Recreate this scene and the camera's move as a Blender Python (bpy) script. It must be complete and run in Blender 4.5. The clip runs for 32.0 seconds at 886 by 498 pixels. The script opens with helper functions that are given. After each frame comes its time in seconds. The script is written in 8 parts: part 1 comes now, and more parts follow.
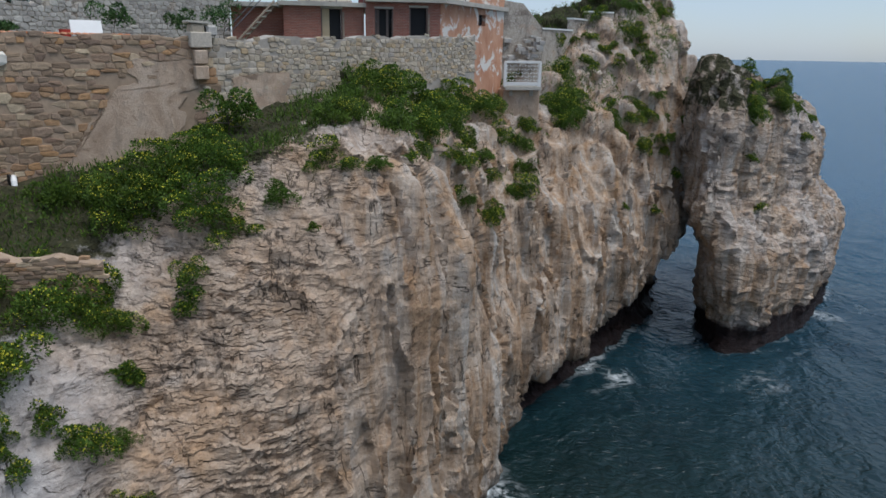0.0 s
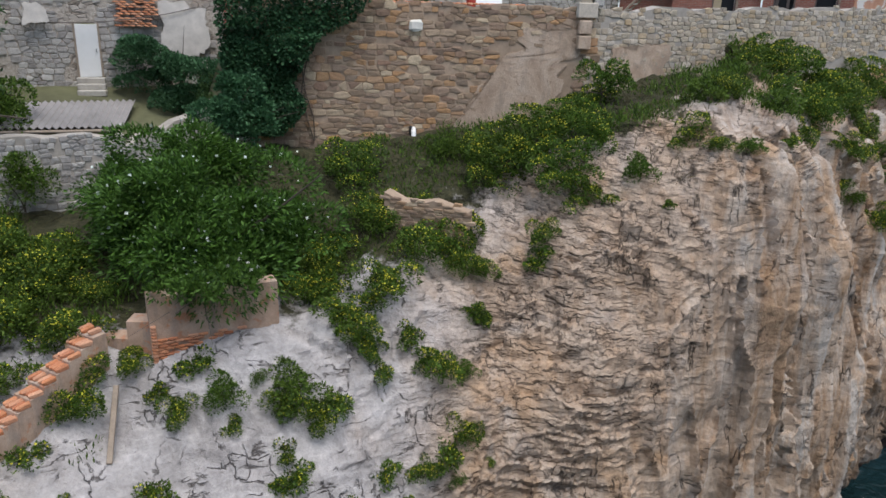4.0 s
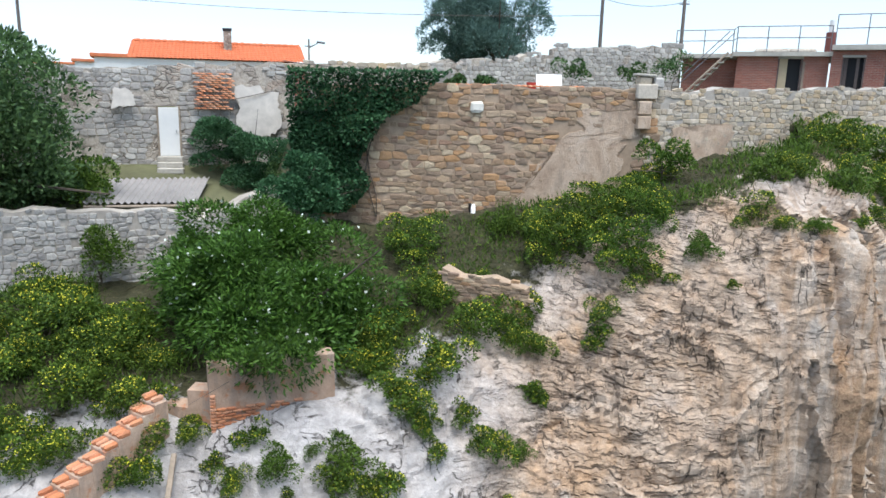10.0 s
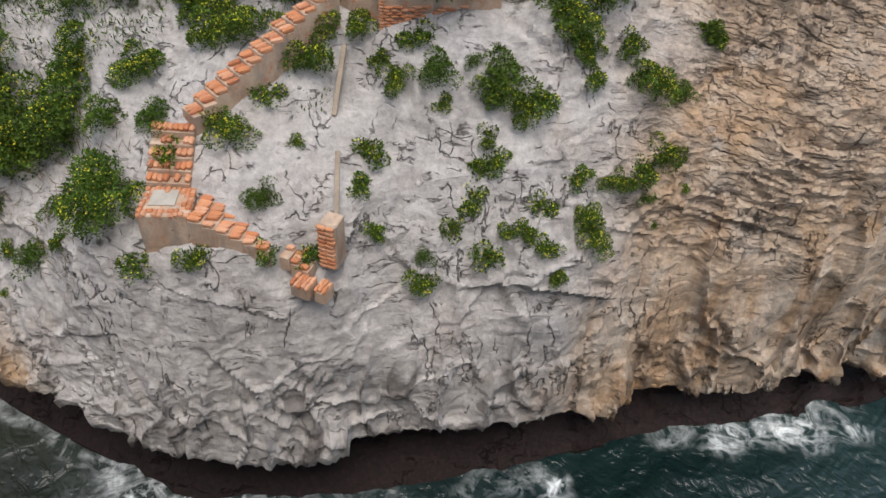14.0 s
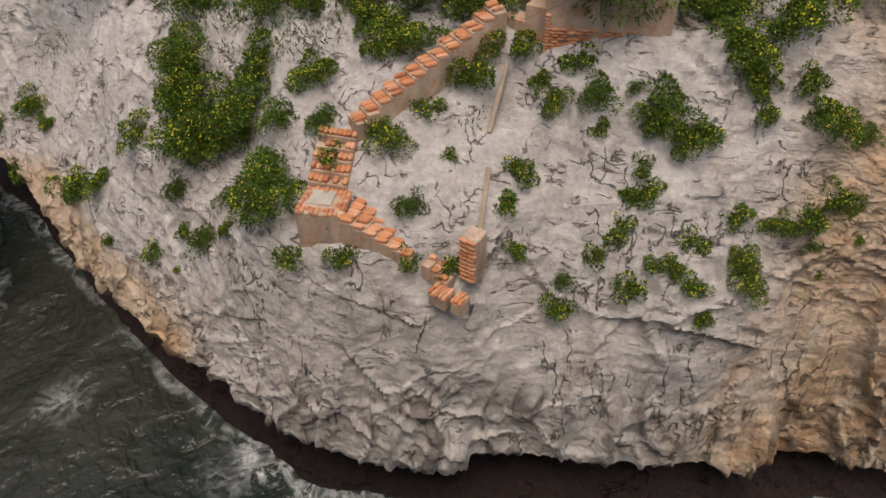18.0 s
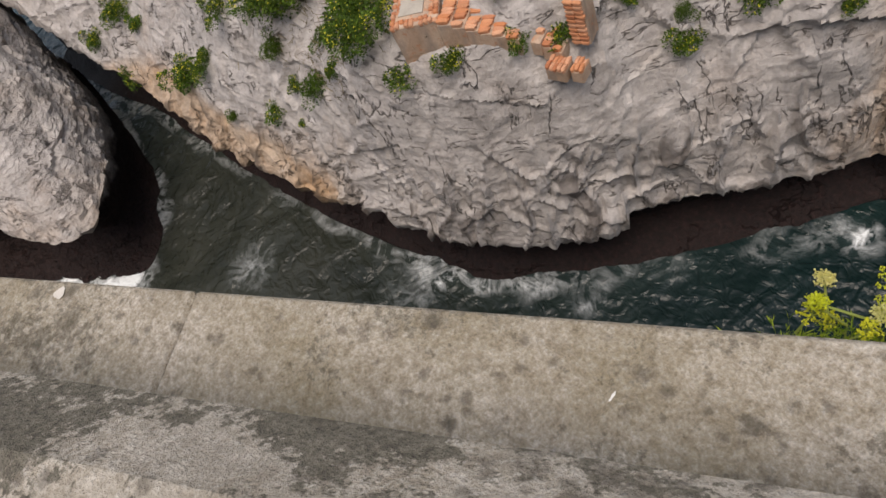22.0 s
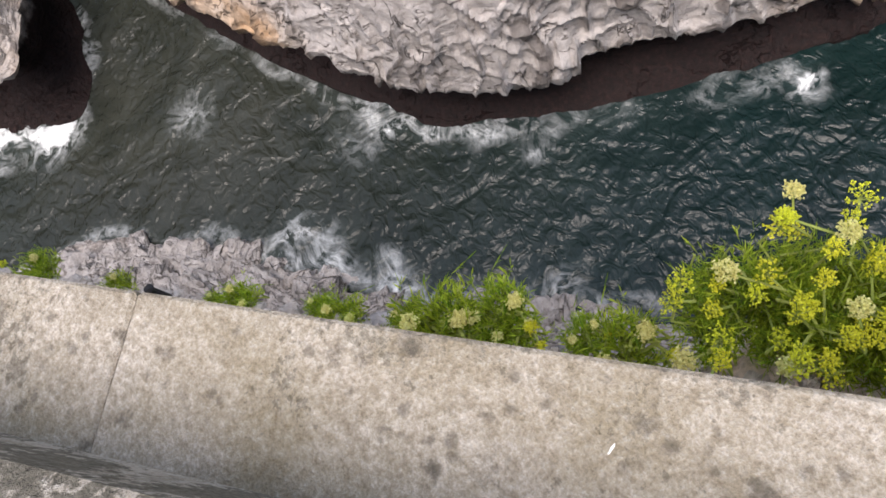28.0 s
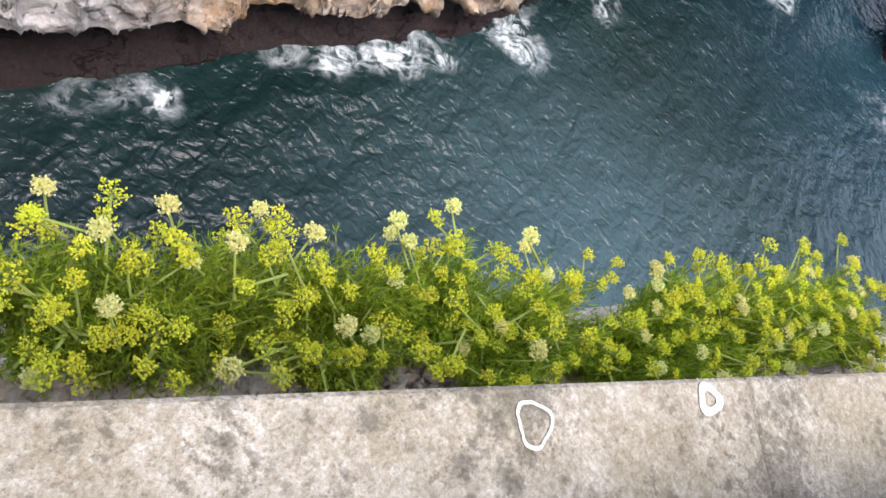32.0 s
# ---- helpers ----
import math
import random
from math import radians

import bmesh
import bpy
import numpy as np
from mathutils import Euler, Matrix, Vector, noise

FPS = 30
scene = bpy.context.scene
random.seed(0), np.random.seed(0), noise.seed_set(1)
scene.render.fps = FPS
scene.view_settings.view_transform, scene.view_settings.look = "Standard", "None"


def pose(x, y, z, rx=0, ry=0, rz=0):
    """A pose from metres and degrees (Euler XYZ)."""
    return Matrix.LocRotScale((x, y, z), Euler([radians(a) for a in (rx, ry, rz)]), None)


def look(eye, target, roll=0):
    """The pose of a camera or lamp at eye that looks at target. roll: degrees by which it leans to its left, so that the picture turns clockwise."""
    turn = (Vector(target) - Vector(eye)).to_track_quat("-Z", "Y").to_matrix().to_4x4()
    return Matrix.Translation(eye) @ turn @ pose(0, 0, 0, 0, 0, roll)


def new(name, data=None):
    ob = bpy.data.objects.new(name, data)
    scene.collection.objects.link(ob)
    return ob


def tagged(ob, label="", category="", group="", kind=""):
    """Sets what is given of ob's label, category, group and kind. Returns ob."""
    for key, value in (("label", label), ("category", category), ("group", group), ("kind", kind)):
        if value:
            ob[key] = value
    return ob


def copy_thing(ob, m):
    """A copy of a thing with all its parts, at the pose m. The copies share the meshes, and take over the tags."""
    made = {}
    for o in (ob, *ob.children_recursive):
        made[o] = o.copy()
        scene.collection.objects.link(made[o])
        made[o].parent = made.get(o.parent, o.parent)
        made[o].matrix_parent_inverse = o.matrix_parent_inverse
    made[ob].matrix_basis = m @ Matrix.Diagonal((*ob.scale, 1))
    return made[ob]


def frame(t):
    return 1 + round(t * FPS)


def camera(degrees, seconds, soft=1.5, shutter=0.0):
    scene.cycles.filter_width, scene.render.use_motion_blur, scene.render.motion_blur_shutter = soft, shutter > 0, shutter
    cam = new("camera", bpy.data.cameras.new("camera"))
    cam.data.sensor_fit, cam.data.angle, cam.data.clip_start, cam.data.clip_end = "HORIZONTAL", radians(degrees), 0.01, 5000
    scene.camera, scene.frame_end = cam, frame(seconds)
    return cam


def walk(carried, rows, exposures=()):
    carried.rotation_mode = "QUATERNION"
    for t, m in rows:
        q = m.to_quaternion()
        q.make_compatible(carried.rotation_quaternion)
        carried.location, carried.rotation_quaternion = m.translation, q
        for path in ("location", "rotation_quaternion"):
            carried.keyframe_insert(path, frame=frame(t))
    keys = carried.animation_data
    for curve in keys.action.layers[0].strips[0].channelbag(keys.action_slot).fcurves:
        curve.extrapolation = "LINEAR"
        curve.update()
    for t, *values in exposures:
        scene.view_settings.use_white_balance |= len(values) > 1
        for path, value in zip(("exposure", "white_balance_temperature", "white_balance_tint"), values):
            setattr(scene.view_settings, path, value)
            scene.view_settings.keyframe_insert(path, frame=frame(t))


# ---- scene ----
cam = camera(63.12, 32.0, soft=1.6)

# the camera's way: seconds, place, turn in degrees
PATH = (
    (0.0, -0.319, 0.227, 19.981, 74.653, -0.985, -1.049),
    (0.5, -0.334, 0.205, 19.975, 73.962, -1.257, 0.188),
    (1.0, -0.340, 0.164, 19.967, 73.999, -1.058, 2.463),
    (1.5, -0.343, 0.119, 19.978, 73.891, -1.766, 5.009),
    (2.0, -0.343, 0.080, 20.013, 71.723, -2.732, 9.123),
    (2.5, -0.323, 0.031, 20.044, 70.921, -3.457, 13.784),
    (3.0, -0.284, -0.007, 20.053, 70.987, -2.641, 19.484),
    (3.5, -0.260, -0.004, 20.049, 70.870, -2.110, 22.827),
    (4.0, -0.222, -0.025, 20.034, 71.751, -1.681, 27.678),
    (4.5, -0.169, -0.028, 20.023, 72.331, -1.667, 30.002),
    (6.5, -0.073, -0.017, 20.015, 77.818, -1.060, 31.828),
    (7.0, -0.036, 0.006, 20.004, 79.808, -0.971, 30.430),
    (7.5, -0.009, 0.054, 19.990, 80.122, -0.699, 29.657),
    (8.0, 0.008, 0.109, 19.972, 80.086, -1.445, 24.109),
    (8.5, -0.029, 0.088, 19.966, 81.016, -1.571, 19.971),
    (9.0, -0.095, 0.006, 19.976, 77.335, -1.682, 22.279),
    (9.5, -0.087, -0.019, 20.009, 77.917, -1.336, 31.306),
    (10.0, -0.068, -0.033, 20.030, 77.721, -1.295, 32.665),
    (10.5, -0.071, -0.094, 20.039, 77.808, -0.717, 34.890),
    (11.0, -0.063, -0.136, 20.013, 77.695, -0.739, 39.367),
    (11.5, -0.054, -0.165, 19.974, 76.953, -0.820, 43.333),
    (12.0, -0.038, -0.173, 19.954, 75.792, -1.227, 45.511),
    (12.5, -0.052, -0.143, 19.958, 68.795, -1.380, 47.313),
    (13.0, -0.083, -0.109, 19.970, 60.126, -1.922, 47.825),
    (13.5, -0.125, -0.072, 19.975, 50.977, -1.889, 47.503),
    (14.0, -0.158, -0.042, 19.972, 47.573, -2.817, 47.011),
    (14.5, -0.188, 0.002, 19.953, 41.381, -3.747, 45.546),
    (16.5, -0.213, 0.063, 19.916, 39.772, -2.065, 47.899),
    (17.0, -0.171, 0.070, 19.931, 46.582, 0.699, 53.520),
    (17.5, -0.114, 0.053, 19.948, 48.766, 0.390, 56.042),
    (18.0, -0.057, 0.033, 19.967, 48.852, 0.204, 59.796),
    (18.5, -0.011, 0.019, 19.990, 47.315, -0.253, 68.308),
    (19.0, 0.002, 0.022, 20.005, 44.676, -1.129, 72.279),
    (19.5, -0.001, 0.008, 20.002, 43.270, -2.967, 75.381),
    (20.0, -0.004, -0.001, 19.994, 41.044, -2.177, 76.823),
    (20.5, -0.005, -0.015, 19.982, 37.877, -3.030, 74.243),
    (21.0, -0.023, -0.041, 19.980, 37.179, 1.636, 69.976),
    (21.5, -0.050, -0.059, 19.987, 37.976, 13.114, 56.632),
    (22.0, -0.066, -0.078, 19.993, 31.453, 18.782, 53.557),
    (22.5, -0.092, -0.094, 20.007, 28.061, 20.849, 53.349),
    (23.0, -0.132, -0.076, 20.017, 26.981, 23.945, 52.156),
    (23.5, -0.174, -0.048, 20.032, 25.408, 24.582, 53.851),
    (24.0, -0.188, -0.027, 20.027, 22.574, 27.498, 52.984),
    (24.5, -0.188, -0.021, 20.023, 21.093, 29.265, 53.055),
    (25.0, -0.191, -0.023, 20.016, 19.557, 28.577, 52.972),
    (25.5, -0.190, -0.019, 20.016, 19.531, 29.028, 52.477),
    (27.5, -0.184, -0.023, 20.012, 18.536, 27.331, 53.319),
    (28.0, -0.183, -0.015, 19.992, 18.439, 15.404, 51.132),
    (28.5, -0.179, 0.000, 19.970, 18.200, 6.166, 48.700),
    (29.0, -0.166, 0.022, 19.959, 18.911, -0.975, 46.187),
    (29.5, -0.155, 0.039, 19.954, 19.486, -4.929, 44.703),
    (30.0, -0.134, 0.057, 19.954, 21.141, -11.289, 42.700),
    (30.5, -0.102, 0.087, 19.947, 22.933, -19.123, 38.482),
    (31.0, -0.078, 0.105, 19.943, 21.768, -22.489, 35.013),
    (31.5, -0.065, 0.107, 19.940, 21.191, -26.000, 33.830),
    (32.0, -0.059, 0.104, 19.940, 21.648, -28.501, 33.152),
)
# seconds, stops, white balance
EXPO = (
    (0.0, -0.38, 6050, 9), (2.0, -0.45, 6250, 14), (3.0, -0.45, 6300, 14), (4.0, -0.05, 6250, 12), (4.5, 0.1, 6200, 10), (6.5, 0.6, 6000, 6), (9.0, 0.6, 6100, 8), (12.0, 0.7, 6150, 8), (13.0, 0.45, 6500, 10), (14.0, 0.05, 6750, 11), (14.5, -0.1, 6900, 12), (16.5, 0.58, 6950, 12), (17.0, 0.45, 7200, 13),
    (18.0, -0.18, 7700, 16), (20.0, -0.32, 7600, 16), (21.0, -0.22, 7450, 16), (23.0, 0.15, 7300, 16), (24.0, 0.65, 7250, 17), (25.5, 0.82, 7200, 17), (28.0, 0.6, 6900, 18), (30.0, 1.05, 6650, 17), (31.0, 1.1, 6550, 17), (32.0, 0.95, 6500, 17))
walk(cam, [(t, pose(*m)) for t, *m in PATH], EXPO)

# ---- light ----
SUN_EL, SUN_AZ = radians(70), radians(125)
world = bpy.data.worlds.new("sky")
scene.world = world
world.use_nodes = True
wn = world.node_tree
wn.nodes.clear()
sky = wn.nodes.new("ShaderNodeTexSky")
sky.sky_type, sky.sun_disc = "NISHITA", False
sky.sun_elevation, sky.sun_rotation = SUN_EL, SUN_AZ
sky.dust_density, sky.air_density, sky.ozone_density = 0.7, 1.0, 1.5
bg = wn.nodes.new("ShaderNodeBackground")
bg.inputs["Strength"].default_value = 0.15
wo = wn.nodes.new("ShaderNodeOutputWorld")
# thin bright cloud over most of the sky
veil_at = wn.nodes.new("ShaderNodeTexCoord")
veil = wn.nodes.new("ShaderNodeTexNoise")
veil.inputs["Scale"].default_value, veil.inputs["Detail"].default_value = 1.8, 5
wn.links.new(veil_at.outputs["Generated"], veil.inputs["Vector"])
thin = wn.nodes.new("ShaderNodeMapRange")
thin.inputs["From Min"].default_value, thin.inputs["From Max"].default_value = 0.3, 0.7
thin.inputs["To Min"].default_value, thin.inputs["To Max"].default_value = 0.3, 0.85
wn.links.new(veil.outputs[0], thin.inputs[0])
cloud = wn.nodes.new("ShaderNodeMix")
cloud.data_type = "RGBA"
cloud.inputs[7].default_value = (4.6, 5.4, 6.6, 1)
wn.links.new(thin.outputs[0], cloud.inputs[0])
wn.links.new(sky.outputs[0], cloud.inputs[6])
wn.links.new(cloud.outputs[2], bg.inputs[0])
wn.links.new(bg.outputs[0], wo.inputs[0])
sun_data = bpy.data.lights.new("sun", "SUN")
sun_data.energy, sun_data.angle, sun_data.color = 3.4, radians(40), (1.0, 0.955, 0.90)
sun = new("sun", sun_data)
sun.matrix_world = look((0, 0, 0), (-math.sin(SUN_AZ) * math.cos(SUN_EL), -math.cos(SUN_AZ) * math.cos(SUN_EL), -math.sin(SUN_EL)))


# ---- noise on arrays ----
def hash_int(i, j, k, seed=0):
    """A well mixed 32-bit number per cell."""
    n = i.astype(np.uint32) * np.uint32(374761393) + j.astype(np.uint32) * np.uint32(668265263) + k.astype(np.uint32) * np.uint32(2147483647) + np.uint32(seed * 974634777 & 0xFFFFFFFF)
    n = (n ^ (n >> np.uint32(13))) * np.uint32(1274126177)
    n = (n ^ (n >> np.uint32(16))) * np.uint32(2246822519)
    return n ^ (n >> np.uint32(15))


def hash3(i, j, k, seed=0):
    return (hash_int(i, j, k, seed) & np.uint32(0xFFFFFF)) / float(0xFFFFFF)


def vnoise(p, seed=0):
    """Smooth noise in -1..1 at points p (n, 3)."""
    f = np.floor(p)
    i, j, k = f.astype(np.int64).T
    u = p - f
    u = u * u * u * (u * (u * 6 - 15) + 10)
    out = 0
    for a in (0, 1):
        for b in (0, 1):
            for c in (0, 1):
                w = (u[:, 0] if a else 1 - u[:, 0]) * (u[:, 1] if b else 1 - u[:, 1]) * (u[:, 2] if c else 1 - u[:, 2])
                out = out + w * hash3(i + a, j + b, k + c, seed)
    return out * 2 - 1


def fbm(p, octaves=4, seed=0, gain=0.5):
    out, amp = 0, 1.0
    for o in range(octaves):
        out = out + amp * vnoise(p * 2.0 ** o, seed + o)
        amp *= gain
    return out


# ---- mesh helpers ----
def mesh_of(name, verts, faces, smooth=False):
    me = bpy.data.meshes.new(name)
    me.from_pydata([tuple(v) for v in verts], [], [tuple(f) for f in faces])
    if smooth:
        me.shade_smooth()
    return me


def grid_mesh(name, g, smooth=True, closed=False):
    """A mesh from a grid of points (n, m, 3)."""
    n, m = g.shape[:2]
    idx = np.arange(n * m).reshape(n, m)
    if closed:
        idx = np.concatenate([idx, idx[:1]], 0)
    q = np.stack([idx[:-1, :-1], idx[1:, :-1], idx[1:, 1:], idx[:-1, 1:]], -1).reshape(-1, 4)
    me = bpy.data.meshes.new(name)
    me.vertices.add(n * m)
    me.vertices.foreach_set("co", g.reshape(-1).astype(np.float32))
    me.loops.add(q.size)
    me.polygons.add(len(q))
    me.loops.foreach_set("vertex_index", q.ravel().astype(np.int32))
    me.polygons.foreach_set("loop_start", np.arange(0, q.size, 4, dtype=np.int32))
    me.polygons.foreach_set("loop_total", np.full(len(q), 4, dtype=np.int32))
    me.update()
    me.validate()
    if smooth:
        me.shade_smooth()
    return me


def part(name, data, material, parent=None, label="", smooth=False):
    """Links a bmesh or mesh as one object, under a thing or part if given."""
    if isinstance(data, bmesh.types.BMesh):
        me = bpy.data.meshes.new(name)
        data.to_mesh(me)
        data.free()
        if smooth:
            me.shade_smooth()
    else:
        me = data
    if material and not me.materials:
        me.materials.append(material)
    ob = new(name, me)
    if parent:
        ob.parent = parent
    if label:
        ob["label"] = label
    return ob


def box(bm, size, m=None, bevel=0.0):
    r = bmesh.ops.create_cube(bm, size=1.0)
    vs = r["verts"]
    bmesh.ops.scale(bm, vec=size, verts=vs)
    if bevel:
        es = list({e for v in vs for e in v.link_edges})
        out = bmesh.ops.bevel(bm, geom=es, offset=bevel, segments=1, affect="EDGES", profile=0.5)
        vs = list({v for f in out["faces"] for v in f.verts} | {v for v in vs if v.is_valid})
    if m is not None:
        bmesh.ops.transform(bm, matrix=m, verts=vs)
    return vs


def box_bm(size, m=None, bevel=0.0):
    bm = bmesh.new()
    box(bm, size, m, bevel)
    return bm


def rod(bm, a, b, r0, r1=None, n=8):
    a, b = Vector(a), Vector(b)
    d = b - a
    m = Matrix.Translation((a + b) / 2) @ d.to_track_quat("Z", "Y").to_matrix().to_4x4()
    bmesh.ops.create_cone(bm, cap_ends=True, segments=n, radius1=r0, radius2=r0 if r1 is None else r1, depth=d.length, matrix=m)


def rod_bm(a, b, r0, r1=None, n=8):
    bm = bmesh.new()
    rod(bm, a, b, r0, r1, n)
    return bm


def tube(pts, r, n=6):
    """A bmesh tube in one piece along points."""
    bm = bmesh.new()
    pts = [Vector(p) for p in pts]
    rings = []
    for i, p in enumerate(pts):
        way = (pts[min(i + 1, len(pts) - 1)] - pts[max(i - 1, 0)]).normalized()
        side = way.cross(Vector((0, 0, 1)) if abs(way.z) < 0.95 else Vector((1, 0, 0))).normalized()
        up = side.cross(way)
        rings.append([bm.verts.new(p + (side * math.cos(a) + up * math.sin(a)) * r) for a in (2 * math.pi * k / n for k in range(n))])
    for a, b in zip(rings, rings[1:]):
        for k in range(n):
            bm.faces.new((a[k], a[(k + 1) % n], b[(k + 1) % n], b[k]))
    bm.faces.new(rings[0][::-1])
    bm.faces.new(rings[-1])
    bmesh.ops.recalc_face_normals(bm, faces=bm.faces[:])
    return bm


def polar(az, rho, z):
    a = radians(az)
    return Vector((rho * math.sin(a), rho * math.cos(a), z))


def thing(name, place=(0, 0, 0), label="", category="", group="", kind="", turn=0.0):
    ob = new(name)
    ob.location = place
    ob.rotation_euler = (0, 0, turn)
    return tagged(ob, label, category, group, kind)


# ---- materials ----
def mat(name, build):
    m = bpy.data.materials.new(name)
    m.use_nodes = True
    nt = m.node_tree
    nt.nodes.clear()
    out = nt.nodes.new("ShaderNodeOutputMaterial")
    bs = nt.nodes.new("ShaderNodeBsdfPrincipled")
    nt.links.new(bs.outputs[0], out.inputs[0])
    build(nt, bs)
    return m


def ramp(nt, src, stops):
    n = nt.nodes.new("ShaderNodeValToRGB")
    e = n.color_ramp.elements
    while len(e) < len(stops):
        e.new(0.5)
    for el, (pos, col) in zip(e, stops):
        el.position = pos
        el.color = (*col, 1) if isinstance(col, tuple) else (col, col, col, 1)
    nt.links.new(src, n.inputs[0])
    return n.outputs[0]


def mixc(nt, fac, a, b, blend="MIX"):
    n = nt.nodes.new("ShaderNodeMix")
    n.data_type, n.blend_type = "RGBA", blend
    for socket, v in ((n.inputs[0], fac), (n.inputs[6], a), (n.inputs[7], b)):
        if isinstance(v, (int, float)):
            socket.default_value = v
        elif isinstance(v, tuple):
            socket.default_value = (*v, 1)
        else:
            nt.links.new(v, socket)
    return n.outputs[2]


def math_node(nt, op, a, b=0.0):
    n = nt.nodes.new("ShaderNodeMath")
    n.operation = op
    for socket, v in zip(n.inputs, (a, b)):
        if isinstance(v, (int, float)):
            socket.default_value = v
        else:
            nt.links.new(v, socket)
    return n.outputs[0]


def place(nt, scale=(1, 1, 1), obj=False):
    """World place (or object place), scaled."""
    if obj:
        src = nt.nodes.new("ShaderNodeTexCoord").outputs["Object"]
    else:
        src = nt.nodes.new("ShaderNodeNewGeometry").outputs["Position"]
    n = nt.nodes.new("ShaderNodeMapping")
    n.inputs["Scale"].default_value = scale
    nt.links.new(src, n.inputs["Vector"])
    return n.outputs[0]


def tex(nt, vec, scale, detail=6.0, rough=0.6, distort=0.0):
    n = nt.nodes.new("ShaderNodeTexNoise")
    n.inputs["Scale"].default_value, n.inputs["Detail"].default_value = scale, detail
    n.inputs["Roughness"].default_value, n.inputs["Distortion"].default_value = rough, distort
    nt.links.new(vec, n.inputs["Vector"])
    return n.outputs[0]


def voro(nt, vec, scale, feature="F1", rand=1.0):
    n = nt.nodes.new("ShaderNodeTexVoronoi")
    n.feature = feature
    n.inputs["Scale"].default_value, n.inputs["Randomness"].default_value = scale, rand
    nt.links.new(vec, n.inputs["Vector"])
    return n


def bump(nt, bs, height, strength, dist):
    n = nt.nodes.new("ShaderNodeBump")
    n.inputs["Strength"].default_value, n.inputs["Distance"].default_value = strength, dist
    nt.links.new(height, n.inputs["Height"])
    nt.links.new(n.outputs[0], bs.inputs["Normal"])


def set_base(nt, bs, col, rough=0.8, metal=0.0, spec=0.5):
    if isinstance(col, tuple):
        bs.inputs["Base Color"].default_value = (*col, 1)
    else:
        nt.links.new(col, bs.inputs["Base Color"])
    bs.inputs["Roughness"].default_value, bs.inputs["Metallic"].default_value = rough, metal
    bs.inputs["Specular IOR Level"].default_value = spec


def simple(name, col, rough=0.8, metal=0.0, var=0.25, scale=6.0, rel=0.15, spec=0.4, obj=False):
    """A plain surface with grain and blotches of its own colour."""
    def build(nt, bs):
        v = place(nt, obj=obj)
        a = tex(nt, v, scale, 8, 0.65)
        b = tex(nt, v, scale * 0.17, 3, 0.5)
        lo = tuple(c * (1 - var) for c in col)
        hi = tuple(min(c * (1 + var), 0.95) for c in col)
        c1 = ramp(nt, a, [(0.3, lo), (0.7, hi)])
        c2 = ramp(nt, b, [(0.35, tuple(c * (1 - var * 0.7) for c in col)), (0.65, hi)])
        set_base(nt, bs, mixc(nt, 0.5, c1, c2), rough, metal, spec)
        bump(nt, bs, a, rel, 0.02)
    return mat(name, build)


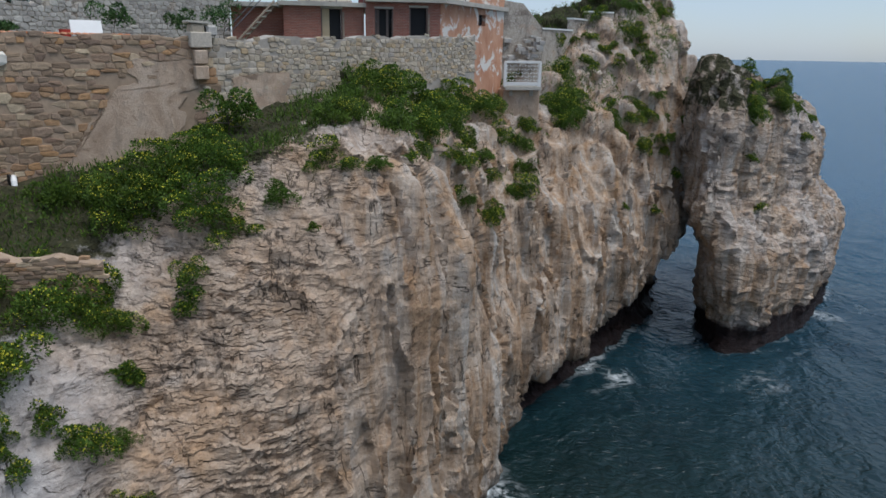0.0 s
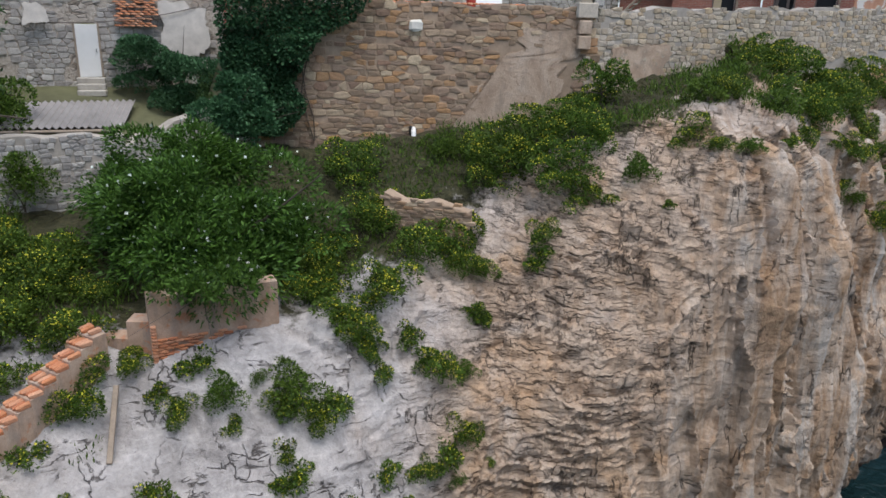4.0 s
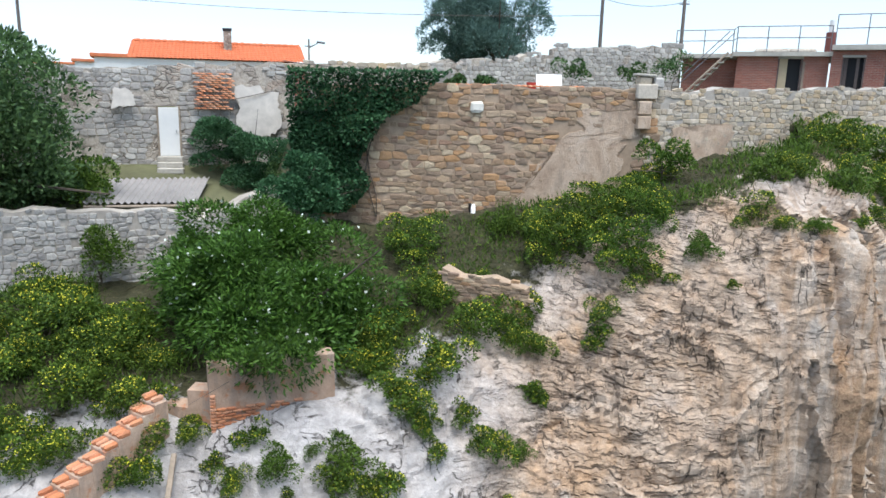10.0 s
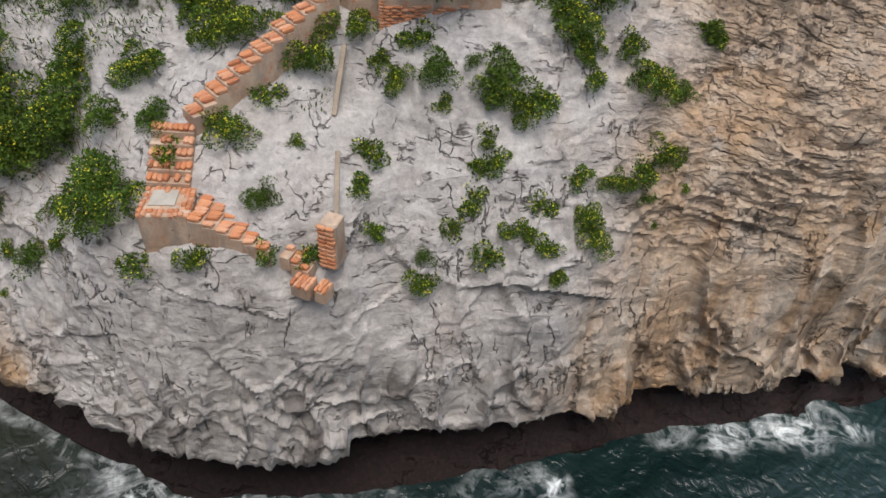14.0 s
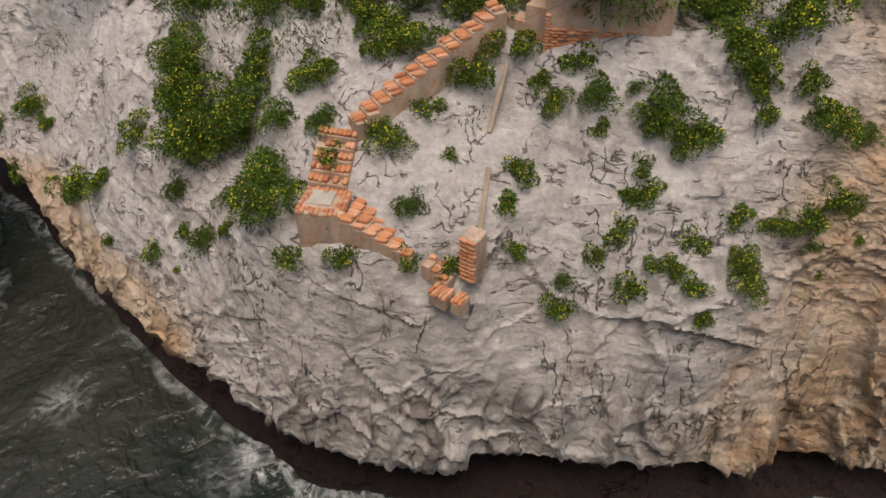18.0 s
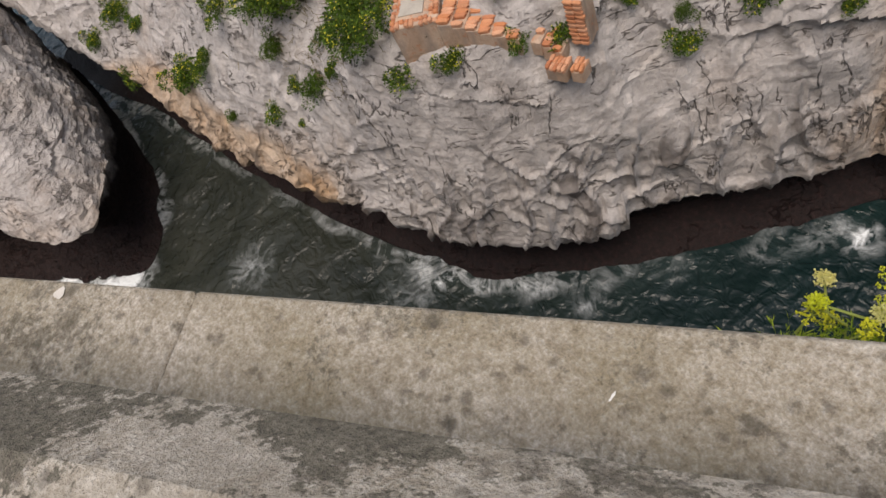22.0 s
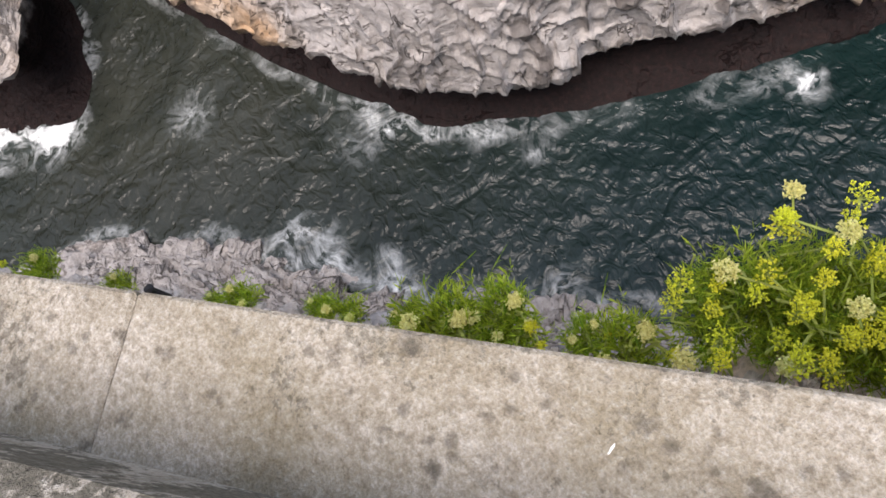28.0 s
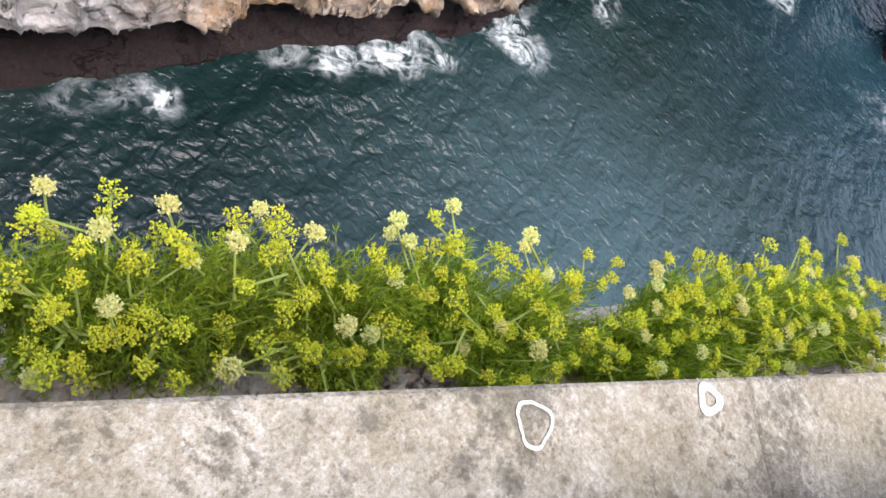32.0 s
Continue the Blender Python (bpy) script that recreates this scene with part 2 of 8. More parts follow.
def rock_build(nt, bs):
    v = place(nt)
    warm = nt.nodes.new("ShaderNodeAttribute")
    warm.attribute_name = "warm"
    big = tex(nt, v, 0.22, 4, 0.55, 0.4)
    mid = tex(nt, v, 0.9, 6, 0.6, 0.3)
    fine = tex(nt, v, 7.0, 9, 0.68)
    fluted = nt.nodes.new("ShaderNodeAttribute")
    fluted.attribute_name = "flute"
    earth = nt.nodes.new("ShaderNodeAttribute")
    earth.attribute_name = "earth"
    tall = tex(nt, place(nt, (1.6, 1.6, 0.13)), 1.0, 6, 0.62, 0.4)
    w = math_node(nt, "ADD", warm.outputs["Fac"], math_node(nt, "MULTIPLY", math_node(nt, "SUBTRACT", big, 0.5), 1.1))
    grey = ramp(nt, mid, [(0.22, (0.36, 0.335, 0.315)), (0.45, (0.45, 0.42, 0.40)), (0.6, (0.51, 0.48, 0.46)), (0.8, (0.58, 0.55, 0.53))])
    tan = ramp(nt, mid, [(0.2, (0.38, 0.28, 0.195)), (0.42, (0.47, 0.355, 0.26)), (0.6, (0.53, 0.415, 0.315)), (0.82, (0.59, 0.49, 0.395))])
    col = mixc(nt, ramp(nt, w, [(0.3, 0.0), (0.75, 1.0)]), grey, tan)
    # pale bleached patches
    col = mixc(nt, ramp(nt, tex(nt, v, 0.55, 6, 0.65, 0.5), [(0.56, 0.0), (0.72, 0.45)]), col, (0.57, 0.545, 0.52))
    # rust and ochre seepage in tall streaks
    rust = math_node(nt, "MULTIPLY", ramp(nt, tall, [(0.49, 0.0), (0.6, 1.0)]), math_node(nt, "MULTIPLY", ramp(nt, w, [(0.2, 0.0), (0.85, 0.8)]), ramp(nt, fluted.outputs["Fac"], [(0.1, 0.4), (0.8, 1.0)])))
    col = mixc(nt, rust, col, ramp(nt, fine, [(0.3, (0.27, 0.15, 0.08)), (0.7, (0.45, 0.29, 0.16))]))
    col = mixc(nt, math_node(nt, "MULTIPLY", ramp(nt, tall, [(0.36, 0.75), (0.46, 0.0)]), fluted.outputs["Fac"]), col, (0.54, 0.485, 0.42))
    ochre = math_node(nt, "MULTIPLY", ramp(nt, tex(nt, v, 0.42, 6, 0.6, 0.8), [(0.56, 0.0), (0.68, 0.6)]), ramp(nt, w, [(0.25, 0.15), (0.8, 1.0)]))
    col = mixc(nt, ochre, col, (0.47, 0.285, 0.145))
    dark = math_node(nt, "MULTIPLY", ramp(nt, tex(nt, place(nt, (0.9, 0.9, 0.08)), 1.5, 5, 0.6, 0.3), [(0.53, 0.0), (0.7, 1.0)]), 0.4)
    col = mixc(nt, dark, col, (0.17, 0.155, 0.145))
    # joints: long straight cracks, few of them open
    wob = nt.nodes.new("ShaderNodeVectorMath")
    wob.operation = "MULTIPLY_ADD"
    nz = nt.nodes.new("ShaderNodeTexNoise")
    nz.inputs["Scale"].default_value, nz.inputs["Detail"].default_value = 1.1, 6
    nt.links.new(v, nz.inputs["Vector"])
    nt.links.new(nz.outputs["Color"], wob.inputs[0])
    wob.inputs[1].default_value = (0.3, 0.3, 0.22)
    nt.links.new(v, wob.inputs[2])

    def stretched(scale, turn):
        m = nt.nodes.new("ShaderNodeMapping")
        m.inputs["Rotation"].default_value = turn
        m.inputs["Scale"].default_value = scale
        nt.links.new(wob.outputs[0], m.inputs["Vector"])
        return m.outputs[0]

    def split(vec, scale, width, gate):
        t = tex(nt, vec, scale, 5, 0.5, 0.1)
        return math_node(nt, "MULTIPLY", ramp(nt, math_node(nt, "ABSOLUTE", math_node(nt, "SUBTRACT", t, 0.5)), [(0.0, 1.0), (width, 0.0)]), gate)

    gate = ramp(nt, tex(nt, v, 1.1, 4, 0.6), [(0.52, 0.0), (0.6, 1.0)])
    gate2 = ramp(nt, tex(nt, place(nt, (1.1, 0.9, 1.0)), 0.7, 4, 0.6), [(0.52, 0.0), (0.58, 1.0)])
    bedded = nt.nodes.new("ShaderNodeAttribute")
    bedded.attribute_name = "bedded"
    bedded = bedded.outputs["Fac"]
    flat_v = stretched((0.5, 0.5, 2.6), (radians(9), radians(-14), 0))
    steep_v = stretched((1.5, 1.5, 0.55), (radians(12), radians(24), 0))
    beds = math_node(nt, "MULTIPLY", split(stretched((0.45, 0.45, 3.0), (radians(9), radians(-14), 0)), 1.6, 0.016, gate), bedded)
    tall_j = split(stretched((1.7, 1.7, 0.35), (radians(12), radians(26), 0)), 0.9, 0.016, gate2)
    small = math_node(nt, "MULTIPLY", split(stretched((0.5, 0.5, 2.2), (radians(-18), radians(30), 0)), 1.3, 0.018, gate), 0.95)
    crack_lines = math_node(nt, "MAXIMUM", math_node(nt, "MAXIMUM", beds, tall_j), small)
    # broken beds and chipped faces: every piece at its own height and of its own tone
    def pieces(vec, scale):
        return ramp(nt, voro(nt, vec, scale).outputs["Color"], [(0.2, 0.0), (0.8, 1.0)])

    up = nt.nodes.new("ShaderNodeSeparateXYZ")
    nt.links.new(wob.outputs[0], up.inputs[0])

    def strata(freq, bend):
        """A saw-edged run of thin beds: each juts out at its foot; also a mask for the shade painted below it."""
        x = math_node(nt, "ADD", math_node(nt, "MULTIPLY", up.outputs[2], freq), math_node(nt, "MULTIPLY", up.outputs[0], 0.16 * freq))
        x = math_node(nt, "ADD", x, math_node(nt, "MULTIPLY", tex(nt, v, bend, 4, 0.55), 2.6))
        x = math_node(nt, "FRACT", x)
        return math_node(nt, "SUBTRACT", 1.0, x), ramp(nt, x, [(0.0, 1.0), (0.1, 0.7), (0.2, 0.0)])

    patchy = ramp(nt, tex(nt, place(nt, (0.7, 0.7, 1.5)), 1.7, 4, 0.6), [(0.47, 0.0), (0.56, 1.0)])
    patchy_b = ramp(nt, tex(nt, place(nt, (0.9, 0.9, 2.2)), 2.3, 4, 0.6), [(0.5, 0.0), (0.58, 1.0)])
    saw_a, bed_shade_a = strata(3.2, 0.8)
    saw_b, bed_shade_b = strata(7.5, 1.3)
    bed_shade = math_node(nt, "MULTIPLY", math_node(nt, "MAXIMUM", math_node(nt, "MULTIPLY", bed_shade_a, patchy), math_node(nt, "MULTIPLY", math_node(nt, "MULTIPLY", bed_shade_b, patchy_b), 0.75)), bedded)
    slab_n = pieces(flat_v, 1.6)
    slab_s = pieces(flat_v, 4.2)
    chips = pieces(steep_v, 2.6)
    chip_s = pieces(wob.outputs[0], 5.5)
    ledges = math_node(nt, "ADD", math_node(nt, "MULTIPLY", math_node(nt, "MULTIPLY", saw_a, patchy), 0.5), math_node(nt, "MULTIPLY", math_node(nt, "MULTIPLY", saw_b, patchy_b), 0.24))
    steps = math_node(nt, "MULTIPLY", math_node(nt, "ADD", ledges, math_node(nt, "ADD", math_node(nt, "MULTIPLY", slab_n, 0.14), math_node(nt, "MULTIPLY", slab_s, 0.1))), bedded)
    col = mixc(nt, 0.45, col, ramp(nt, slab_s, [(0.0, 0.78), (1.0, 1.12)]), "MULTIPLY")
    col = mixc(nt, 0.35, col, ramp(nt, chips, [(0.0, 0.82), (1.0, 1.1)]), "MULTIPLY")
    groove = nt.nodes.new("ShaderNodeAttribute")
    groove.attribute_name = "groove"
    # darker along the grooves, with edges torn by fine noise
    groove_dark = ramp(nt, math_node(nt, "ADD", groove.outputs["Fac"], math_node(nt, "MULTIPLY", math_node(nt, "SUBTRACT", fine, 0.5), 0.9)), [(0.45, 0.0), (0.8, 0.8)])
    # cracks, dark grooves and the shade painted under the beds share one dark colour
    crack_and_shade = math_node(nt, "MAXIMUM", math_node(nt, "MAXIMUM", crack_lines, groove_dark), bed_shade)
    col = mixc(nt, math_node(nt, "MULTIPLY", crack_and_shade, 0.8), col, (0.07, 0.055, 0.045))
    col = mixc(nt, 0.6, col, ramp(nt, fine, [(0.28, 0.58), (0.7, 1.2)]), "MULTIPLY")
    # wet tidal rock with dark red weed
    sep = nt.nodes.new("ShaderNodeSeparateXYZ")
    nt.links.new(v, sep.inputs[0])
    lvl = math_node(nt, "ADD", sep.outputs[2], math_node(nt, "MULTIPLY", math_node(nt, "SUBTRACT", mid, 0.5), 1.4))
    tide = nt.nodes.new("ShaderNodeAttribute")
    tide.attribute_name = "tide"
    lvl = math_node(nt, "ADD", lvl, tide.outputs["Fac"])
    wet = ramp(nt, math_node(nt, "MULTIPLY", lvl, 0.25), [(0.40, 1.0), (0.52, 0.0)])
    weed = ramp(nt, fine, [(0.3, (0.005, 0.0035, 0.0035)), (0.55, (0.018, 0.009, 0.008)), (0.8, (0.045, 0.022, 0.019))])
    # earth and plant litter on the ledges under the walls
    litter = ramp(nt, math_node(nt, "ADD", earth.outputs["Fac"], math_node(nt, "MULTIPLY", math_node(nt, "SUBTRACT", tex(nt, v, 1.4, 6, 0.65), 0.5), 1.5)), [(0.4, 0.0), (0.6, 1.0)])
    col = mixc(nt, litter, col, ramp(nt, fine, [(0.3, (0.02, 0.022, 0.010)), (0.55, (0.05, 0.048, 0.022)), (0.8, (0.11, 0.09, 0.05))]))
    col = mixc(nt, wet, col, weed)
    nt.links.new(col, bs.inputs["Base Color"])
    nt.links.new(ramp(nt, wet, [(0.0, 0.88), (1.0, 0.62)]), bs.inputs["Roughness"])
    bs.inputs["Specular IOR Level"].default_value = 0.25
    ridges = tex(nt, stretched((1.6, 1.6, 0.35), (0, 0, 0)), 1.3, 6, 0.6)
    h = math_node(nt, "ADD", math_node(nt, "ADD", math_node(nt, "ADD", math_node(nt, "MULTIPLY", chips, 0.05), math_node(nt, "MULTIPLY", chip_s, 0.05)), math_node(nt, "MULTIPLY", mid, 0.1)), math_node(nt, "ADD", math_node(nt, "MULTIPLY", fine, 0.24), math_node(nt, "MULTIPLY", ridges, math_node(nt, "ADD", 0.1, math_node(nt, "MULTIPLY", fluted.outputs["Fac"], 0.5)))))
    h = math_node(nt, "SUBTRACT", math_node(nt, "ADD", h, steps), math_node(nt, "MULTIPLY", crack_and_shade, 0.3))
    bump(nt, bs, h, 1.0, 0.3)


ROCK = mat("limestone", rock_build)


def water_build(nt, bs):
    v = place(nt)
    foam = nt.nodes.new("ShaderNodeAttribute")
    foam.attribute_name = "foam"
    shoal = nt.nodes.new("ShaderNodeAttribute")
    shoal.attribute_name = "shoal"
    lace = tex(nt, v, 0.7, 6, 0.6, 1.2)
    thread = tex(nt, v, 1.9, 7, 0.65, 1.0)
    veil = tex(nt, v, 0.5, 5, 0.6, 0.8)
    # threads of foam where the torn noise crosses its middle, and solid froth in the heart of a splash
    web = ramp(nt, math_node(nt, "ABSOLUTE", math_node(nt, "SUBTRACT", lace, 0.5)), [(0.0, 1.0), (0.09, 0.0)])
    web = math_node(nt, "MULTIPLY", web, ramp(nt, thread, [(0.35, 0.25), (0.6, 1.0)]))
    f = math_node(nt, "MULTIPLY", web, ramp(nt, foam.outputs["Fac"], [(0.2, 0.0), (0.6, 0.7)]))
    froth = math_node(nt, "ADD", foam.outputs["Fac"], math_node(nt, "MULTIPLY", math_node(nt, "SUBTRACT", thread, 0.5), 1.6))
    f = math_node(nt, "MAXIMUM", f, math_node(nt, "MULTIPLY", ramp(nt, froth, [(0.62, 0.0), (1.05, 1.0)]), ramp(nt, foam.outputs["Fac"], [(0.2, 0.0), (0.4, 1.0)])))
    deep = ramp(nt, veil, [(0.3, (0.002, 0.008, 0.0075)), (0.7, (0.006, 0.018, 0.016))])
    murk = ramp(nt, veil, [(0.3, (0.018, 0.021, 0.016)), (0.7, (0.036, 0.039, 0.031))])
    broad = ramp(nt, tex(nt, v, 0.07, 3, 0.5), [(0.35, 0.0), (0.65, 0.5)])
    col = mixc(nt, shoal.outputs["Fac"], mixc(nt, broad, deep, (0.016, 0.038, 0.042)), murk)
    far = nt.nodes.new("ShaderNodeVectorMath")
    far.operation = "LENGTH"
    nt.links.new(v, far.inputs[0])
    # glare of the sky on the nearer water, painted into its colour
    sky_glare = nt.nodes.new("ShaderNodeAttribute")
    sky_glare.attribute_name = "sky_glare"
    col = mixc(nt, sky_glare.outputs["Fac"], col, (0.035, 0.066, 0.072))
    # open-sea blue, with the sky's reflection painted in as distance grows
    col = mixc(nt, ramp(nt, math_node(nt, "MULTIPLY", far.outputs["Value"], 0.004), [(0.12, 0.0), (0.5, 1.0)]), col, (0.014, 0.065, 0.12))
    churn = math_node(nt, "MULTIPLY", ramp(nt, foam.outputs["Fac"], [(0.1, 0.0), (0.9, 0.22)]), veil)
    col = mixc(nt, churn, col, (0.25, 0.33, 0.33))
    col = mixc(nt, f, col, (0.78, 0.82, 0.83))
    nt.links.new(col, bs.inputs["Base Color"])
    nt.links.new(ramp(nt, f, [(0.0, 0.26), (1.0, 0.8)]), bs.inputs["Roughness"])
    bs.inputs["IOR"].default_value = 1.33
    w1 = tex(nt, place(nt, (1.0, 0.6, 1.0)), 1.0, 2.0, 0.45, 0.7)
    w2 = tex(nt, place(nt, (0.8, 1.0, 1.0)), 2.4, 2.0, 0.45, 0.8)
    w3 = tex(nt, v, 6.0, 3, 0.5, 0.4)
    h = math_node(nt, "ADD", math_node(nt, "ADD", w1, math_node(nt, "MULTIPLY", w2, 0.5)), math_node(nt, "MULTIPLY", w3, 0.09))
    bump(nt, bs, h, 1.0, 0.3)


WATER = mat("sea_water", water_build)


def leaf_mat(name, dark, light, through_light=0.25):
    def build(nt, bs):
        g = nt.nodes.new("ShaderNodeNewGeometry")
        oi = nt.nodes.new("ShaderNodeObjectInfo")
        c = ramp(nt, g.outputs["Random Per Island"], [(0.0, dark), (0.6, light), (1.0, tuple(min(1, x * 1.3) for x in light))])
        patch = tex(nt, place(nt), 1.3, 3, 0.5)
        c = mixc(nt, 0.5, c, ramp(nt, patch, [(0.3, 0.65), (0.7, 1.25)]), "MULTIPLY")
        c = mixc(nt, 0.4, c, ramp(nt, oi.outputs["Random"], [(0.0, (0.8, 0.75, 0.6)), (0.5, (1.0, 1.0, 1.0)), (1.0, (0.75, 0.95, 0.8))]), "MULTIPLY")
        set_base(nt, bs, c, 0.6, 0.0, 0.25)
        out = bs.outputs[0].links[0].to_node
        tl = nt.nodes.new("ShaderNodeBsdfTranslucent")
        nt.links.new(c, tl.inputs[0])
        mx = nt.nodes.new("ShaderNodeMixShader")
        mx.inputs[0].default_value = through_light
        nt.links.new(bs.outputs[0], mx.inputs[1])
        nt.links.new(tl.outputs[0], mx.inputs[2])
        nt.links.new(mx.outputs[0], out.inputs[0])
    return mat(name, build)


LEAF = leaf_mat("shrub_leaves", (0.018, 0.048, 0.007), (0.095, 0.155, 0.02))
LEAF_DRY = leaf_mat("dry_stems", (0.10, 0.085, 0.04), (0.19, 0.15, 0.075))
LEAF_TREE = leaf_mat("tree_leaves", (0.022, 0.052, 0.020), (0.075, 0.135, 0.042))
LEAF_FIG = leaf_mat("glossy_leaves", (0.016, 0.046, 0.007), (0.072, 0.145, 0.02))
LEAF_IVY = leaf_mat("ivy_leaves", (0.02, 0.06, 0.025), (0.06, 0.14, 0.06))
LEAF_TAM = leaf_mat("feathery_leaves", (0.05, 0.10, 0.085), (0.11, 0.18, 0.15))
LEAF_SAM = leaf_mat("samphire_leaves", (0.13, 0.26, 0.02), (0.42, 0.52, 0.05), 0.5)
YELLOW = leaf_mat("yellow_flowers", (0.46, 0.46, 0.04), (0.70, 0.65, 0.07))
STALK = leaf_mat("samphire_stalks", (0.22, 0.30, 0.06), (0.40, 0.46, 0.12), 0.2)
UMBEL = leaf_mat("umbel_flowers", (0.60, 0.62, 0.03), (0.80, 0.78, 0.07), 0.3)
UMBEL_PALE = leaf_mat("pale_umbels", (0.74, 0.70, 0.24), (0.82, 0.78, 0.36), 0.3)
WHITE_FL = leaf_mat("white_flowers", (0.6, 0.6, 0.55), (0.8, 0.8, 0.75))
BARK = simple("bark", (0.10, 0.08, 0.06), 0.9, var=0.4, scale=9, rel=0.5)

# ---- cliffs ----


def spline(pts, t):
    """Catmull-Rom through rows of pts at t in 0..n-1."""
    pts = np.asarray(pts, float)
    n = len(pts)
    i = np.clip(np.floor(t).astype(int), 0, n - 2)
    u = (t - i)[:, None]
    p = [pts[np.clip(i + k, 0, n - 1)] for k in (-1, 0, 1, 2)]
    return 0.5 * (2 * p[1] + (p[2] - p[0]) * u + (2 * p[0] - 5 * p[1] + 4 * p[2] - p[3]) * u * u + (3 * p[1] - p[0] - 3 * p[2] + p[3]) * u ** 3)


def even(pts, step):
    """Parameters at about even steps of length along the rows of pts."""
    d = np.r_[0, np.cumsum(np.linalg.norm(np.diff(pts, axis=0), axis=1))]
    n = max(2, int(d[-1] / step))
    return np.interp(np.linspace(0, d[-1], n), d, np.arange(len(pts)))


def loft(stations, step_u, step_v):
    """A surface through profiles (setback inland, height) that stand at stations (x, y, inland bearing)."""
    lev = len(stations[0][3])
    ctrl = np.array([[(x + s * math.sin(radians(b)), y + s * math.cos(radians(b)), z) for s, z in prof] for x, y, b, prof in stations])
    tu = even(ctrl[:, 3], step_u)
    rows = np.stack([spline(ctrl[:, k], tu) for k in range(lev)], 1)
    tv = even(rows[len(rows) // 2], step_v)
    i = np.clip(np.floor(tv).astype(int), 0, lev - 2)
    u = tv - i
    u = 0.5 * u + 0.5 * (u * u * (3 - 2 * u))
    return rows[:, i] * (1 - u)[None, :, None] + rows[:, i + 1] * u[None, :, None]


def normals(g):
    a = np.gradient(g, axis=0)
    b = np.gradient(g, axis=1)
    n = np.cross(b, a)
    return n / (np.linalg.norm(n, axis=2, keepdims=True) + 1e-9)


# places where the rock was cut back for the stairs
CUTS = ((-12.7, 10.8, 11.6, 1.1), (-11.9, 11.8, 11.9, 1.0), (-10.8, 17.8, 14.6, 1.2), (-9.4, 17.8, 14.4, 1.2), (-14.1, 5.1, 10.0, 0.9), (-13.5, 4.5, 9.2, 0.9), (-12.5, 5.1, 9.2, 0.8), (-11.9, 5.5, 8.9, 0.7), (-11.2, 6.1, 8.6, 0.7), (-10.7, 6.2, 8.1, 0.6), (-14.4, 5.6, 10.2, 0.8), (-14.4, 7.0, 11.0, 0.8), (-14.3, 8.4, 11.8, 0.8), (-14.2, 9.8, 12.4, 0.8), (-12.4, 11.6, 11.8, 1.0))


TURN = np.array(Euler((0.6, 0.4, 0.7)).to_matrix())


def plates(q, scale, seed, tilt=0.5, flat_=False, over=0.0):
    """Broken blocks: each has its own set-off and its own lean; also the closeness to the joints round it."""
    p = (q * scale).astype(np.float32)
    f = np.floor(p).astype(np.int32)
    e1 = np.full(len(p), 9.0, np.float32)
    e2 = np.full(len(p), 9.0, np.float32)
    h = np.zeros(len(p), np.float32)
    u = p - f
    part_of = lambda n, shift: ((n >> np.uint32(shift)) & np.uint32(1023)).astype(np.float32) / 1023
    for a in (-1, 0, 1):
        for b in (-1, 0, 1):
            for c in ((0,) if flat_ else (-1, 0, 1)):
                n = hash_int(f[:, 0] + a, f[:, 1] + b, f[:, 2] + c, seed)
                r0, r1, r2 = part_of(n, 0), part_of(n, 10), part_of(n, 20)
                r3 = part_of(n * np.uint32(2654435761), 22)
                x, y, z = u[:, 0] - a - r0, u[:, 1] - b - r1, u[:, 2] - c - r2
                e = x * x + y * y + (0 if flat_ else z * z)
                near = e < e1
                e2 = np.where(near, e1, np.minimum(e2, e))
                h = np.where(near, r3 - 0.5 + 2 * tilt * ((r0 - 0.5) * x + (r2 - 0.5) * y + (r1 - 0.35) * z) - over * z, h)
                e1 = np.minimum(e1, e)
    return h, np.sqrt(e2) - np.sqrt(e1)


def rise(x, lo, hi):
    t = np.clip((x - lo) / (hi - lo), 0, 1)
    return t * t * (3 - 2 * t)


def grooves(p):
    """How deep the upright, rain-cut grooves of the sea-worn foot are at p, 0 to 1."""
    q = p + 0.25 * np.stack([vnoise(p * 0.9, 75), vnoise(p * 0.9, 76), 0 * p[:, 0]], 1)
    z = p[:, 2]
    low = rise(z, 1.6, 2.6) * (1 - rise(z, 4.2, 6.4))
    a, b = vnoise(q * (1.3, 1.3, 0.17), 43), vnoise(q * (3.0, 3.0, 0.42), 45)
    some = rise(vnoise(p * 0.8, 46), -0.35, 0.25)
    return low * np.maximum(np.exp(-(a / 0.075) ** 2), 0.6 * some * np.exp(-(b / 0.11) ** 2))


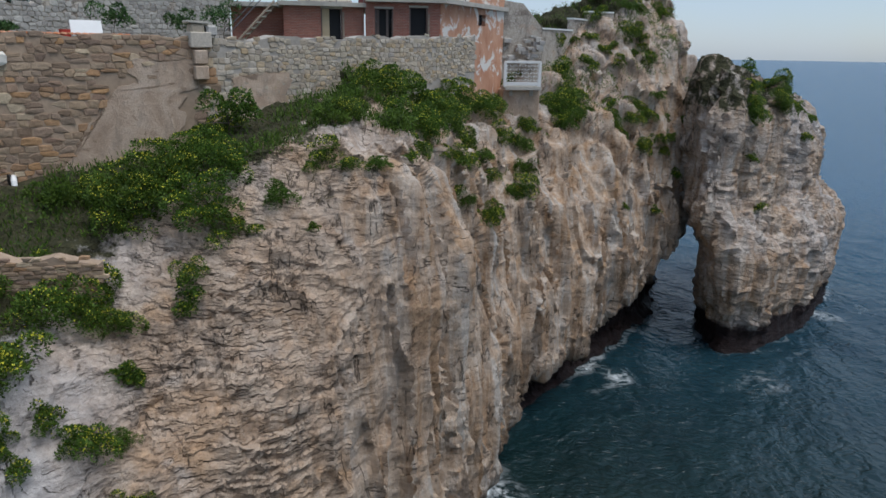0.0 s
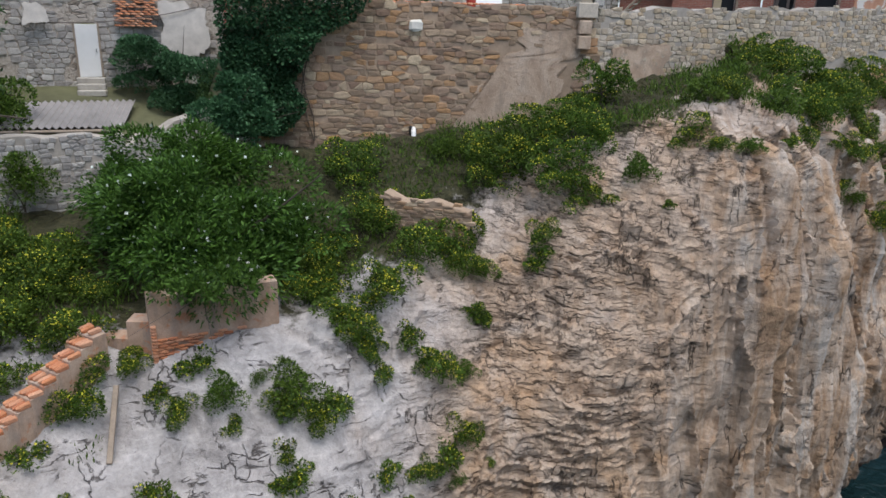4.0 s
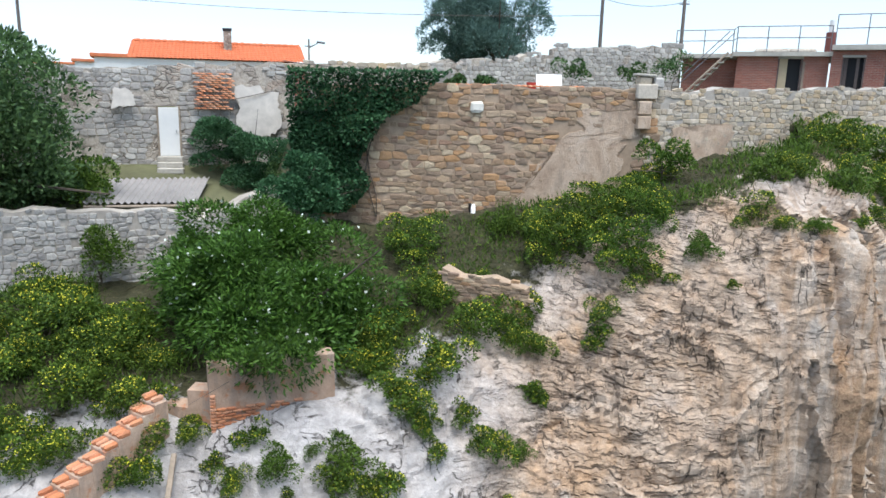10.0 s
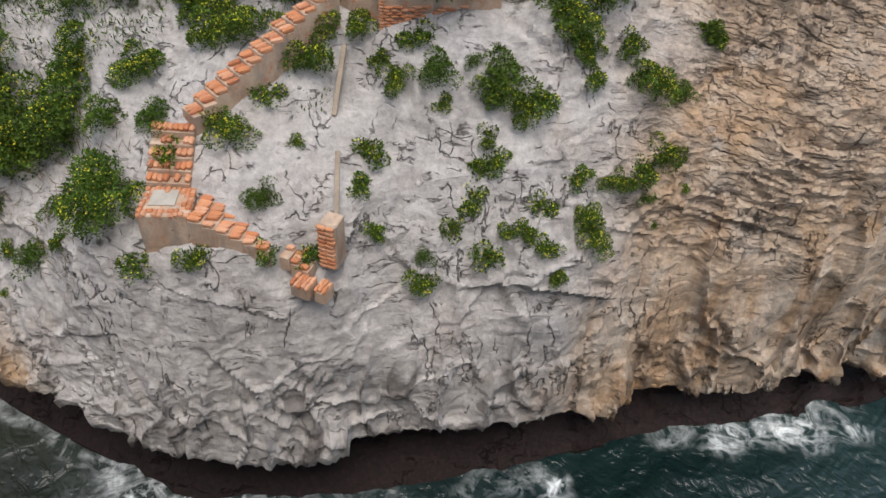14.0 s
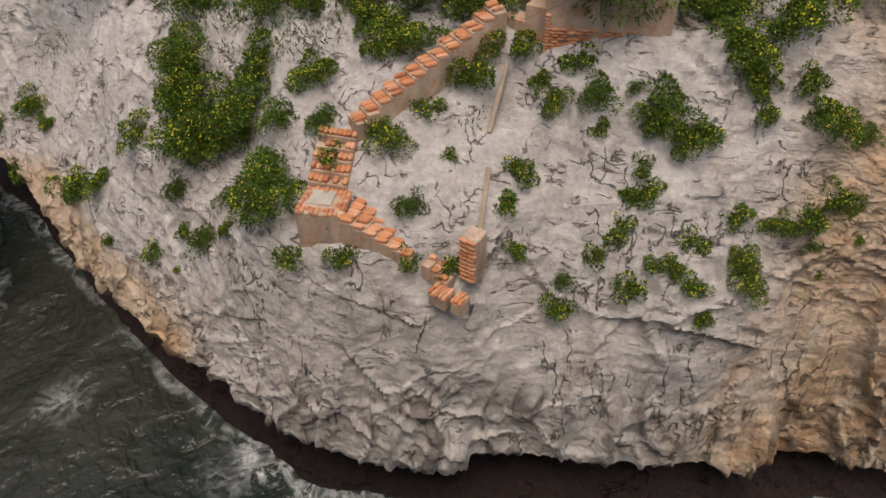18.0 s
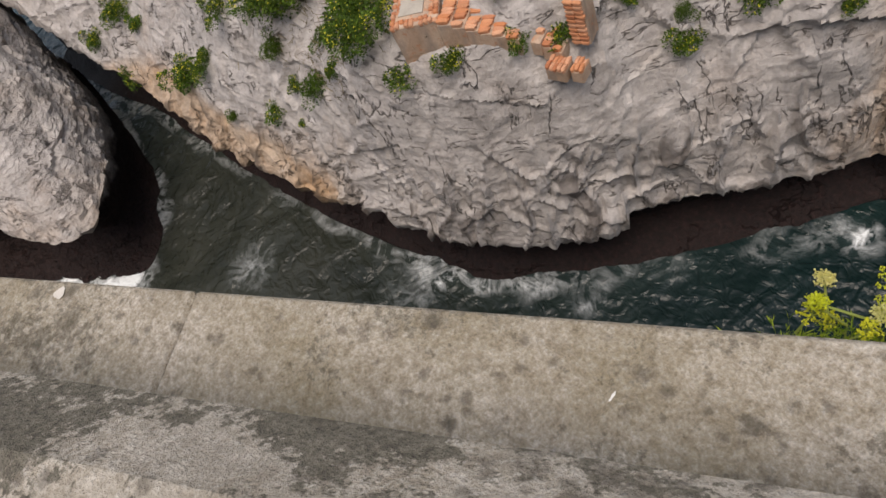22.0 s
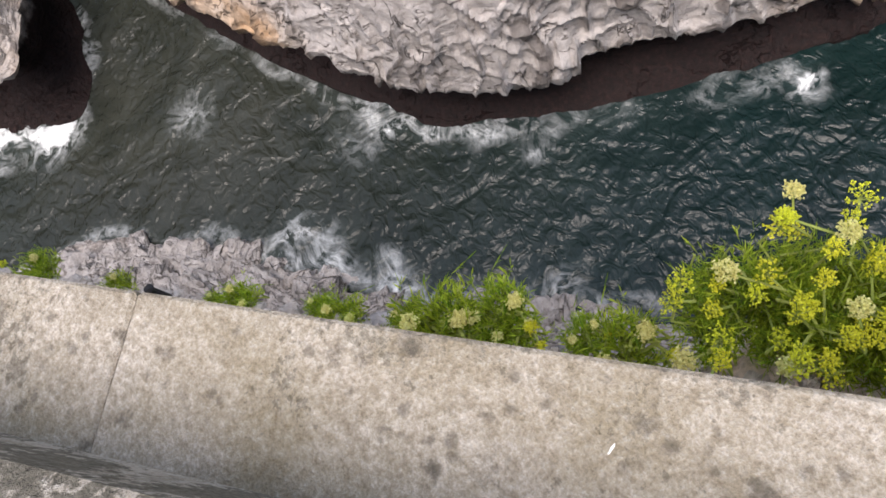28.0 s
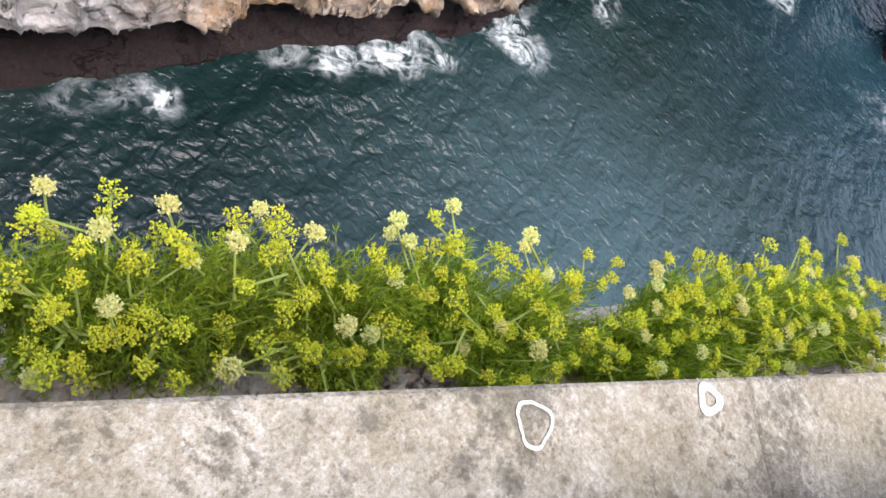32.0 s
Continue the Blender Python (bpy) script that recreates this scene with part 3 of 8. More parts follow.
def craggy(g, amp=1.0, bed=1.0, flute=0.0, sign=1.0, chunk=0.0, lobes=1.0):
    """Pushes a surface in and out as weathered limestone: broken blocks, thin beds, flutes and open cracks."""
    n = normals(g).reshape(-1, 3) * sign
    p = g.reshape(-1, 3)
    z = p[:, 2]
    q = p + 0.16 * np.stack([vnoise(p * 0.7, 5), vnoise(p * 0.7, 6), vnoise(p * 0.7, 7)], 1)
    q = q + 0.035 * np.stack([vnoise(p * 3.1, 15), vnoise(p * 3.1, 16), vnoise(p * 3.1, 17)], 1)
    flute = np.clip(flute, 0, 1.2)
    worn = 1 - 0.6 * np.clip(flute, 0, 1)
    foot = np.clip((z - 2.0) / 5.0, 0.15, 1)
    d = 0.5 * fbm(p * 0.16, 3, 1) * foot * (1 - 0.5 * rise(z, 13, 16))
    gap = rise(vnoise(p * 0.4, 71), -0.1, 0.4)
    # great blocks parted by a few open joints
    f1, r1 = plates(q @ TURN, np.array((0.27, 0.27, 0.27)), 11, 0.25)
    d = d + foot * worn * (0.2 * f1 - 0.1 * gap * np.exp(-(r1 / 0.035) ** 2))
    f2, r2 = plates(q @ TURN, np.array((0.75, 0.75, 0.75)), 21, 0.25)
    d = d + worn * ((0.08 + 0.08 * bed) * f2 * rise(r2, 0.0, 0.12) - 0.12 * gap * np.exp(-(r2 / 0.06) ** 2))
    # thin beds, broken across, leaning a little
    lay = np.stack([q[:, 0], q[:, 1], q[:, 2] + 0.16 * q[:, 0] - 0.05 * q[:, 1]], 1)
    rough = 0.35 + 0.65 * rise(vnoise(p * 0.5, 33), -0.35, 0.3)
    f3, r3 = plates(lay, np.array((0.7, 0.7, 2.6)), 25, 0.12, over=0.7)
    d = d + bed * rough * (0.24 * f3 - 0.05 * np.exp(-(r3 / 0.07) ** 2))
    f4, r4 = plates(lay, np.array((1.5, 1.5, 5.0)), 28, 0.15, over=0.6)
    d = d + (0.02 + 0.13 * bed * rough) * f4
    f5, r5 = plates(q @ TURN, np.array((2.4, 2.4, 2.4)), 29, 0.3)
    d = d + 0.035 * worn * (1.4 - bed) * f5 * rise(r5, 0.0, 0.16)
    # flutes run down the face
    fl = fbm(q * (0.8, 0.8, 0.06), 3, 41)
    d = d + flute * (0.62 * fl - 0.4 * np.exp(-(fl / 0.07) ** 2))
    # the sea-worn foot: grooved nubs that hang in lobes over the notch
    low = rise(z, 1.9, 3.0) * (1 - rise(z, 4.4, 6.6))
    f6, r6 = plates(q, np.array((0.85, 0.85, 0.42)), 61, 0.3)
    d = d + lobes * (low * (0.22 * f6 * rise(r6, 0.0, 0.16) - 0.1 * np.exp(-(r6 / 0.06) ** 2)) - 0.2 * grooves(p))
    lip = rise(z, 0.9, 1.7) * (1 - rise(z, 2.4, 4.4))
    f8, r8 = plates(q * (1, 1, 0), np.array((0.5, 0.5, 1.0)), 67, 0.25, True)
    d = d + lobes * lip * (0.3 * f8 - 0.22 * np.exp(-(r8 / 0.08) ** 2))
    d = d + 0.025 * fbm(q * 2.6, 3, 51)
    d = amp * d * (0.35 + 0.65 * np.clip((z - 0.8) / 1.2, 0, 1))
    if chunk:
        f6, r6 = plates(q @ TURN, np.array((0.8, 0.8, 1.1)), 91, 0.6)
        f7, r7 = plates(q @ TURN, np.array((1.9, 1.9, 2.6)), 94, 0.6)
        d = d + chunk * (0.75 * f6 - 0.3 * np.exp(-(r6 / 0.07) ** 2) + 0.28 * f7 - 0.1 * np.exp(-(r7 / 0.08) ** 2))
    for cx, cy, cz, r in CUTS:
        k = np.exp(-(((p - (cx, cy, cz)) ** 2).sum(1)) / r ** 2)
        d = d * (1 - 0.9 * k) - 0.42 * k
    out = p + n * d[:, None]
    out[:, 2] += lobes * lip * (0.4 * f8 + 0.3 * np.exp(-(r8 / 0.1) ** 2))
    return out.reshape(g.shape)


def with_attr(me, name, values):
    at = me.attributes.new(name, "FLOAT", "POINT")
    at.data.foreach_set("value", np.asarray(values, np.float32).ravel())


# waterline places, bearings inland and profiles of (setback, height) from below the sea to the foot of the walls
def profile(lip, mid, upper, top, slope, foot, notch=1.5):
    if 1.3 < lip[1] < 3.2:
        lip = (lip[0], lip[1] + 0.1)
    if lip[1] < 1.3:
        return [(0.0, -2.5), (0.1, 0.0), (0.2, 0.25 * lip[1]), (0.3, 0.6 * lip[1]), lip, mid, upper, top, slope, foot, (foot[0] + 3.0, foot[1] + 0.3)]
    return [(-0.1, -2.5), (0.15, 0.0), (notch, 0.7), (notch + 0.1, lip[1] - 1.0), lip, mid, upper, top, slope, foot, (foot[0] + 3.0, foot[1] + 0.3)]


def sunk(stations, depth):
    """The same stations with the last, inner row let down."""
    return [(x, y, b, prof[:-1] + [(prof[-1][0], prof[-1][1] - depth)]) for x, y, b, prof in stations]


MAIN = [
    (-40.0, -6.5, 3, profile((-0.3, 7.0), (2.0, 8.5), (4.0, 10.2), (6.0, 11.6), (9.0, 13.6), (13.0, 14.4))),
    (-33.0, -3.8, 5, profile((-0.4, 6.2), (1.6, 7.8), (3.4, 9.6), (5.2, 11.2), (8.0, 13.2), (11.0, 14.1))),
    (-27.0, -2.3, 8, profile((-0.5, 4.9), (1.2, 6.8), (3.0, 9.0), (5.0, 11.2), (7.0, 12.9), (9.0, 13.8))),
    (-22.0, -1.2, 5, profile((-0.3, 3.6), (1.0, 6.0), (2.6, 8.4), (4.6, 10.6), (7.0, 12.3), (9.5, 13.6))),
    (-18.0, 0.1, -12, profile((-0.1, 2.9), (0.8, 5.2), (2.4, 7.8), (4.6, 10.0), (8.0, 12.0), (11.5, 13.6))),
    (-14.6, 1.4, -42, profile((0.0, 3.1), (0.5, 4.8), (1.8, 7.4), (4.2, 9.8), (8.5, 11.9), (12.5, 13.7))),
    (-12.0, 2.6, -64, profile((0.1, 2.8), (0.6, 5.0), (1.9, 7.9), (4.2, 9.9), (8.4, 12.0), (12.6, 13.6))),
    (-10.0, 4.8, -64, profile((0.2, 2.3), (0.8, 5.2), (2.0, 8.6), (5.6, 11.3), (9.2, 12.6), (13.0, 13.6))),
    (-8.7, 6.8, -53, profile((0.3, 2.2), (0.9, 5.6), (2.8, 9.2), (6.0, 11.7), (7.4, 12.7), (13.4, 13.9))),
    (-7.1, 9.4, -38, profile((0.3, 2.2), (1.0, 6.2), (2.8, 9.8), (5.2, 12.1), (8.2, 13.4), (13.0, 15.4))),
    (-5.6, 12.6, -26, profile((0.2, 1.9), (1.4, 6.0), (3.3, 9.8), (5.6, 12.7), (8.4, 14.8), (11.4, 16.2))),
    (-3.8, 15.9, -14, profile((0.1, 2.0), (0.9, 6.5), (1.9, 10.4), (3.9, 14.6), (5.9, 17.0), (9.8, 17.5))),
    (-1.8, 18.8, -8, profile((0.3, 1.7), (0.8, 6.8), (1.4, 12.0), (2.4, 15.6), (3.6, 17.0), (8.0, 17.9))),
    (0.0, 22.1, -24, profile((0.1, 1.8), (0.2, 7.0), (0.6, 12.4), (1.4, 15.6), (2.8, 16.9), (8.0, 18.4))),
    (1.1, 26.0, -45, profile((-0.2, 1.9), (-0.2, 7.0), (0.4, 12.4), (1.6, 15.4), (3.6, 17.2), (7.5, 19.0), 0.9)),
    (2.6, 31.4, -52, profile((-0.6, 2.2), (-0.6, 7.0), (0.0, 12.0), (1.4, 15.0), (3.6, 17.0), (7.0, 18.8), 1.0)),
    (5.4, 38.0, -30, profile((-0.6, 2.5), (-0.7, 7.0), (0.0, 11.6), (1.4, 14.6), (3.6, 16.4), (6.5, 17.6), 1.2)),
    (9.9, 43.5, -20, profile((-0.6, 2.8), (-0.8, 7.0), (-0.2, 11.2), (1.6, 14.4), (5.0, 17.6), (9.5, 21.0), 1.4)),
    (14.2, 49.2, -8, profile((-0.8, 4.0), (-1.2, 7.4), (-0.6, 10.6), (1.2, 14.4), (4.6, 19.0), (9.0, 23.6), 1.6)),
    (17.8, 54.4, -10, profile((-2.2, 6.6), (-2.6, 8.4), (-2.2, 11.0), (-1.0, 14.6), (1.8, 20.2), (6.0, 24.4), 1.4)),
    (19.4, 60.0, -30, profile((-3.0, 6.9), (-3.4, 8.6), (-3.2, 11.0), (-2.6, 15.0), (-1.6, 19.4), (1.6, 23.4), 1.0)),
    (21.0, 66.0, -75, profile((-3.6, 6.0), (-4.2, 8.4), (-4.0, 11.0), (-3.0, 13.6), (0.0, 17.2), (5.0, 21.0), 1.0)),
    (14.0, 76.0, -150, profile((-0.4, 2.5), (0.0, 7.4), (0.6, 11.0), (1.2, 13.4), (3.0, 16.0), (7.0, 18.6), 1.0)),
]


def cliff_mesh(name, stations, su, sv, warm, flute, tide=0.0, bed=None, earth=None, **kw):
    g = loft(stations, su, sv)
    p = g.reshape(-1, 3)
    g = craggy(g, flute=flute(p), bed=bed(p) if bed else 0.3, **kw)
    me = grid_mesh(name, g)
    me.set_sharp_from_angle(angle=radians(36))
    with_attr(me, "bedded", bed(p) if bed else np.full(len(p), 0.3))
    with_attr(me, "flute", np.broadcast_to(flute(p), len(p)))
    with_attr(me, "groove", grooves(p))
    with_attr(me, "earth", earth(p) if earth else np.zeros(len(p)))
    with_attr(me, "tide", np.full(g.shape[0] * g.shape[1], tide))
    with_attr(me, "warm", warm(g.reshape(-1, 3)))
    return me, g


def bearing(p):
    return np.degrees(np.arctan2(p[:, 0], p[:, 1]))


def warm_main(p):
    a = bearing(p)
    w = 0.12 + 0.9 / (1 + np.exp(-(a + 27) / 4.0))
    w = w - 0.35 / (1 + np.exp(-(p[:, 2] - 15.5) / 0.6))
    return w + 1.7 * np.exp(-((a + 94) / 5.0) ** 2) * np.clip((5.6 - p[:, 2]) / 2.0, 0, 1)


def flute_main(p):
    a = bearing(p)
    return 0.12 + 1.0 / (1 + np.exp(-(a + 5) / 2.5)) + 0.55 * np.exp(-((a + 18) / 12) ** 2) * np.clip((10 - p[:, 2]) / 5, 0, 1)


def bed_main(p):
    """Beds show on the tan buttress, less on the smooth grey face and the fluted wall."""
    a = bearing(p)
    face = np.exp(-((a + 18) / 9.5) ** 2) * np.clip((p[:, 2] - 5.5) / 5.0, 0.05, 1)
    return 0.03 + 1.05 * face


def earth_main(p):
    low = np.interp(bearing(p), [-100, -86, -80, -60, -50, -38, -30, -20, -8, 4, 12, 20], [9.5, 10.6, 11.6, 12.0, 12.5, 12.6, 13.2, 15.8, 17.7, 18.4, 22.0, 26.0])
    return np.clip(0.5 + (p[:, 2] - low) * 0.7, 0, 0.85)


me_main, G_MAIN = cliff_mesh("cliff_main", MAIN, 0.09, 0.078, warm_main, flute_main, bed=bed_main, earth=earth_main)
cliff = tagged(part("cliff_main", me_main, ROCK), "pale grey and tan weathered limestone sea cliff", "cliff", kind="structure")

STACK = [(19.9, 49.2), (20.4, 46.2), (22.7, 46.8), (26.0, 49.4), (29.4, 52.6), (34.5, 59.5), (37.5, 65.5), (36.0, 69.0), (31.0, 66.0), (26.5, 61.5), (23.0, 57.0), (20.8, 53.0)]


def stack_mesh():
    base = np.array(STACK + STACK[:1])
    tu = even(base, 0.28)
    ring = spline(np.concatenate([base[-2:-1], base, base[1:2]]), tu + 1)[:-1]
    mid = np.array([27.6, 56.5])
    rows = []
    for z, k in ((-2.5, 1.0), (0, 1.0), (0.9, 0.955), (2.2, 0.96), (2.9, 1.0), (5.0, 1.02), (8.0, 1.0), (11.5, 0.98), (14.5, 0.93), (16.4, 0.8), (17.2, 0.5), (17.4, 0.25), (17.4, 0.02)):
        rows.append(np.c_[mid + (ring - mid) * k, np.full(len(ring), z)])
    rows = np.stack(rows, 1)
    tv = even(rows[0], 0.22)
    i = np.clip(np.floor(tv).astype(int), 0, rows.shape[1] - 2)
    u = (tv - i)[None, :, None]
    g = rows[:, i] * (1 - u) + rows[:, i + 1] * u
    # the top is a broken ridge that falls to the open sea
    hi = np.clip((g[..., 2] - 9) / 8, 0, 1)
    az = np.degrees(np.arctan2(g[..., 0] - 2.3 * hi, g[..., 1]))
    crest = np.interp(az, [17, 20.2, 22.0, 23.2, 24.6, 25.4, 26.8, 28.5, 31], [21.6, 20.4, 19.0, 18.2, 17.2, 17.6, 16.8, 15.6, 14.4])
    g[..., 2] += hi * (0.8 * vnoise(g.reshape(-1, 3) * 0.28, 77).reshape(g.shape[:2]) + crest - 17.2)
    lean = np.clip((g[..., 2] - 6.5) / 4.0, 0, 1)
    lean = lean * lean * (3 - 2 * lean)
    g[..., 0] -= 2.3 * lean
    g[..., 1] += 0.7 * lean
    g = np.concatenate([g, g[:1]], 0)
    g = craggy(g, amp=1.25, flute=0.7, bed=0.6, lobes=0.3)
    me = grid_mesh("sea_stack", g)
    me.set_sharp_from_angle(angle=radians(32))
    p = g.reshape(-1, 3)
    with_attr(me, "tide", 0 * p[:, 0])
    with_attr(me, "bedded", 0.6 + 0 * p[:, 0])
    with_attr(me, "flute", 0.8 + 0 * p[:, 0])
    with_attr(me, "earth", np.clip(0.4 + (p[:, 2] - 16.5) * 0.3, 0, 0.6))
    with_attr(me, "warm", 0.6 + 0.25 * vnoise(p * 0.2, 8))
    return me, g


me_stack, G_STACK = stack_mesh()
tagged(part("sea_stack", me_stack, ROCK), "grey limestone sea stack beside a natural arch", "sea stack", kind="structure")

LEFT = [
    (-34.0, -4.9, -92, profile((0.7, 3.2), (2.0, 5.0), (3.7, 7.0), (6.0, 8.6), (9.5, 10.2), (14.5, 11.5), 2.5)),
    (-26.2, -4.9, -94, profile((0.3, 3.6), (1.4, 5.0), (3.3, 6.6), (6.0, 8.4), (9.5, 10.2), (14.5, 11.5), 2.9)),
    (-22.9, -7.6, -88, profile((-0.6, 3.9), (1.6, 5.4), (3.9, 7.2), (6.5, 9.0), (10.0, 10.6), (14.5, 11.8), 3.1)),
    (-26.2, -11.2, -98, profile((1.7, 5.1), (3.0, 6.5), (4.7, 8.0), (7.5, 9.8), (10.5, 11.0), (14.5, 12.0), 3.5)),
    (-27.2, -14.0, -110, profile((3.5, 5.4), (4.7, 6.9), (6.1, 8.4), (8.5, 10.0), (11.5, 11.2), (15.5, 12.2), 4.3)),
    (-28.1, -16.6, -118, profile((0.9, 2.2), (2.9, 3.4), (4.9, 5.6), (7.5, 8.4), (10.5, 10.6), (15.5, 12.0), 1.9)),
    (-32.6, -22.0, -112, profile((0.9, 2.4), (2.9, 4.4), (4.9, 7.0), (7.5, 9.4), (10.5, 11.0), (15.5, 12.2), 1.9)),
    (-40.6, -34.0, -110, profile((0.9, 2.4), (2.9, 4.4), (4.9, 7.0), (7.5, 9.4), (10.5, 11.0), (15.5, 12.2), 1.9)),
]
me_left, G_LEFT = cliff_mesh("cliff_left", LEFT, 0.15, 0.13, lambda p: 0.35 + 0 * p[:, 0], lambda p: 0.1 + 0 * p[:, 0], bed=lambda p: 0.5 + 0 * p[:, 0], lobes=0.5)
tagged(part("cliff_left", me_left, ROCK), "grey bedded limestone outcrop overhanging the inlet", "cliff", kind="structure")

# the near side: rocks at the foot of the viewpoint and the steep side up to the soil strip
NEAR = [
    (-30.0, -30.0, 130, profile((2.5, 1.5), (4.5, 3.0), (6.0, 6.0), (7.0, 11.0), (8.0, 16.0), (9.0, 18.3), 1.0)),
    (-19.2, -12.4, 128, profile((2.0, 1.2), (4.0, 2.4), (6.0, 6.0), (7.0, 11.0), (8.0, 16.0), (9.0, 18.3), 1.0)),
    (-18.4, -9.0, 132, profile((1.2, 0.9), (3.0, 1.8), (5.5, 5.0), (8.0, 10.5), (10.0, 16.0), (11.0, 18.2), 0.6)),
    (-14.8, -5.6, 136, profile((1.0, 0.9), (2.8, 1.9), (4.6, 5.0), (6.6, 10.5), (8.4, 16.0), (9.3, 18.3), 0.5)),
    (-11.0, -3.1, 140, profile((0.9, 0.8), (2.4, 1.8), (3.6, 5.0), (4.8, 10.5), (6.0, 16.0), (6.8, 18.3), 0.5)),
    (-8.0, -1.4, 142, profile((0.8, 0.7), (2.0, 1.6), (3.0, 5.0), (3.8, 10.5), (4.6, 16.0), (5.3, 18.3), 0.4)),
    (-6.3, 1.0, 142, profile((0.8, 0.9), (2.0, 1.8), (3.2, 5.0), (4.2, 10.5), (4.9, 16.0), (5.6, 18.3), 0.4)),
    (-3.8, 3.0, 140, profile((0.8, 0.8), (1.8, 1.6), (2.8, 5.0), (3.6, 10.5), (4.3, 16.0), (5.0, 18.3), 0.4)),
    (1.0, 6.2, 138, profile((0.6, 0.6), (1.4, 1.4), (2.2, 5.0), (3.0, 10.5), (3.7, 16.0), (4.4, 18.3), 0.3)),
    (8.0, 11.5, 138, profile((0.6, 0.6), (1.4, 1.4), (2.2, 5.0), (3.0, 10.5), (3.7, 16.0), (4.4, 18.3), 0.3)),
]
me_near, G_NEAR = cliff_mesh("cliff_near", sunk(NEAR, 4.0), 0.13, 0.13, lambda p: 0.08 + 0 * p[:, 0], lambda p: 0.1 + 0 * p[:, 0], tide=2.3, amp=0.9, chunk=0.8, lobes=0.0, bed=lambda p: 0.8 + 0 * p[:, 0])
tagged(part("cliff_near", me_near, ROCK), "pinkish grey rocks at the foot of the viewpoint", "cliff", kind="structure")

# ---- sea ----
WATERLINE = np.array([(x, y) for x, y, *_ in MAIN])
SHORES = [WATERLINE, np.array(STACK + STACK[:1]), np.array([s[:2] for s in LEFT]), np.array([s[:2] for s in NEAR])]


# churned water: place, reach and how white it is
SPLASHES = ((-25.0, -11.2, 1.5, 0.75), (-23.2, -8.2, 1.2, 0.7), (-26.2, -13.6, 1.6, 0.6), (-3.0, 16.2, 0.9, 1.1), (-1.5, 18.8, 1.2, 0.55), (-0.4, 20.2, 1.2, 0.6), (-5.5, 11.2, 0.8, 0.9), (-13.7, 0.2, 1.0, 0.28), (-15.2, -0.9, 1.1, 0.15), (-9.5, 4.1, 0.8, 0.4), (-10.8, 2.7, 1.0, 0.35), (-12.4, -3.2, 1.2, 0.7), (-9.7, -1.2, 1.0, 0.7), (1.6, 23.6, 1.6, 0.7), (3.4, 29.4, 1.8, 0.6), (11.4, 42.3, 2.6, 0.55), (24.2, 46.6, 1.8, 0.8), (33.0, 56.0, 3.4, 0.6), (20.6, 41.9, 2.8, 0.4), (-19.4, -3.3, 1.6, 0.35))


def shore_distance(xy):
    best = np.full(len(xy), 1e9)
    for line in SHORES:
        for a, b in zip(line, line[1:]):
            ab = b - a
            t = np.clip(((xy - a) @ ab) / (ab @ ab), 0, 1)
            best = np.minimum(best, np.linalg.norm(xy - a - t[:, None] * ab, axis=1))
    return best


def sea_mesh():
    def axis(lo, hi, fine_lo, fine_hi, step):
        out = list(np.arange(fine_lo, fine_hi, step))
        s, x = step, fine_hi
        while x < hi:
            out.append(x)
            s *= 1.25
            x += s
        out.append(hi)
        s, x = step, fine_lo
        low = []
        while x > lo:
            s *= 1.25
            x -= s
            low.append(x)
        return np.array(sorted(low + out))
    xs, ys = axis(-4500, 4500, -34, 46, 0.28), axis(-4500, 4500, -22, 76, 0.28)
    X, Y = np.meshgrid(xs, ys, indexing="ij")
    p = np.stack([X.ravel(), Y.ravel(), np.zeros(X.size)], 1)
    close = np.exp(-(np.hypot(p[:, 0] - 5, p[:, 1] - 25) / 90) ** 2)
    z = close * (0.16 * vnoise(p * (0.35, 0.22, 1), 3) + 0.07 * vnoise(p * (0.9, 0.6, 1), 4) + 0.03 * vnoise(p * (2.1, 1.6, 1), 5))
    d = shore_distance(p[:, :2])
    g = np.c_[p[:, :2], z].reshape(*X.shape, 3)
    me = grid_mesh("sea", g)
    patch = 0.5 + 0.5 * vnoise(p * 0.13, 9)
    edge = d - 0.45 * vnoise(p * (0.8, 0.8, 1), 13)
    foam = 0.42 * np.exp(-(edge / 0.42) ** 2) * np.clip(0.1 + 1.2 * patch, 0, 1) + 0.16 * np.exp(-d / 1.6) * patch
    torn = 0.5 + 0.5 * fbm(p * (0.5, 0.5, 1), 3, 12)
    surf = np.clip((p[:, 1] + 4) / 8, 0, 1) * (p[:, 1] < 40)
    foam = foam + surf * 0.26 * np.exp(-((d - 0.5) / 0.75) ** 2) * np.clip(0.35 + 1.3 * fbm(p * (0.45, 0.45, 1), 3, 15), 0, 1)
    for cx, cy, r, s in SPLASHES:
        foam = foam + s * np.exp(-(np.hypot(p[:, 0] - cx, p[:, 1] - cy) / r) ** 2) * np.clip(torn * 1.6 - 0.3, 0, 1.2)
    foam = foam + 0.5 * np.exp(-((p[:, 1] - 92 - 0.1 * p[:, 0]) / 1.2) ** 2) * (p[:, 0] > 40) * (p[:, 0] < 90)
    with_attr(me, "foam", np.clip(foam, 0, 1.2))
    # where the painted glare lies: stronger eastward, gone farther north
    with_attr(me, "sky_glare", 0.9 * rise(p[:, 0], -4, 10) * (1 - rise(p[:, 1], 16, 32)))
    with_attr(me, "shoal", np.clip(1.25 - np.hypot(p[:, 0] + 21, p[:, 1] + 4) / 16, 0, 1))
    return me


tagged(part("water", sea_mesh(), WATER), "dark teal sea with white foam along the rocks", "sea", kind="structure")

# ---- land ----
SOIL = simple("soil_and_grass", (0.10, 0.10, 0.05), 0.95, var=0.4, scale=2.0, rel=0.4)


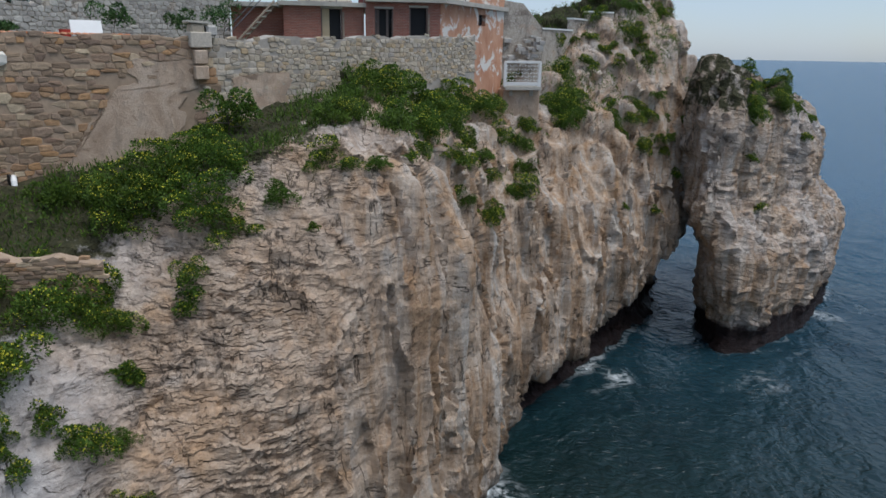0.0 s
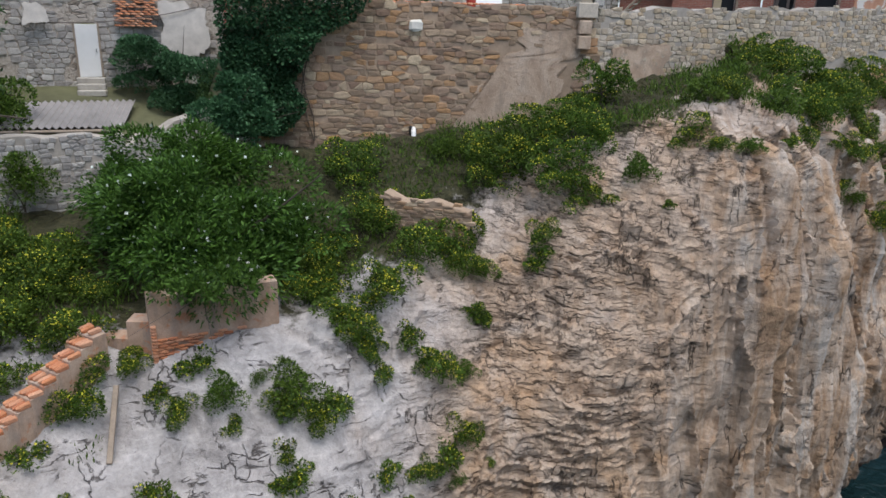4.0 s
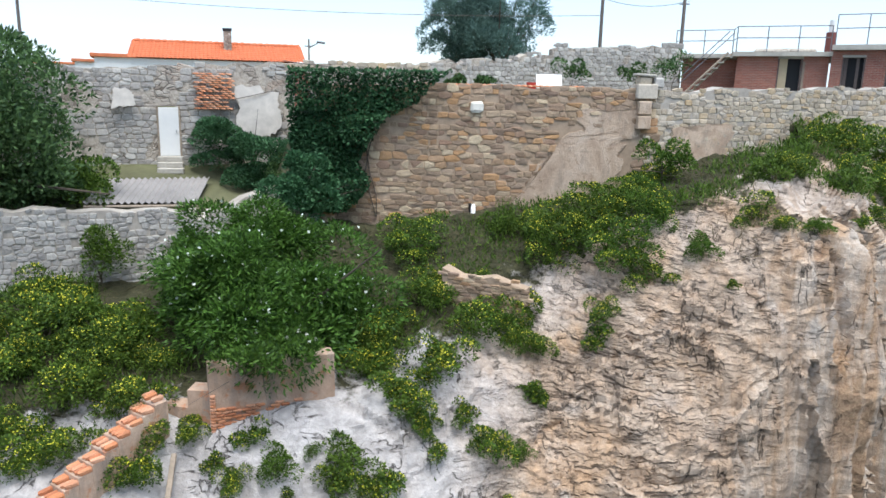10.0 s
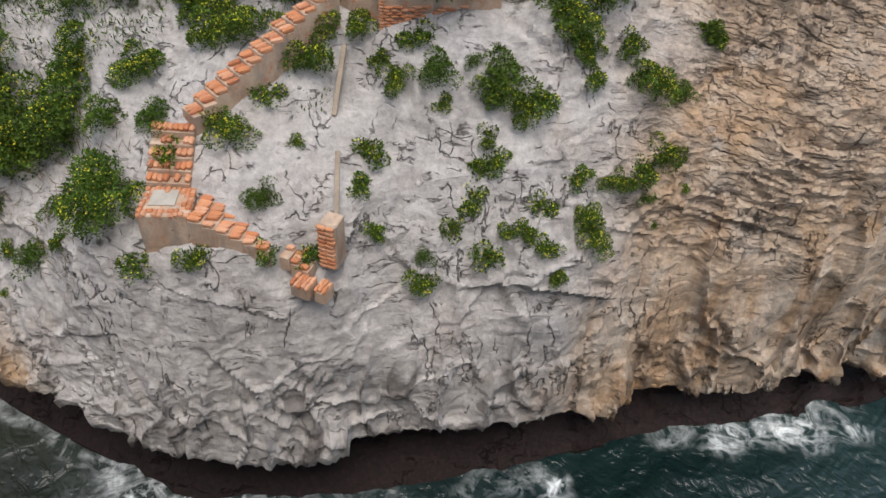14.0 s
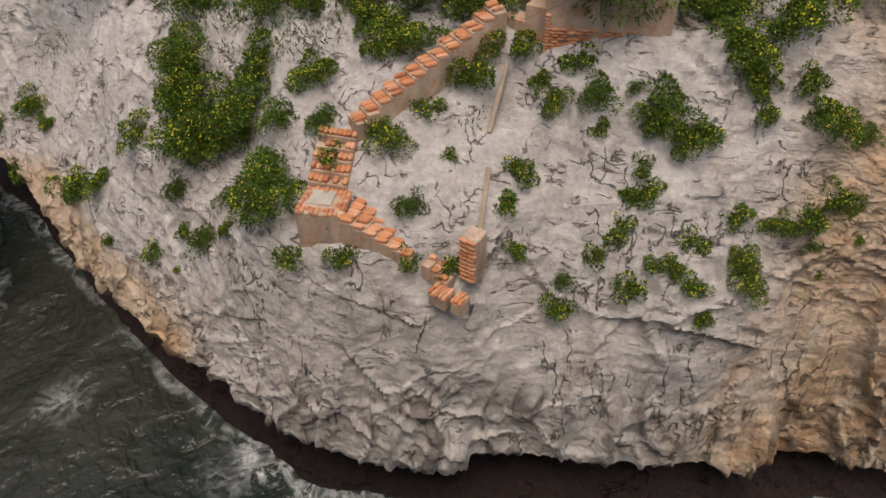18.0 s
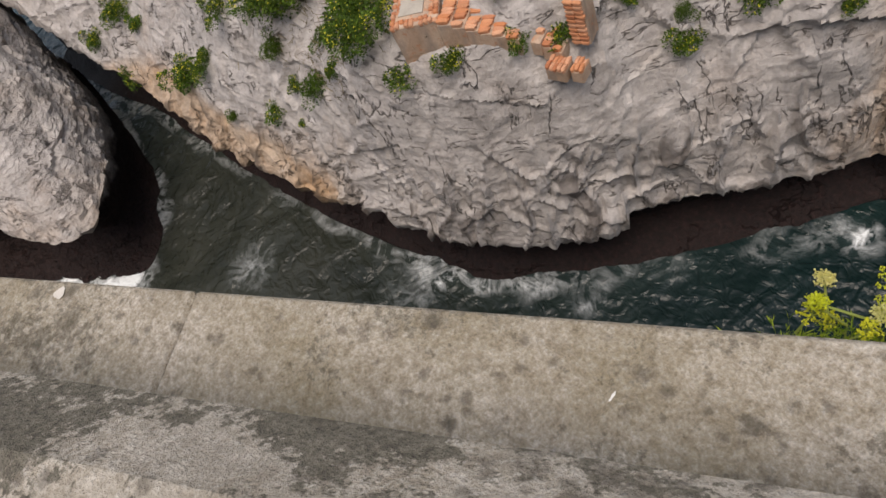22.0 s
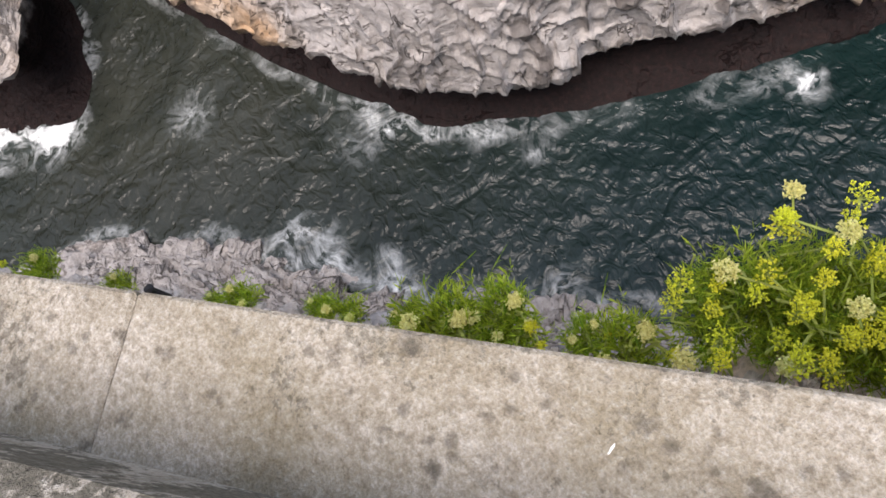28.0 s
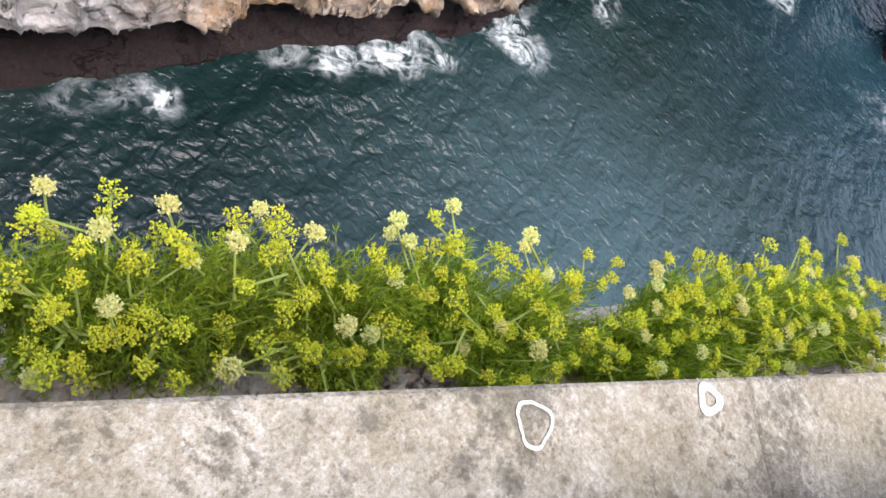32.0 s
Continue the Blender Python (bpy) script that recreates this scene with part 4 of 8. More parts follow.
def ground_mesh():
    xs = np.r_[np.linspace(-900, -62, 14), np.arange(-60, 4, 1.0), np.linspace(4, 6, 2)]
    ys = np.r_[np.arange(4, 62, 1.0), np.linspace(63, 900, 14)]
    X, Y = np.meshgrid(xs, ys, indexing="ij")
    a, r = np.degrees(np.arctan2(X, Y)), np.hypot(X, Y)
    z = np.full(X.shape, 19.75)
    garden = (a < -43.5) & (r < 31.5)
    z = np.where(garden, 15.9 + np.clip((r - 25.5) / 6, 0, 1) * 1.4, z)
    inland = np.interp(a, [-95, -80, -76, -66, -56, -50.5, -43.5, -43, -30, -17, -8, 0, 3, 8, 30], [24.5, 25.5, 25.3, 25.0, 24.8, 24.8, 25.6, 26.3, 26.0, 26.9, 30.8, 37.2, 42.0, 50, 70])
    keep = r > inland
    p = np.stack([X, Y, z + 0.06 * vnoise(np.stack([X, Y, z], -1).reshape(-1, 3) * 0.7).reshape(X.shape)], -1)
    n, m = X.shape
    idx = np.arange(n * m).reshape(n, m)
    ok = keep[:-1, :-1] & keep[1:, :-1] & keep[1:, 1:] & keep[:-1, 1:] & (Y[:-1, :-1] > 5 + 0 * X[:-1, :-1])
    q = np.stack([idx[:-1, :-1], idx[1:, :-1], idx[1:, 1:], idx[:-1, 1:]], -1)[ok]
    return mesh_of("ground", p.reshape(-1, 3), q, True)


tagged(part("ground", ground_mesh(), SOIL), "rough grass and bare earth behind the walls", "ground", kind="structure")

# ---- stone walls ----


def stone_mat(name, cols, grain=14.0):
    def build(nt, bs):
        oi = nt.nodes.new("ShaderNodeObjectInfo")
        g = nt.nodes.new("ShaderNodeNewGeometry")
        r = math_node(nt, "FRACT", math_node(nt, "ADD", oi.outputs["Random"], g.outputs["Random Per Island"]))
        c = ramp(nt, r, [(i / (len(cols) - 1), col) for i, col in enumerate(cols)])
        v = place(nt)
        fine = tex(nt, v, grain, 8, 0.7)
        mid = tex(nt, v, 2.2, 4, 0.6)
        c = mixc(nt, 0.6, c, ramp(nt, fine, [(0.25, 0.55), (0.75, 1.25)]), "MULTIPLY")
        c = mixc(nt, 0.5, c, ramp(nt, mid, [(0.3, 0.7), (0.7, 1.15)]), "MULTIPLY")
        set_base(nt, bs, c, 0.9, 0.0, 0.25)
        bump(nt, bs, fine, 0.6, 0.03)
    return mat(name, build)


STONE_BROWN = stone_mat("brown_rubble", [(0.26, 0.18, 0.12), (0.34, 0.245, 0.165), (0.43, 0.31, 0.20), (0.26, 0.18, 0.13), (0.50, 0.29, 0.14), (0.37, 0.265, 0.18), (0.58, 0.46, 0.31), (0.30, 0.19, 0.13), (0.39, 0.29, 0.205), (0.31, 0.225, 0.16)])
STONE_TAN = stone_mat("tan_rubble", [(0.42, 0.36, 0.28), (0.52, 0.44, 0.33), (0.35, 0.29, 0.22), (0.57, 0.50, 0.41), (0.48, 0.36, 0.22), (0.44, 0.39, 0.33)])
STONE_GREY = stone_mat("grey_rubble", [(0.37, 0.345, 0.315), (0.47, 0.44, 0.40), (0.31, 0.285, 0.26), (0.53, 0.50, 0.455), (0.40, 0.37, 0.33)])
MORTAR = simple("lime_mortar", (0.36, 0.265, 0.185), 0.95, var=0.35, scale=5, rel=0.5)
MORTAR_GREY = simple("grey_mortar", (0.37, 0.33, 0.28), 0.95, var=0.35, scale=5, rel=0.5)
def old_plaster_build(nt, bs):
    v = place(nt)
    wide, grain = tex(nt, v, 1.1, 6, 0.65, 0.5), tex(nt, v, 16, 8, 0.7)
    c = ramp(nt, wide, [(0.28, (0.36, 0.255, 0.18)), (0.5, (0.50, 0.375, 0.275)), (0.7, (0.58, 0.46, 0.36))])
    c = mixc(nt, ramp(nt, tex(nt, place(nt, (1, 1, 0.3)), 2.6, 6, 0.7), [(0.52, 0.0), (0.66, 0.6)]), c, (0.29, 0.235, 0.185))
    c = mixc(nt, ramp(nt, tex(nt, v, 2.2, 7, 0.7, 0.4), [(0.6, 0.0), (0.64, 0.8)]), c, (0.31, 0.22, 0.15))
    c = mixc(nt, 0.45, c, ramp(nt, grain, [(0.3, 0.65), (0.7, 1.2)]), "MULTIPLY")
    set_base(nt, bs, c, 0.95, 0.0, 0.2)
    bump(nt, bs, math_node(nt, "ADD", grain, math_node(nt, "MULTIPLY", wide, 2.5)), 0.7, 0.04)


PLASTER = mat("ochre_plaster", old_plaster_build)
BRICK_RAW = stone_mat("orange_brick", [(0.56, 0.22, 0.10), (0.64, 0.30, 0.16), (0.47, 0.18, 0.09), (0.68, 0.37, 0.23), (0.52, 0.24, 0.13)], 30)
CONCRETE = simple("old_concrete", (0.40, 0.37, 0.32), 0.9, var=0.25, scale=7, rel=0.3)

_rng = random.Random(7)


def stone_data(kind, seed):
    """One rough block, about 1 x 1 x 1, that is squeezed to size."""
    r = random.Random(seed)
    bm = bmesh.new()
    bmesh.ops.create_cube(bm, size=1.0)
    bmesh.ops.bevel(bm, geom=bm.edges[:], offset=0.2, segments=1, affect="EDGES", profile=0.6)
    for v in bm.verts:
        v.co += Vector((r.uniform(-1, 1), r.uniform(-1, 1), r.uniform(-1, 1))) * 0.10
    me = bpy.data.meshes.new(kind)
    bm.to_mesh(me)
    bm.free()
    return me


def stone_wall(name, a, b, z0a, z0b, z1a, z1b, thick, stone, mortar, label, course=(0.2, 0.36), length=(0.25, 0.75), picks=(0.0, 1.0), limit=280, gap=0.014, ragged=0.1, skip=None, proud=0.034, seed=1, group=""):
    """A rubble wall from a to b with its face on the right-hand side; the nearest stones are parts, the rest is joined."""
    r = random.Random(seed)
    a, b = Vector((a[0], a[1], 0)), Vector((b[0], b[1], 0))
    d = b - a
    L = d.length
    d.normalize()
    out = Vector((d.y, -d.x, 0))
    lerp = lambda s, p, q: p + (q - p) * s / L
    # core
    n = max(2, int(L / 0.5))
    top = [lerp(i * L / n, z1a, z1b) + r.uniform(-ragged, ragged) - 0.05 for i in range(n + 1)]
    bm = bmesh.new()
    rows = []
    for i in range(n + 1):
        p = a + d * (i * L / n)
        z0 = lerp(i * L / n, z0a, z0b) - 0.8
        rows.append([bm.verts.new(p + o + Vector((0, 0, z))) for o, z in ((Vector(), z0), (Vector(), top[i]), (-out * thick, top[i] + r.uniform(-.04, .04)), (-out * thick, z0))])
    for p, q in zip(rows, rows[1:]):
        for k in range(4):
            bm.faces.new((p[k], q[k], q[(k + 1) % 4], p[(k + 1) % 4]))
    bm.faces.new(rows[0])
    bm.faces.new(rows[-1][::-1])
    bmesh.ops.recalc_face_normals(bm, faces=bm.faces[:])
    wall = tagged(part(name, bm, mortar), label, "wall", group, "structure")
    # stones: loose courses of centres, each stone filling the room between its neighbours
    zmin, zmax = min(z0a, z0b), max(z1a, z1b)
    seeds, start = [], 0.0
    while start < L:
        span = r.uniform(0.9, 2.2)
        z = zmin - r.uniform(0, course[1])
        while z < zmax:
            h = r.uniform(*course)
            s = start + r.uniform(-0.2, 0.1)
            while s < start + span:
                w = r.uniform(*length) * (0.6 + 1.4 * h)
                if h > 0.2 and r.random() < 0.22:
                    seeds += [(s + w / 2, z + h * 0.25, w, h * 0.5), (s + w / 2 + r.uniform(-.05, .05), z + h * 0.75, w, h * 0.5)]
                else:
                    seeds.append((s + w / 2 + r.uniform(-.04, .04), z + h * (0.5 + r.uniform(-0.09, 0.09)), w, h))
                s += w
            z += h
        start += span
    seeds = [q for q in seeds if 0 < q[0] < L]
    squeeze = (course[0] + course[1]) / (length[0] + length[1]) * 0.85
    pts = np.array([(c * squeeze, z) for c, z, _, _ in seeds])
    stones = []
    for k, (c, zc, w, h) in enumerate(seeds):
        if not (lerp(c, z0a, z0b) - 0.2 < zc and zc + h * 0.3 < lerp(c, z1a, z1b) + r.uniform(-ragged, ragged)) or r.random() < 0.05 or (skip and skip(c, zc)):
            continue
        cell = [(-0.62 * w * squeeze, -0.62 * h), (0.62 * w * squeeze, -0.62 * h), (0.62 * w * squeeze, 0.62 * h), (-0.62 * w * squeeze, 0.62 * h)]
        away = pts - pts[k]
        for j in np.argsort((away ** 2).sum(1))[1:13]:
            nx, nz = away[j]
            lim = (nx * nx + nz * nz) / 2
            cut = []
            for (x0, y0), (x1, y1) in zip(cell, cell[1:] + cell[:1]):
                d0, d1 = x0 * nx + y0 * nz - lim, x1 * nx + y1 * nz - lim
                if d0 <= 0:
                    cut.append((x0, y0))
                if d0 * d1 < 0:
                    t = d0 / (d0 - d1)
                    cut.append((x0 + (x1 - x0) * t, y0 + (y1 - y0) * t))
            cell = cut
            if len(cell) < 3:
                break
        if len(cell) < 3:
            continue
        ring = np.array([(x / squeeze, y) for x, y in cell])
        mid = ring.mean(0)
        size = np.abs(ring - mid).max(0)
        if min(size) < 0.03:
            continue
        keep = 1 - gap * 0.5 / np.maximum(size, 0.05)
        ring = mid + (ring - mid) * np.clip(keep, 0.5, 1)
        # cut the corners so that stones are rounded
        ring = np.array([q for p0, p1 in zip(ring, np.roll(ring, -1, 0)) for q in (p0 * 0.9 + p1 * 0.1, p0 * 0.1 + p1 * 0.9)])
        n_r = len(ring)
        lift, ax, az = r.uniform(0.2, 1.0) * proud, r.uniform(-.12, .12), r.uniform(-.12, .12)
        vs = []
        for scale, dep in ((1.0, -0.08), (0.99, lift * 0.5), (0.92, lift + 0.006), (0.5, lift + 0.012)):
            for q in ring:
                o = mid + (q - mid) * scale
                e = dep + (ax * (o[0] - mid[0]) + az * (o[1] - mid[1])) * (dep > 0) + r.uniform(-.006, .006)
                p = d * o[0] + out * e
                vs.append((p.x, p.y, o[1]))
        fs = [(i * n_r + j, i * n_r + (j + 1) % n_r, (i + 1) * n_r + (j + 1) % n_r, (i + 1) * n_r + j) for i in range(3) for j in range(n_r)]
        fs.append(tuple(range(3 * n_r, 4 * n_r)))
        stones.append((a + d * c, zc, vs, fs))
    r.shuffle(stones)
    near, far = [], []
    for st in stones:
        c = (st[0] - a).dot(d)
        (near if picks[0] * L <= c <= picks[1] * L and len(near) < limit else far).append(st)
    for p, zc, vs, fs in near:
        me = mesh_of("stone", vs, fs)
        me.materials.append(stone)
        ob = new("stone", me)
        ob.location = (p.x, p.y, zc)
        ob.parent = wall
    if far:
        vs, fs = [], []
        for p, zc, v, f in far:
            k = len(vs)
            vs.extend((x + p.x, y + p.y, z + zc) for x, y, z in v)
            fs.extend(tuple(i + k for i in q) for q in f)
        tagged(part("rubble", mesh_of("rubble", vs, fs), stone, wall), kind="stuff")
    return wall


A_MAIN, B_MAIN = (-17.6, 19.2), (-7.75, 25.35)
A_RIGHT, B_RIGHT = (-7.75, 25.35), (2.0, 38.2)


def plaster_hole(c, z):
    """Where the main wall still carries its plaster."""
    return 7.6 < c < 11.2 and 16.2 < z < 19.0 and c > 7.3 + (z - 16.2) * 0.55


stone_wall("wall_main", A_MAIN, B_MAIN, 15.4, 16.8, 20.25, 20.35, 0.7, STONE_BROWN, MORTAR, "tall brown rubble retaining wall with patches of plaster", course=(0.13, 0.34), length=(0.18, 0.7), skip=plaster_hole, seed=3, picks=(0.1, 1))
stone_wall("wall_right", A_RIGHT, B_RIGHT, 17.2, 19.2, 20.3, 20.75, 0.6, STONE_TAN, MORTAR_GREY, "pale rubble terrace wall below the brick building", course=(0.14, 0.26), length=(0.2, 0.5), seed=4)
stone_wall("wall_garden", (-27.0, -1.5), (-24.3, 6.2), 13.6, 13.6, 16.5, 16.6, 0.6, STONE_GREY, MORTAR_GREY, "grey dry rubble garden wall", course=(0.12, 0.26), length=(0.16, 0.42), seed=5, limit=40)
stone_wall("wall_garden_middle", (-24.3, 6.2), (-19.2, 15.2), 13.6, 14.0, 16.7, 16.1, 0.6, STONE_GREY, MORTAR_GREY, "grey dry rubble garden wall above the slope", course=(0.12, 0.26), length=(0.16, 0.42), seed=6, limit=430)
stone_wall("wall_corner", (-19.2, 15.2), (-17.6, 19.2), 13.5, 15.0, 15.8, 17.5, 0.6, STONE_GREY, MORTAR_GREY, "grey rubble corner wall behind the large bush", course=(0.14, 0.28), length=(0.2, 0.5), seed=8, limit=60)


# ---- viewpoint ----
ALONG, OUT = Vector((0.765, 0.644, 0)), Vector((-0.644, 0.765, 0))


def along(s, n, z):
    return ALONG * s + OUT * n + Vector((0, 0, z))


YAW = math.atan2(ALONG.y, ALONG.x)


def slab(name, s0, s1, n0, n1, z0, z1, material, label, bevel=0.003):
    bm = bmesh.new()
    box(bm, (s1 - s0, n1 - n0, z1 - z0), bevel=bevel)
    ob = part(name, bm, material)
    ob.location = along((s0 + s1) / 2, (n0 + n1) / 2, (z0 + z1) / 2)
    ob.rotation_euler = (0, 0, YAW)
    return tagged(ob, label, "parapet", kind="structure")


def coping_build(old):
    """Weathered concrete; old is how far dark lichen has spread over it."""
    def build(nt, bs):
        v = place(nt)
        fine = tex(nt, v, 420, 3, 0.7)
        grit = tex(nt, v, 170, 5, 0.8)
        blot = tex(nt, v, 24, 6, 0.7, 0.3)
        wide = tex(nt, v, 7.0, 5, 0.65)
        c = ramp(nt, grit, [(0.3, (0.27, 0.23, 0.175)), (0.45, (0.47, 0.415, 0.335)), (0.58, (0.62, 0.57, 0.49)), (0.7, (0.82, 0.79, 0.73))])
        c = mixc(nt, ramp(nt, wide, [(0.38, 0.0), (0.62, 0.85)]), c, mixc(nt, 0.6, c, (0.24, 0.195, 0.10) if old < 0.1 else (0.50, 0.46, 0.40)))
        c = mixc(nt, ramp(nt, blot, [(0.48, 0.0), (0.66, 0.6)]), c, mixc(nt, 0.65, c, (0.18, 0.145, 0.09)))
        torn = tex(nt, v, 130, 4, 0.7)
        # crusts of dark lichen, ragged, with pale gaps
        crust = math_node(nt, "ADD", tex(nt, place(nt, (1.0, 1.0, 1.4)), 7, 8, 0.75, 0.2), math_node(nt, "MULTIPLY", math_node(nt, "SUBTRACT", torn, 0.5), 0.34))
        c = mixc(nt, ramp(nt, crust, [(0.635 - old, 0.0), (0.665 - old, 0.6 if old < 0.1 else 0.9)]), c, ramp(nt, grit, [(0.35, (0.075, 0.07, 0.055)), (0.65, (0.24, 0.22, 0.17))]))
        # dark round lichen spots of several sizes, with soft torn rims
        for scale, size, lo, hi, depth in ((30, 0.33, 0.5, 0.56, 0.7), (62, 0.36, 0.5, 0.58, 0.6), (16, 0.3, 0.56, 0.62, 0.55)):
            spot = math_node(nt, "ADD", voro(nt, v, scale).outputs["Distance"], math_node(nt, "MULTIPLY", math_node(nt, "SUBTRACT", torn, 0.5), 0.8))
            few = ramp(nt, tex(nt, place(nt, (1, 1, 1.3)), scale * 0.45, 2, 0.5), [(lo, 0.0), (hi, 1.0)])
            c = mixc(nt, math_node(nt, "MULTIPLY", math_node(nt, "MULTIPLY", ramp(nt, spot, [(size * 0.45, 1.0), (size, 0.0)]), few), depth), c, (0.13, 0.115, 0.09))
        c = mixc(nt, 0.55, c, ramp(nt, fine, [(0.3, 0.55), (0.7, 1.3)]), "MULTIPLY")
        set_base(nt, bs, c, 0.9, 0.0, 0.2)
        bump(nt, bs, math_node(nt, "ADD", fine, math_node(nt, "MULTIPLY", grit, 1.2)), 0.9, 0.004)
    return build


COPING = mat("lichened_concrete", coping_build(0.065))
COPING_OLD = mat("blackened_concrete", coping_build(0.17))
slab("ledge_west", -5.98, -0.5256, 0.02, 0.1752, 18.4, 19.555, COPING, "lichen-spotted concrete ledge of the parapet")
slab("ledge_middle", -0.525, 0.516, 0.02, 0.1752, 18.4, 19.555, COPING, "lichen-spotted concrete ledge of the parapet")
slab("ledge_east", 0.5166, 5.98, 0.02, 0.1752, 18.4, 19.555, COPING, "lichen-spotted concrete ledge of the parapet")
slab("parapet_top", -6.0, 6.0, -0.45, 0.058, 18.4, 19.72, COPING_OLD, "blotched concrete top of the parapet wall", 0.05)

# ---- plants ----


def blades(name, base, way, side, length, width):
    """A mesh of flat pointed leaves: places, ways, sideways, lengths and widths."""
    n = len(base)
    length, width = np.asarray(length).reshape(-1, 1) * np.ones((n, 1)), np.asarray(width).reshape(-1, 1) * np.ones((n, 1))
    mid = base + way * length * 0.45
    v = np.stack([base, mid - side * width / 2, base + way * length, mid + side * width / 2], 1).reshape(-1, 3)
    me = bpy.data.meshes.new(name)
    me.vertices.add(4 * n)
    me.vertices.foreach_set("co", v.ravel().astype(np.float32))
    me.loops.add(4 * n)
    me.polygons.add(n)
    me.loops.foreach_set("vertex_index", np.arange(4 * n, dtype=np.int32))
    me.polygons.foreach_set("loop_start", np.arange(0, 4 * n, 4, dtype=np.int32))
    me.polygons.foreach_set("loop_total", np.full(n, 4, dtype=np.int32))
    me.update()
    return me


def unit(a):
    return a / (np.linalg.norm(a, axis=1, keepdims=True) + 1e-9)


def cloud(rng, n, radii, lumps=8, lump=0.42, tight=1.0):
    """Points and outward ways in the outer part of a crown made of several lumps."""
    c = np.clip(rng.normal(size=(lumps, 3)), -1.4, 1.4) * (0.42, 0.42, 0.27)
    if lumps > 10:
        c = unit(rng.normal(size=(lumps, 3))) * rng.uniform(0.35, 0.78, lumps)[:, None]
        lump = lump * 0.62
    c[0] = 0
    r = rng.uniform(lump * 0.75, lump * 1.2, lumps)
    k = rng.integers(0, lumps, n)
    w = unit(rng.normal(size=(n, 3)))
    w[:, 2] = np.where(w[:, 2] < -0.35, -w[:, 2], w[:, 2])
    p = c[k] + w * (r[k] * rng.uniform(0.55, 1.0, n) ** 0.5)[:, None]
    p = p + 0.1 * np.stack([vnoise(p * 3, 1), vnoise(p * 3, 2), vnoise(p * 3, 3)], 1)
    return p * radii, unit(w / np.asarray(radii))


def leafy(name, rng, p, w, length, width, droop=0.0, spread=0.8):
    way = unit(w + spread * rng.normal(size=p.shape) + (0, 0, 0.25 - droop))
    side = unit(np.cross(way, rng.normal(size=p.shape)))
    s = rng.uniform(0.7, 1.3, len(p))
    return blades(name, p, way, side, length * s, width * s)


def dots(name, rng, p, size):
    """Small flower heads: crossed little rhombs."""
    a = unit(rng.normal(size=p.shape) + (0, 0, 0.7))
    s = unit(np.cross(a, rng.normal(size=p.shape)))
    u = np.cross(a, s)
    z = size * rng.uniform(0.7, 1.3, len(p))
    return blades(name, np.concatenate([p - s * z[:, None] / 2, p - u * z[:, None] / 2]), np.concatenate([s, u]), np.concatenate([u, a]), np.r_[z, z], np.r_[z, z])


def stems_bm(rng, n, radius, height, thick):
    bm = bmesh.new()
    for _ in range(n):
        a = rng.uniform(0, 2 * math.pi)
        tip = Vector((math.cos(a) * radius * rng.uniform(.3, .9), math.sin(a) * radius * rng.uniform(.3, .9), height * rng.uniform(0.4, .9)))
        rod(bm, (0, 0, -0.12), tip * 0.5 + Vector((0, 0, height * 0.1)), thick, thick * 0.7, 5)
        rod(bm, tip * 0.5 + Vector((0, 0, height * 0.1)), tip, thick * 0.7, thick * 0.3, 5)
    return bm


def make_shrub(seed, n, radius, leaf, flowers, green=None, fcol=None):
    rng = np.random.default_rng(seed)
    ob = thing("shrub", (0, 0, 0), "dense green shrub dotted with small yellow flowers", "shrub", "shrubs on the cliff")
    p, w = cloud(rng, n, (radius, radius, radius * 0.78))
    p[:, 2] += radius * 0.25
    part("foliage", leafy("foliage", rng, p, w, leaf, leaf * 0.5), green or LEAF, ob)
    if flowers:
        q, w = cloud(np.random.default_rng(seed), flowers * 3, (radius * 1.04, radius * 1.04, radius * 0.84))
        q[:, 2] += radius * 0.25
        q = q[np.argsort(-(w[:, 2] + 0.5 * rng.random(len(w))))][:flowers]
        tagged(part("blossom", dots("blossom", rng, q, 0.038), fcol or YELLOW, ob), "small yellow flower heads", kind="stuff")
    part("stem", stems_bm(rng, 5, radius * 0.8, radius * 0.9, 0.012), BARK, ob)
    return ob


SMALL = [make_shrub(100 + k, 950, 0.34, 0.06, 50) for k in range(4)]
MEDIUM = [make_shrub(200 + k, 3000, 0.7, 0.066, 210) for k in range(4)]
LARGE = [make_shrub(300 + k, 6000, 1.15, 0.075, 330) for k in range(3)]
PLAIN = [make_shrub(400 + k, 2000, 0.6, 0.07, 0) for k in range(2)]
for ob in PLAIN:
    tagged(ob, "plain dark green shrub rooted in the rock", "shrub", "green shrubs")

from mathutils.bvhtree import BVHTree


def tree_of(me):
    return BVHTree.FromPolygons([v.co for v in me.vertices], [tuple(f.vertices) for f in me.polygons])


BVH_MAIN, BVH_STACK = tree_of(me_main), tree_of(me_stack)
_used = set()
# bare places: round the drain pipe and before the masonry stub
CLEAR = ((polar(-30.2, 25.3, 15.9), 0.9), (Vector((-10.4, 17.1, 14.3)), 0.6), (Vector((-9.3, 17.3, 14.2)), 0.6))


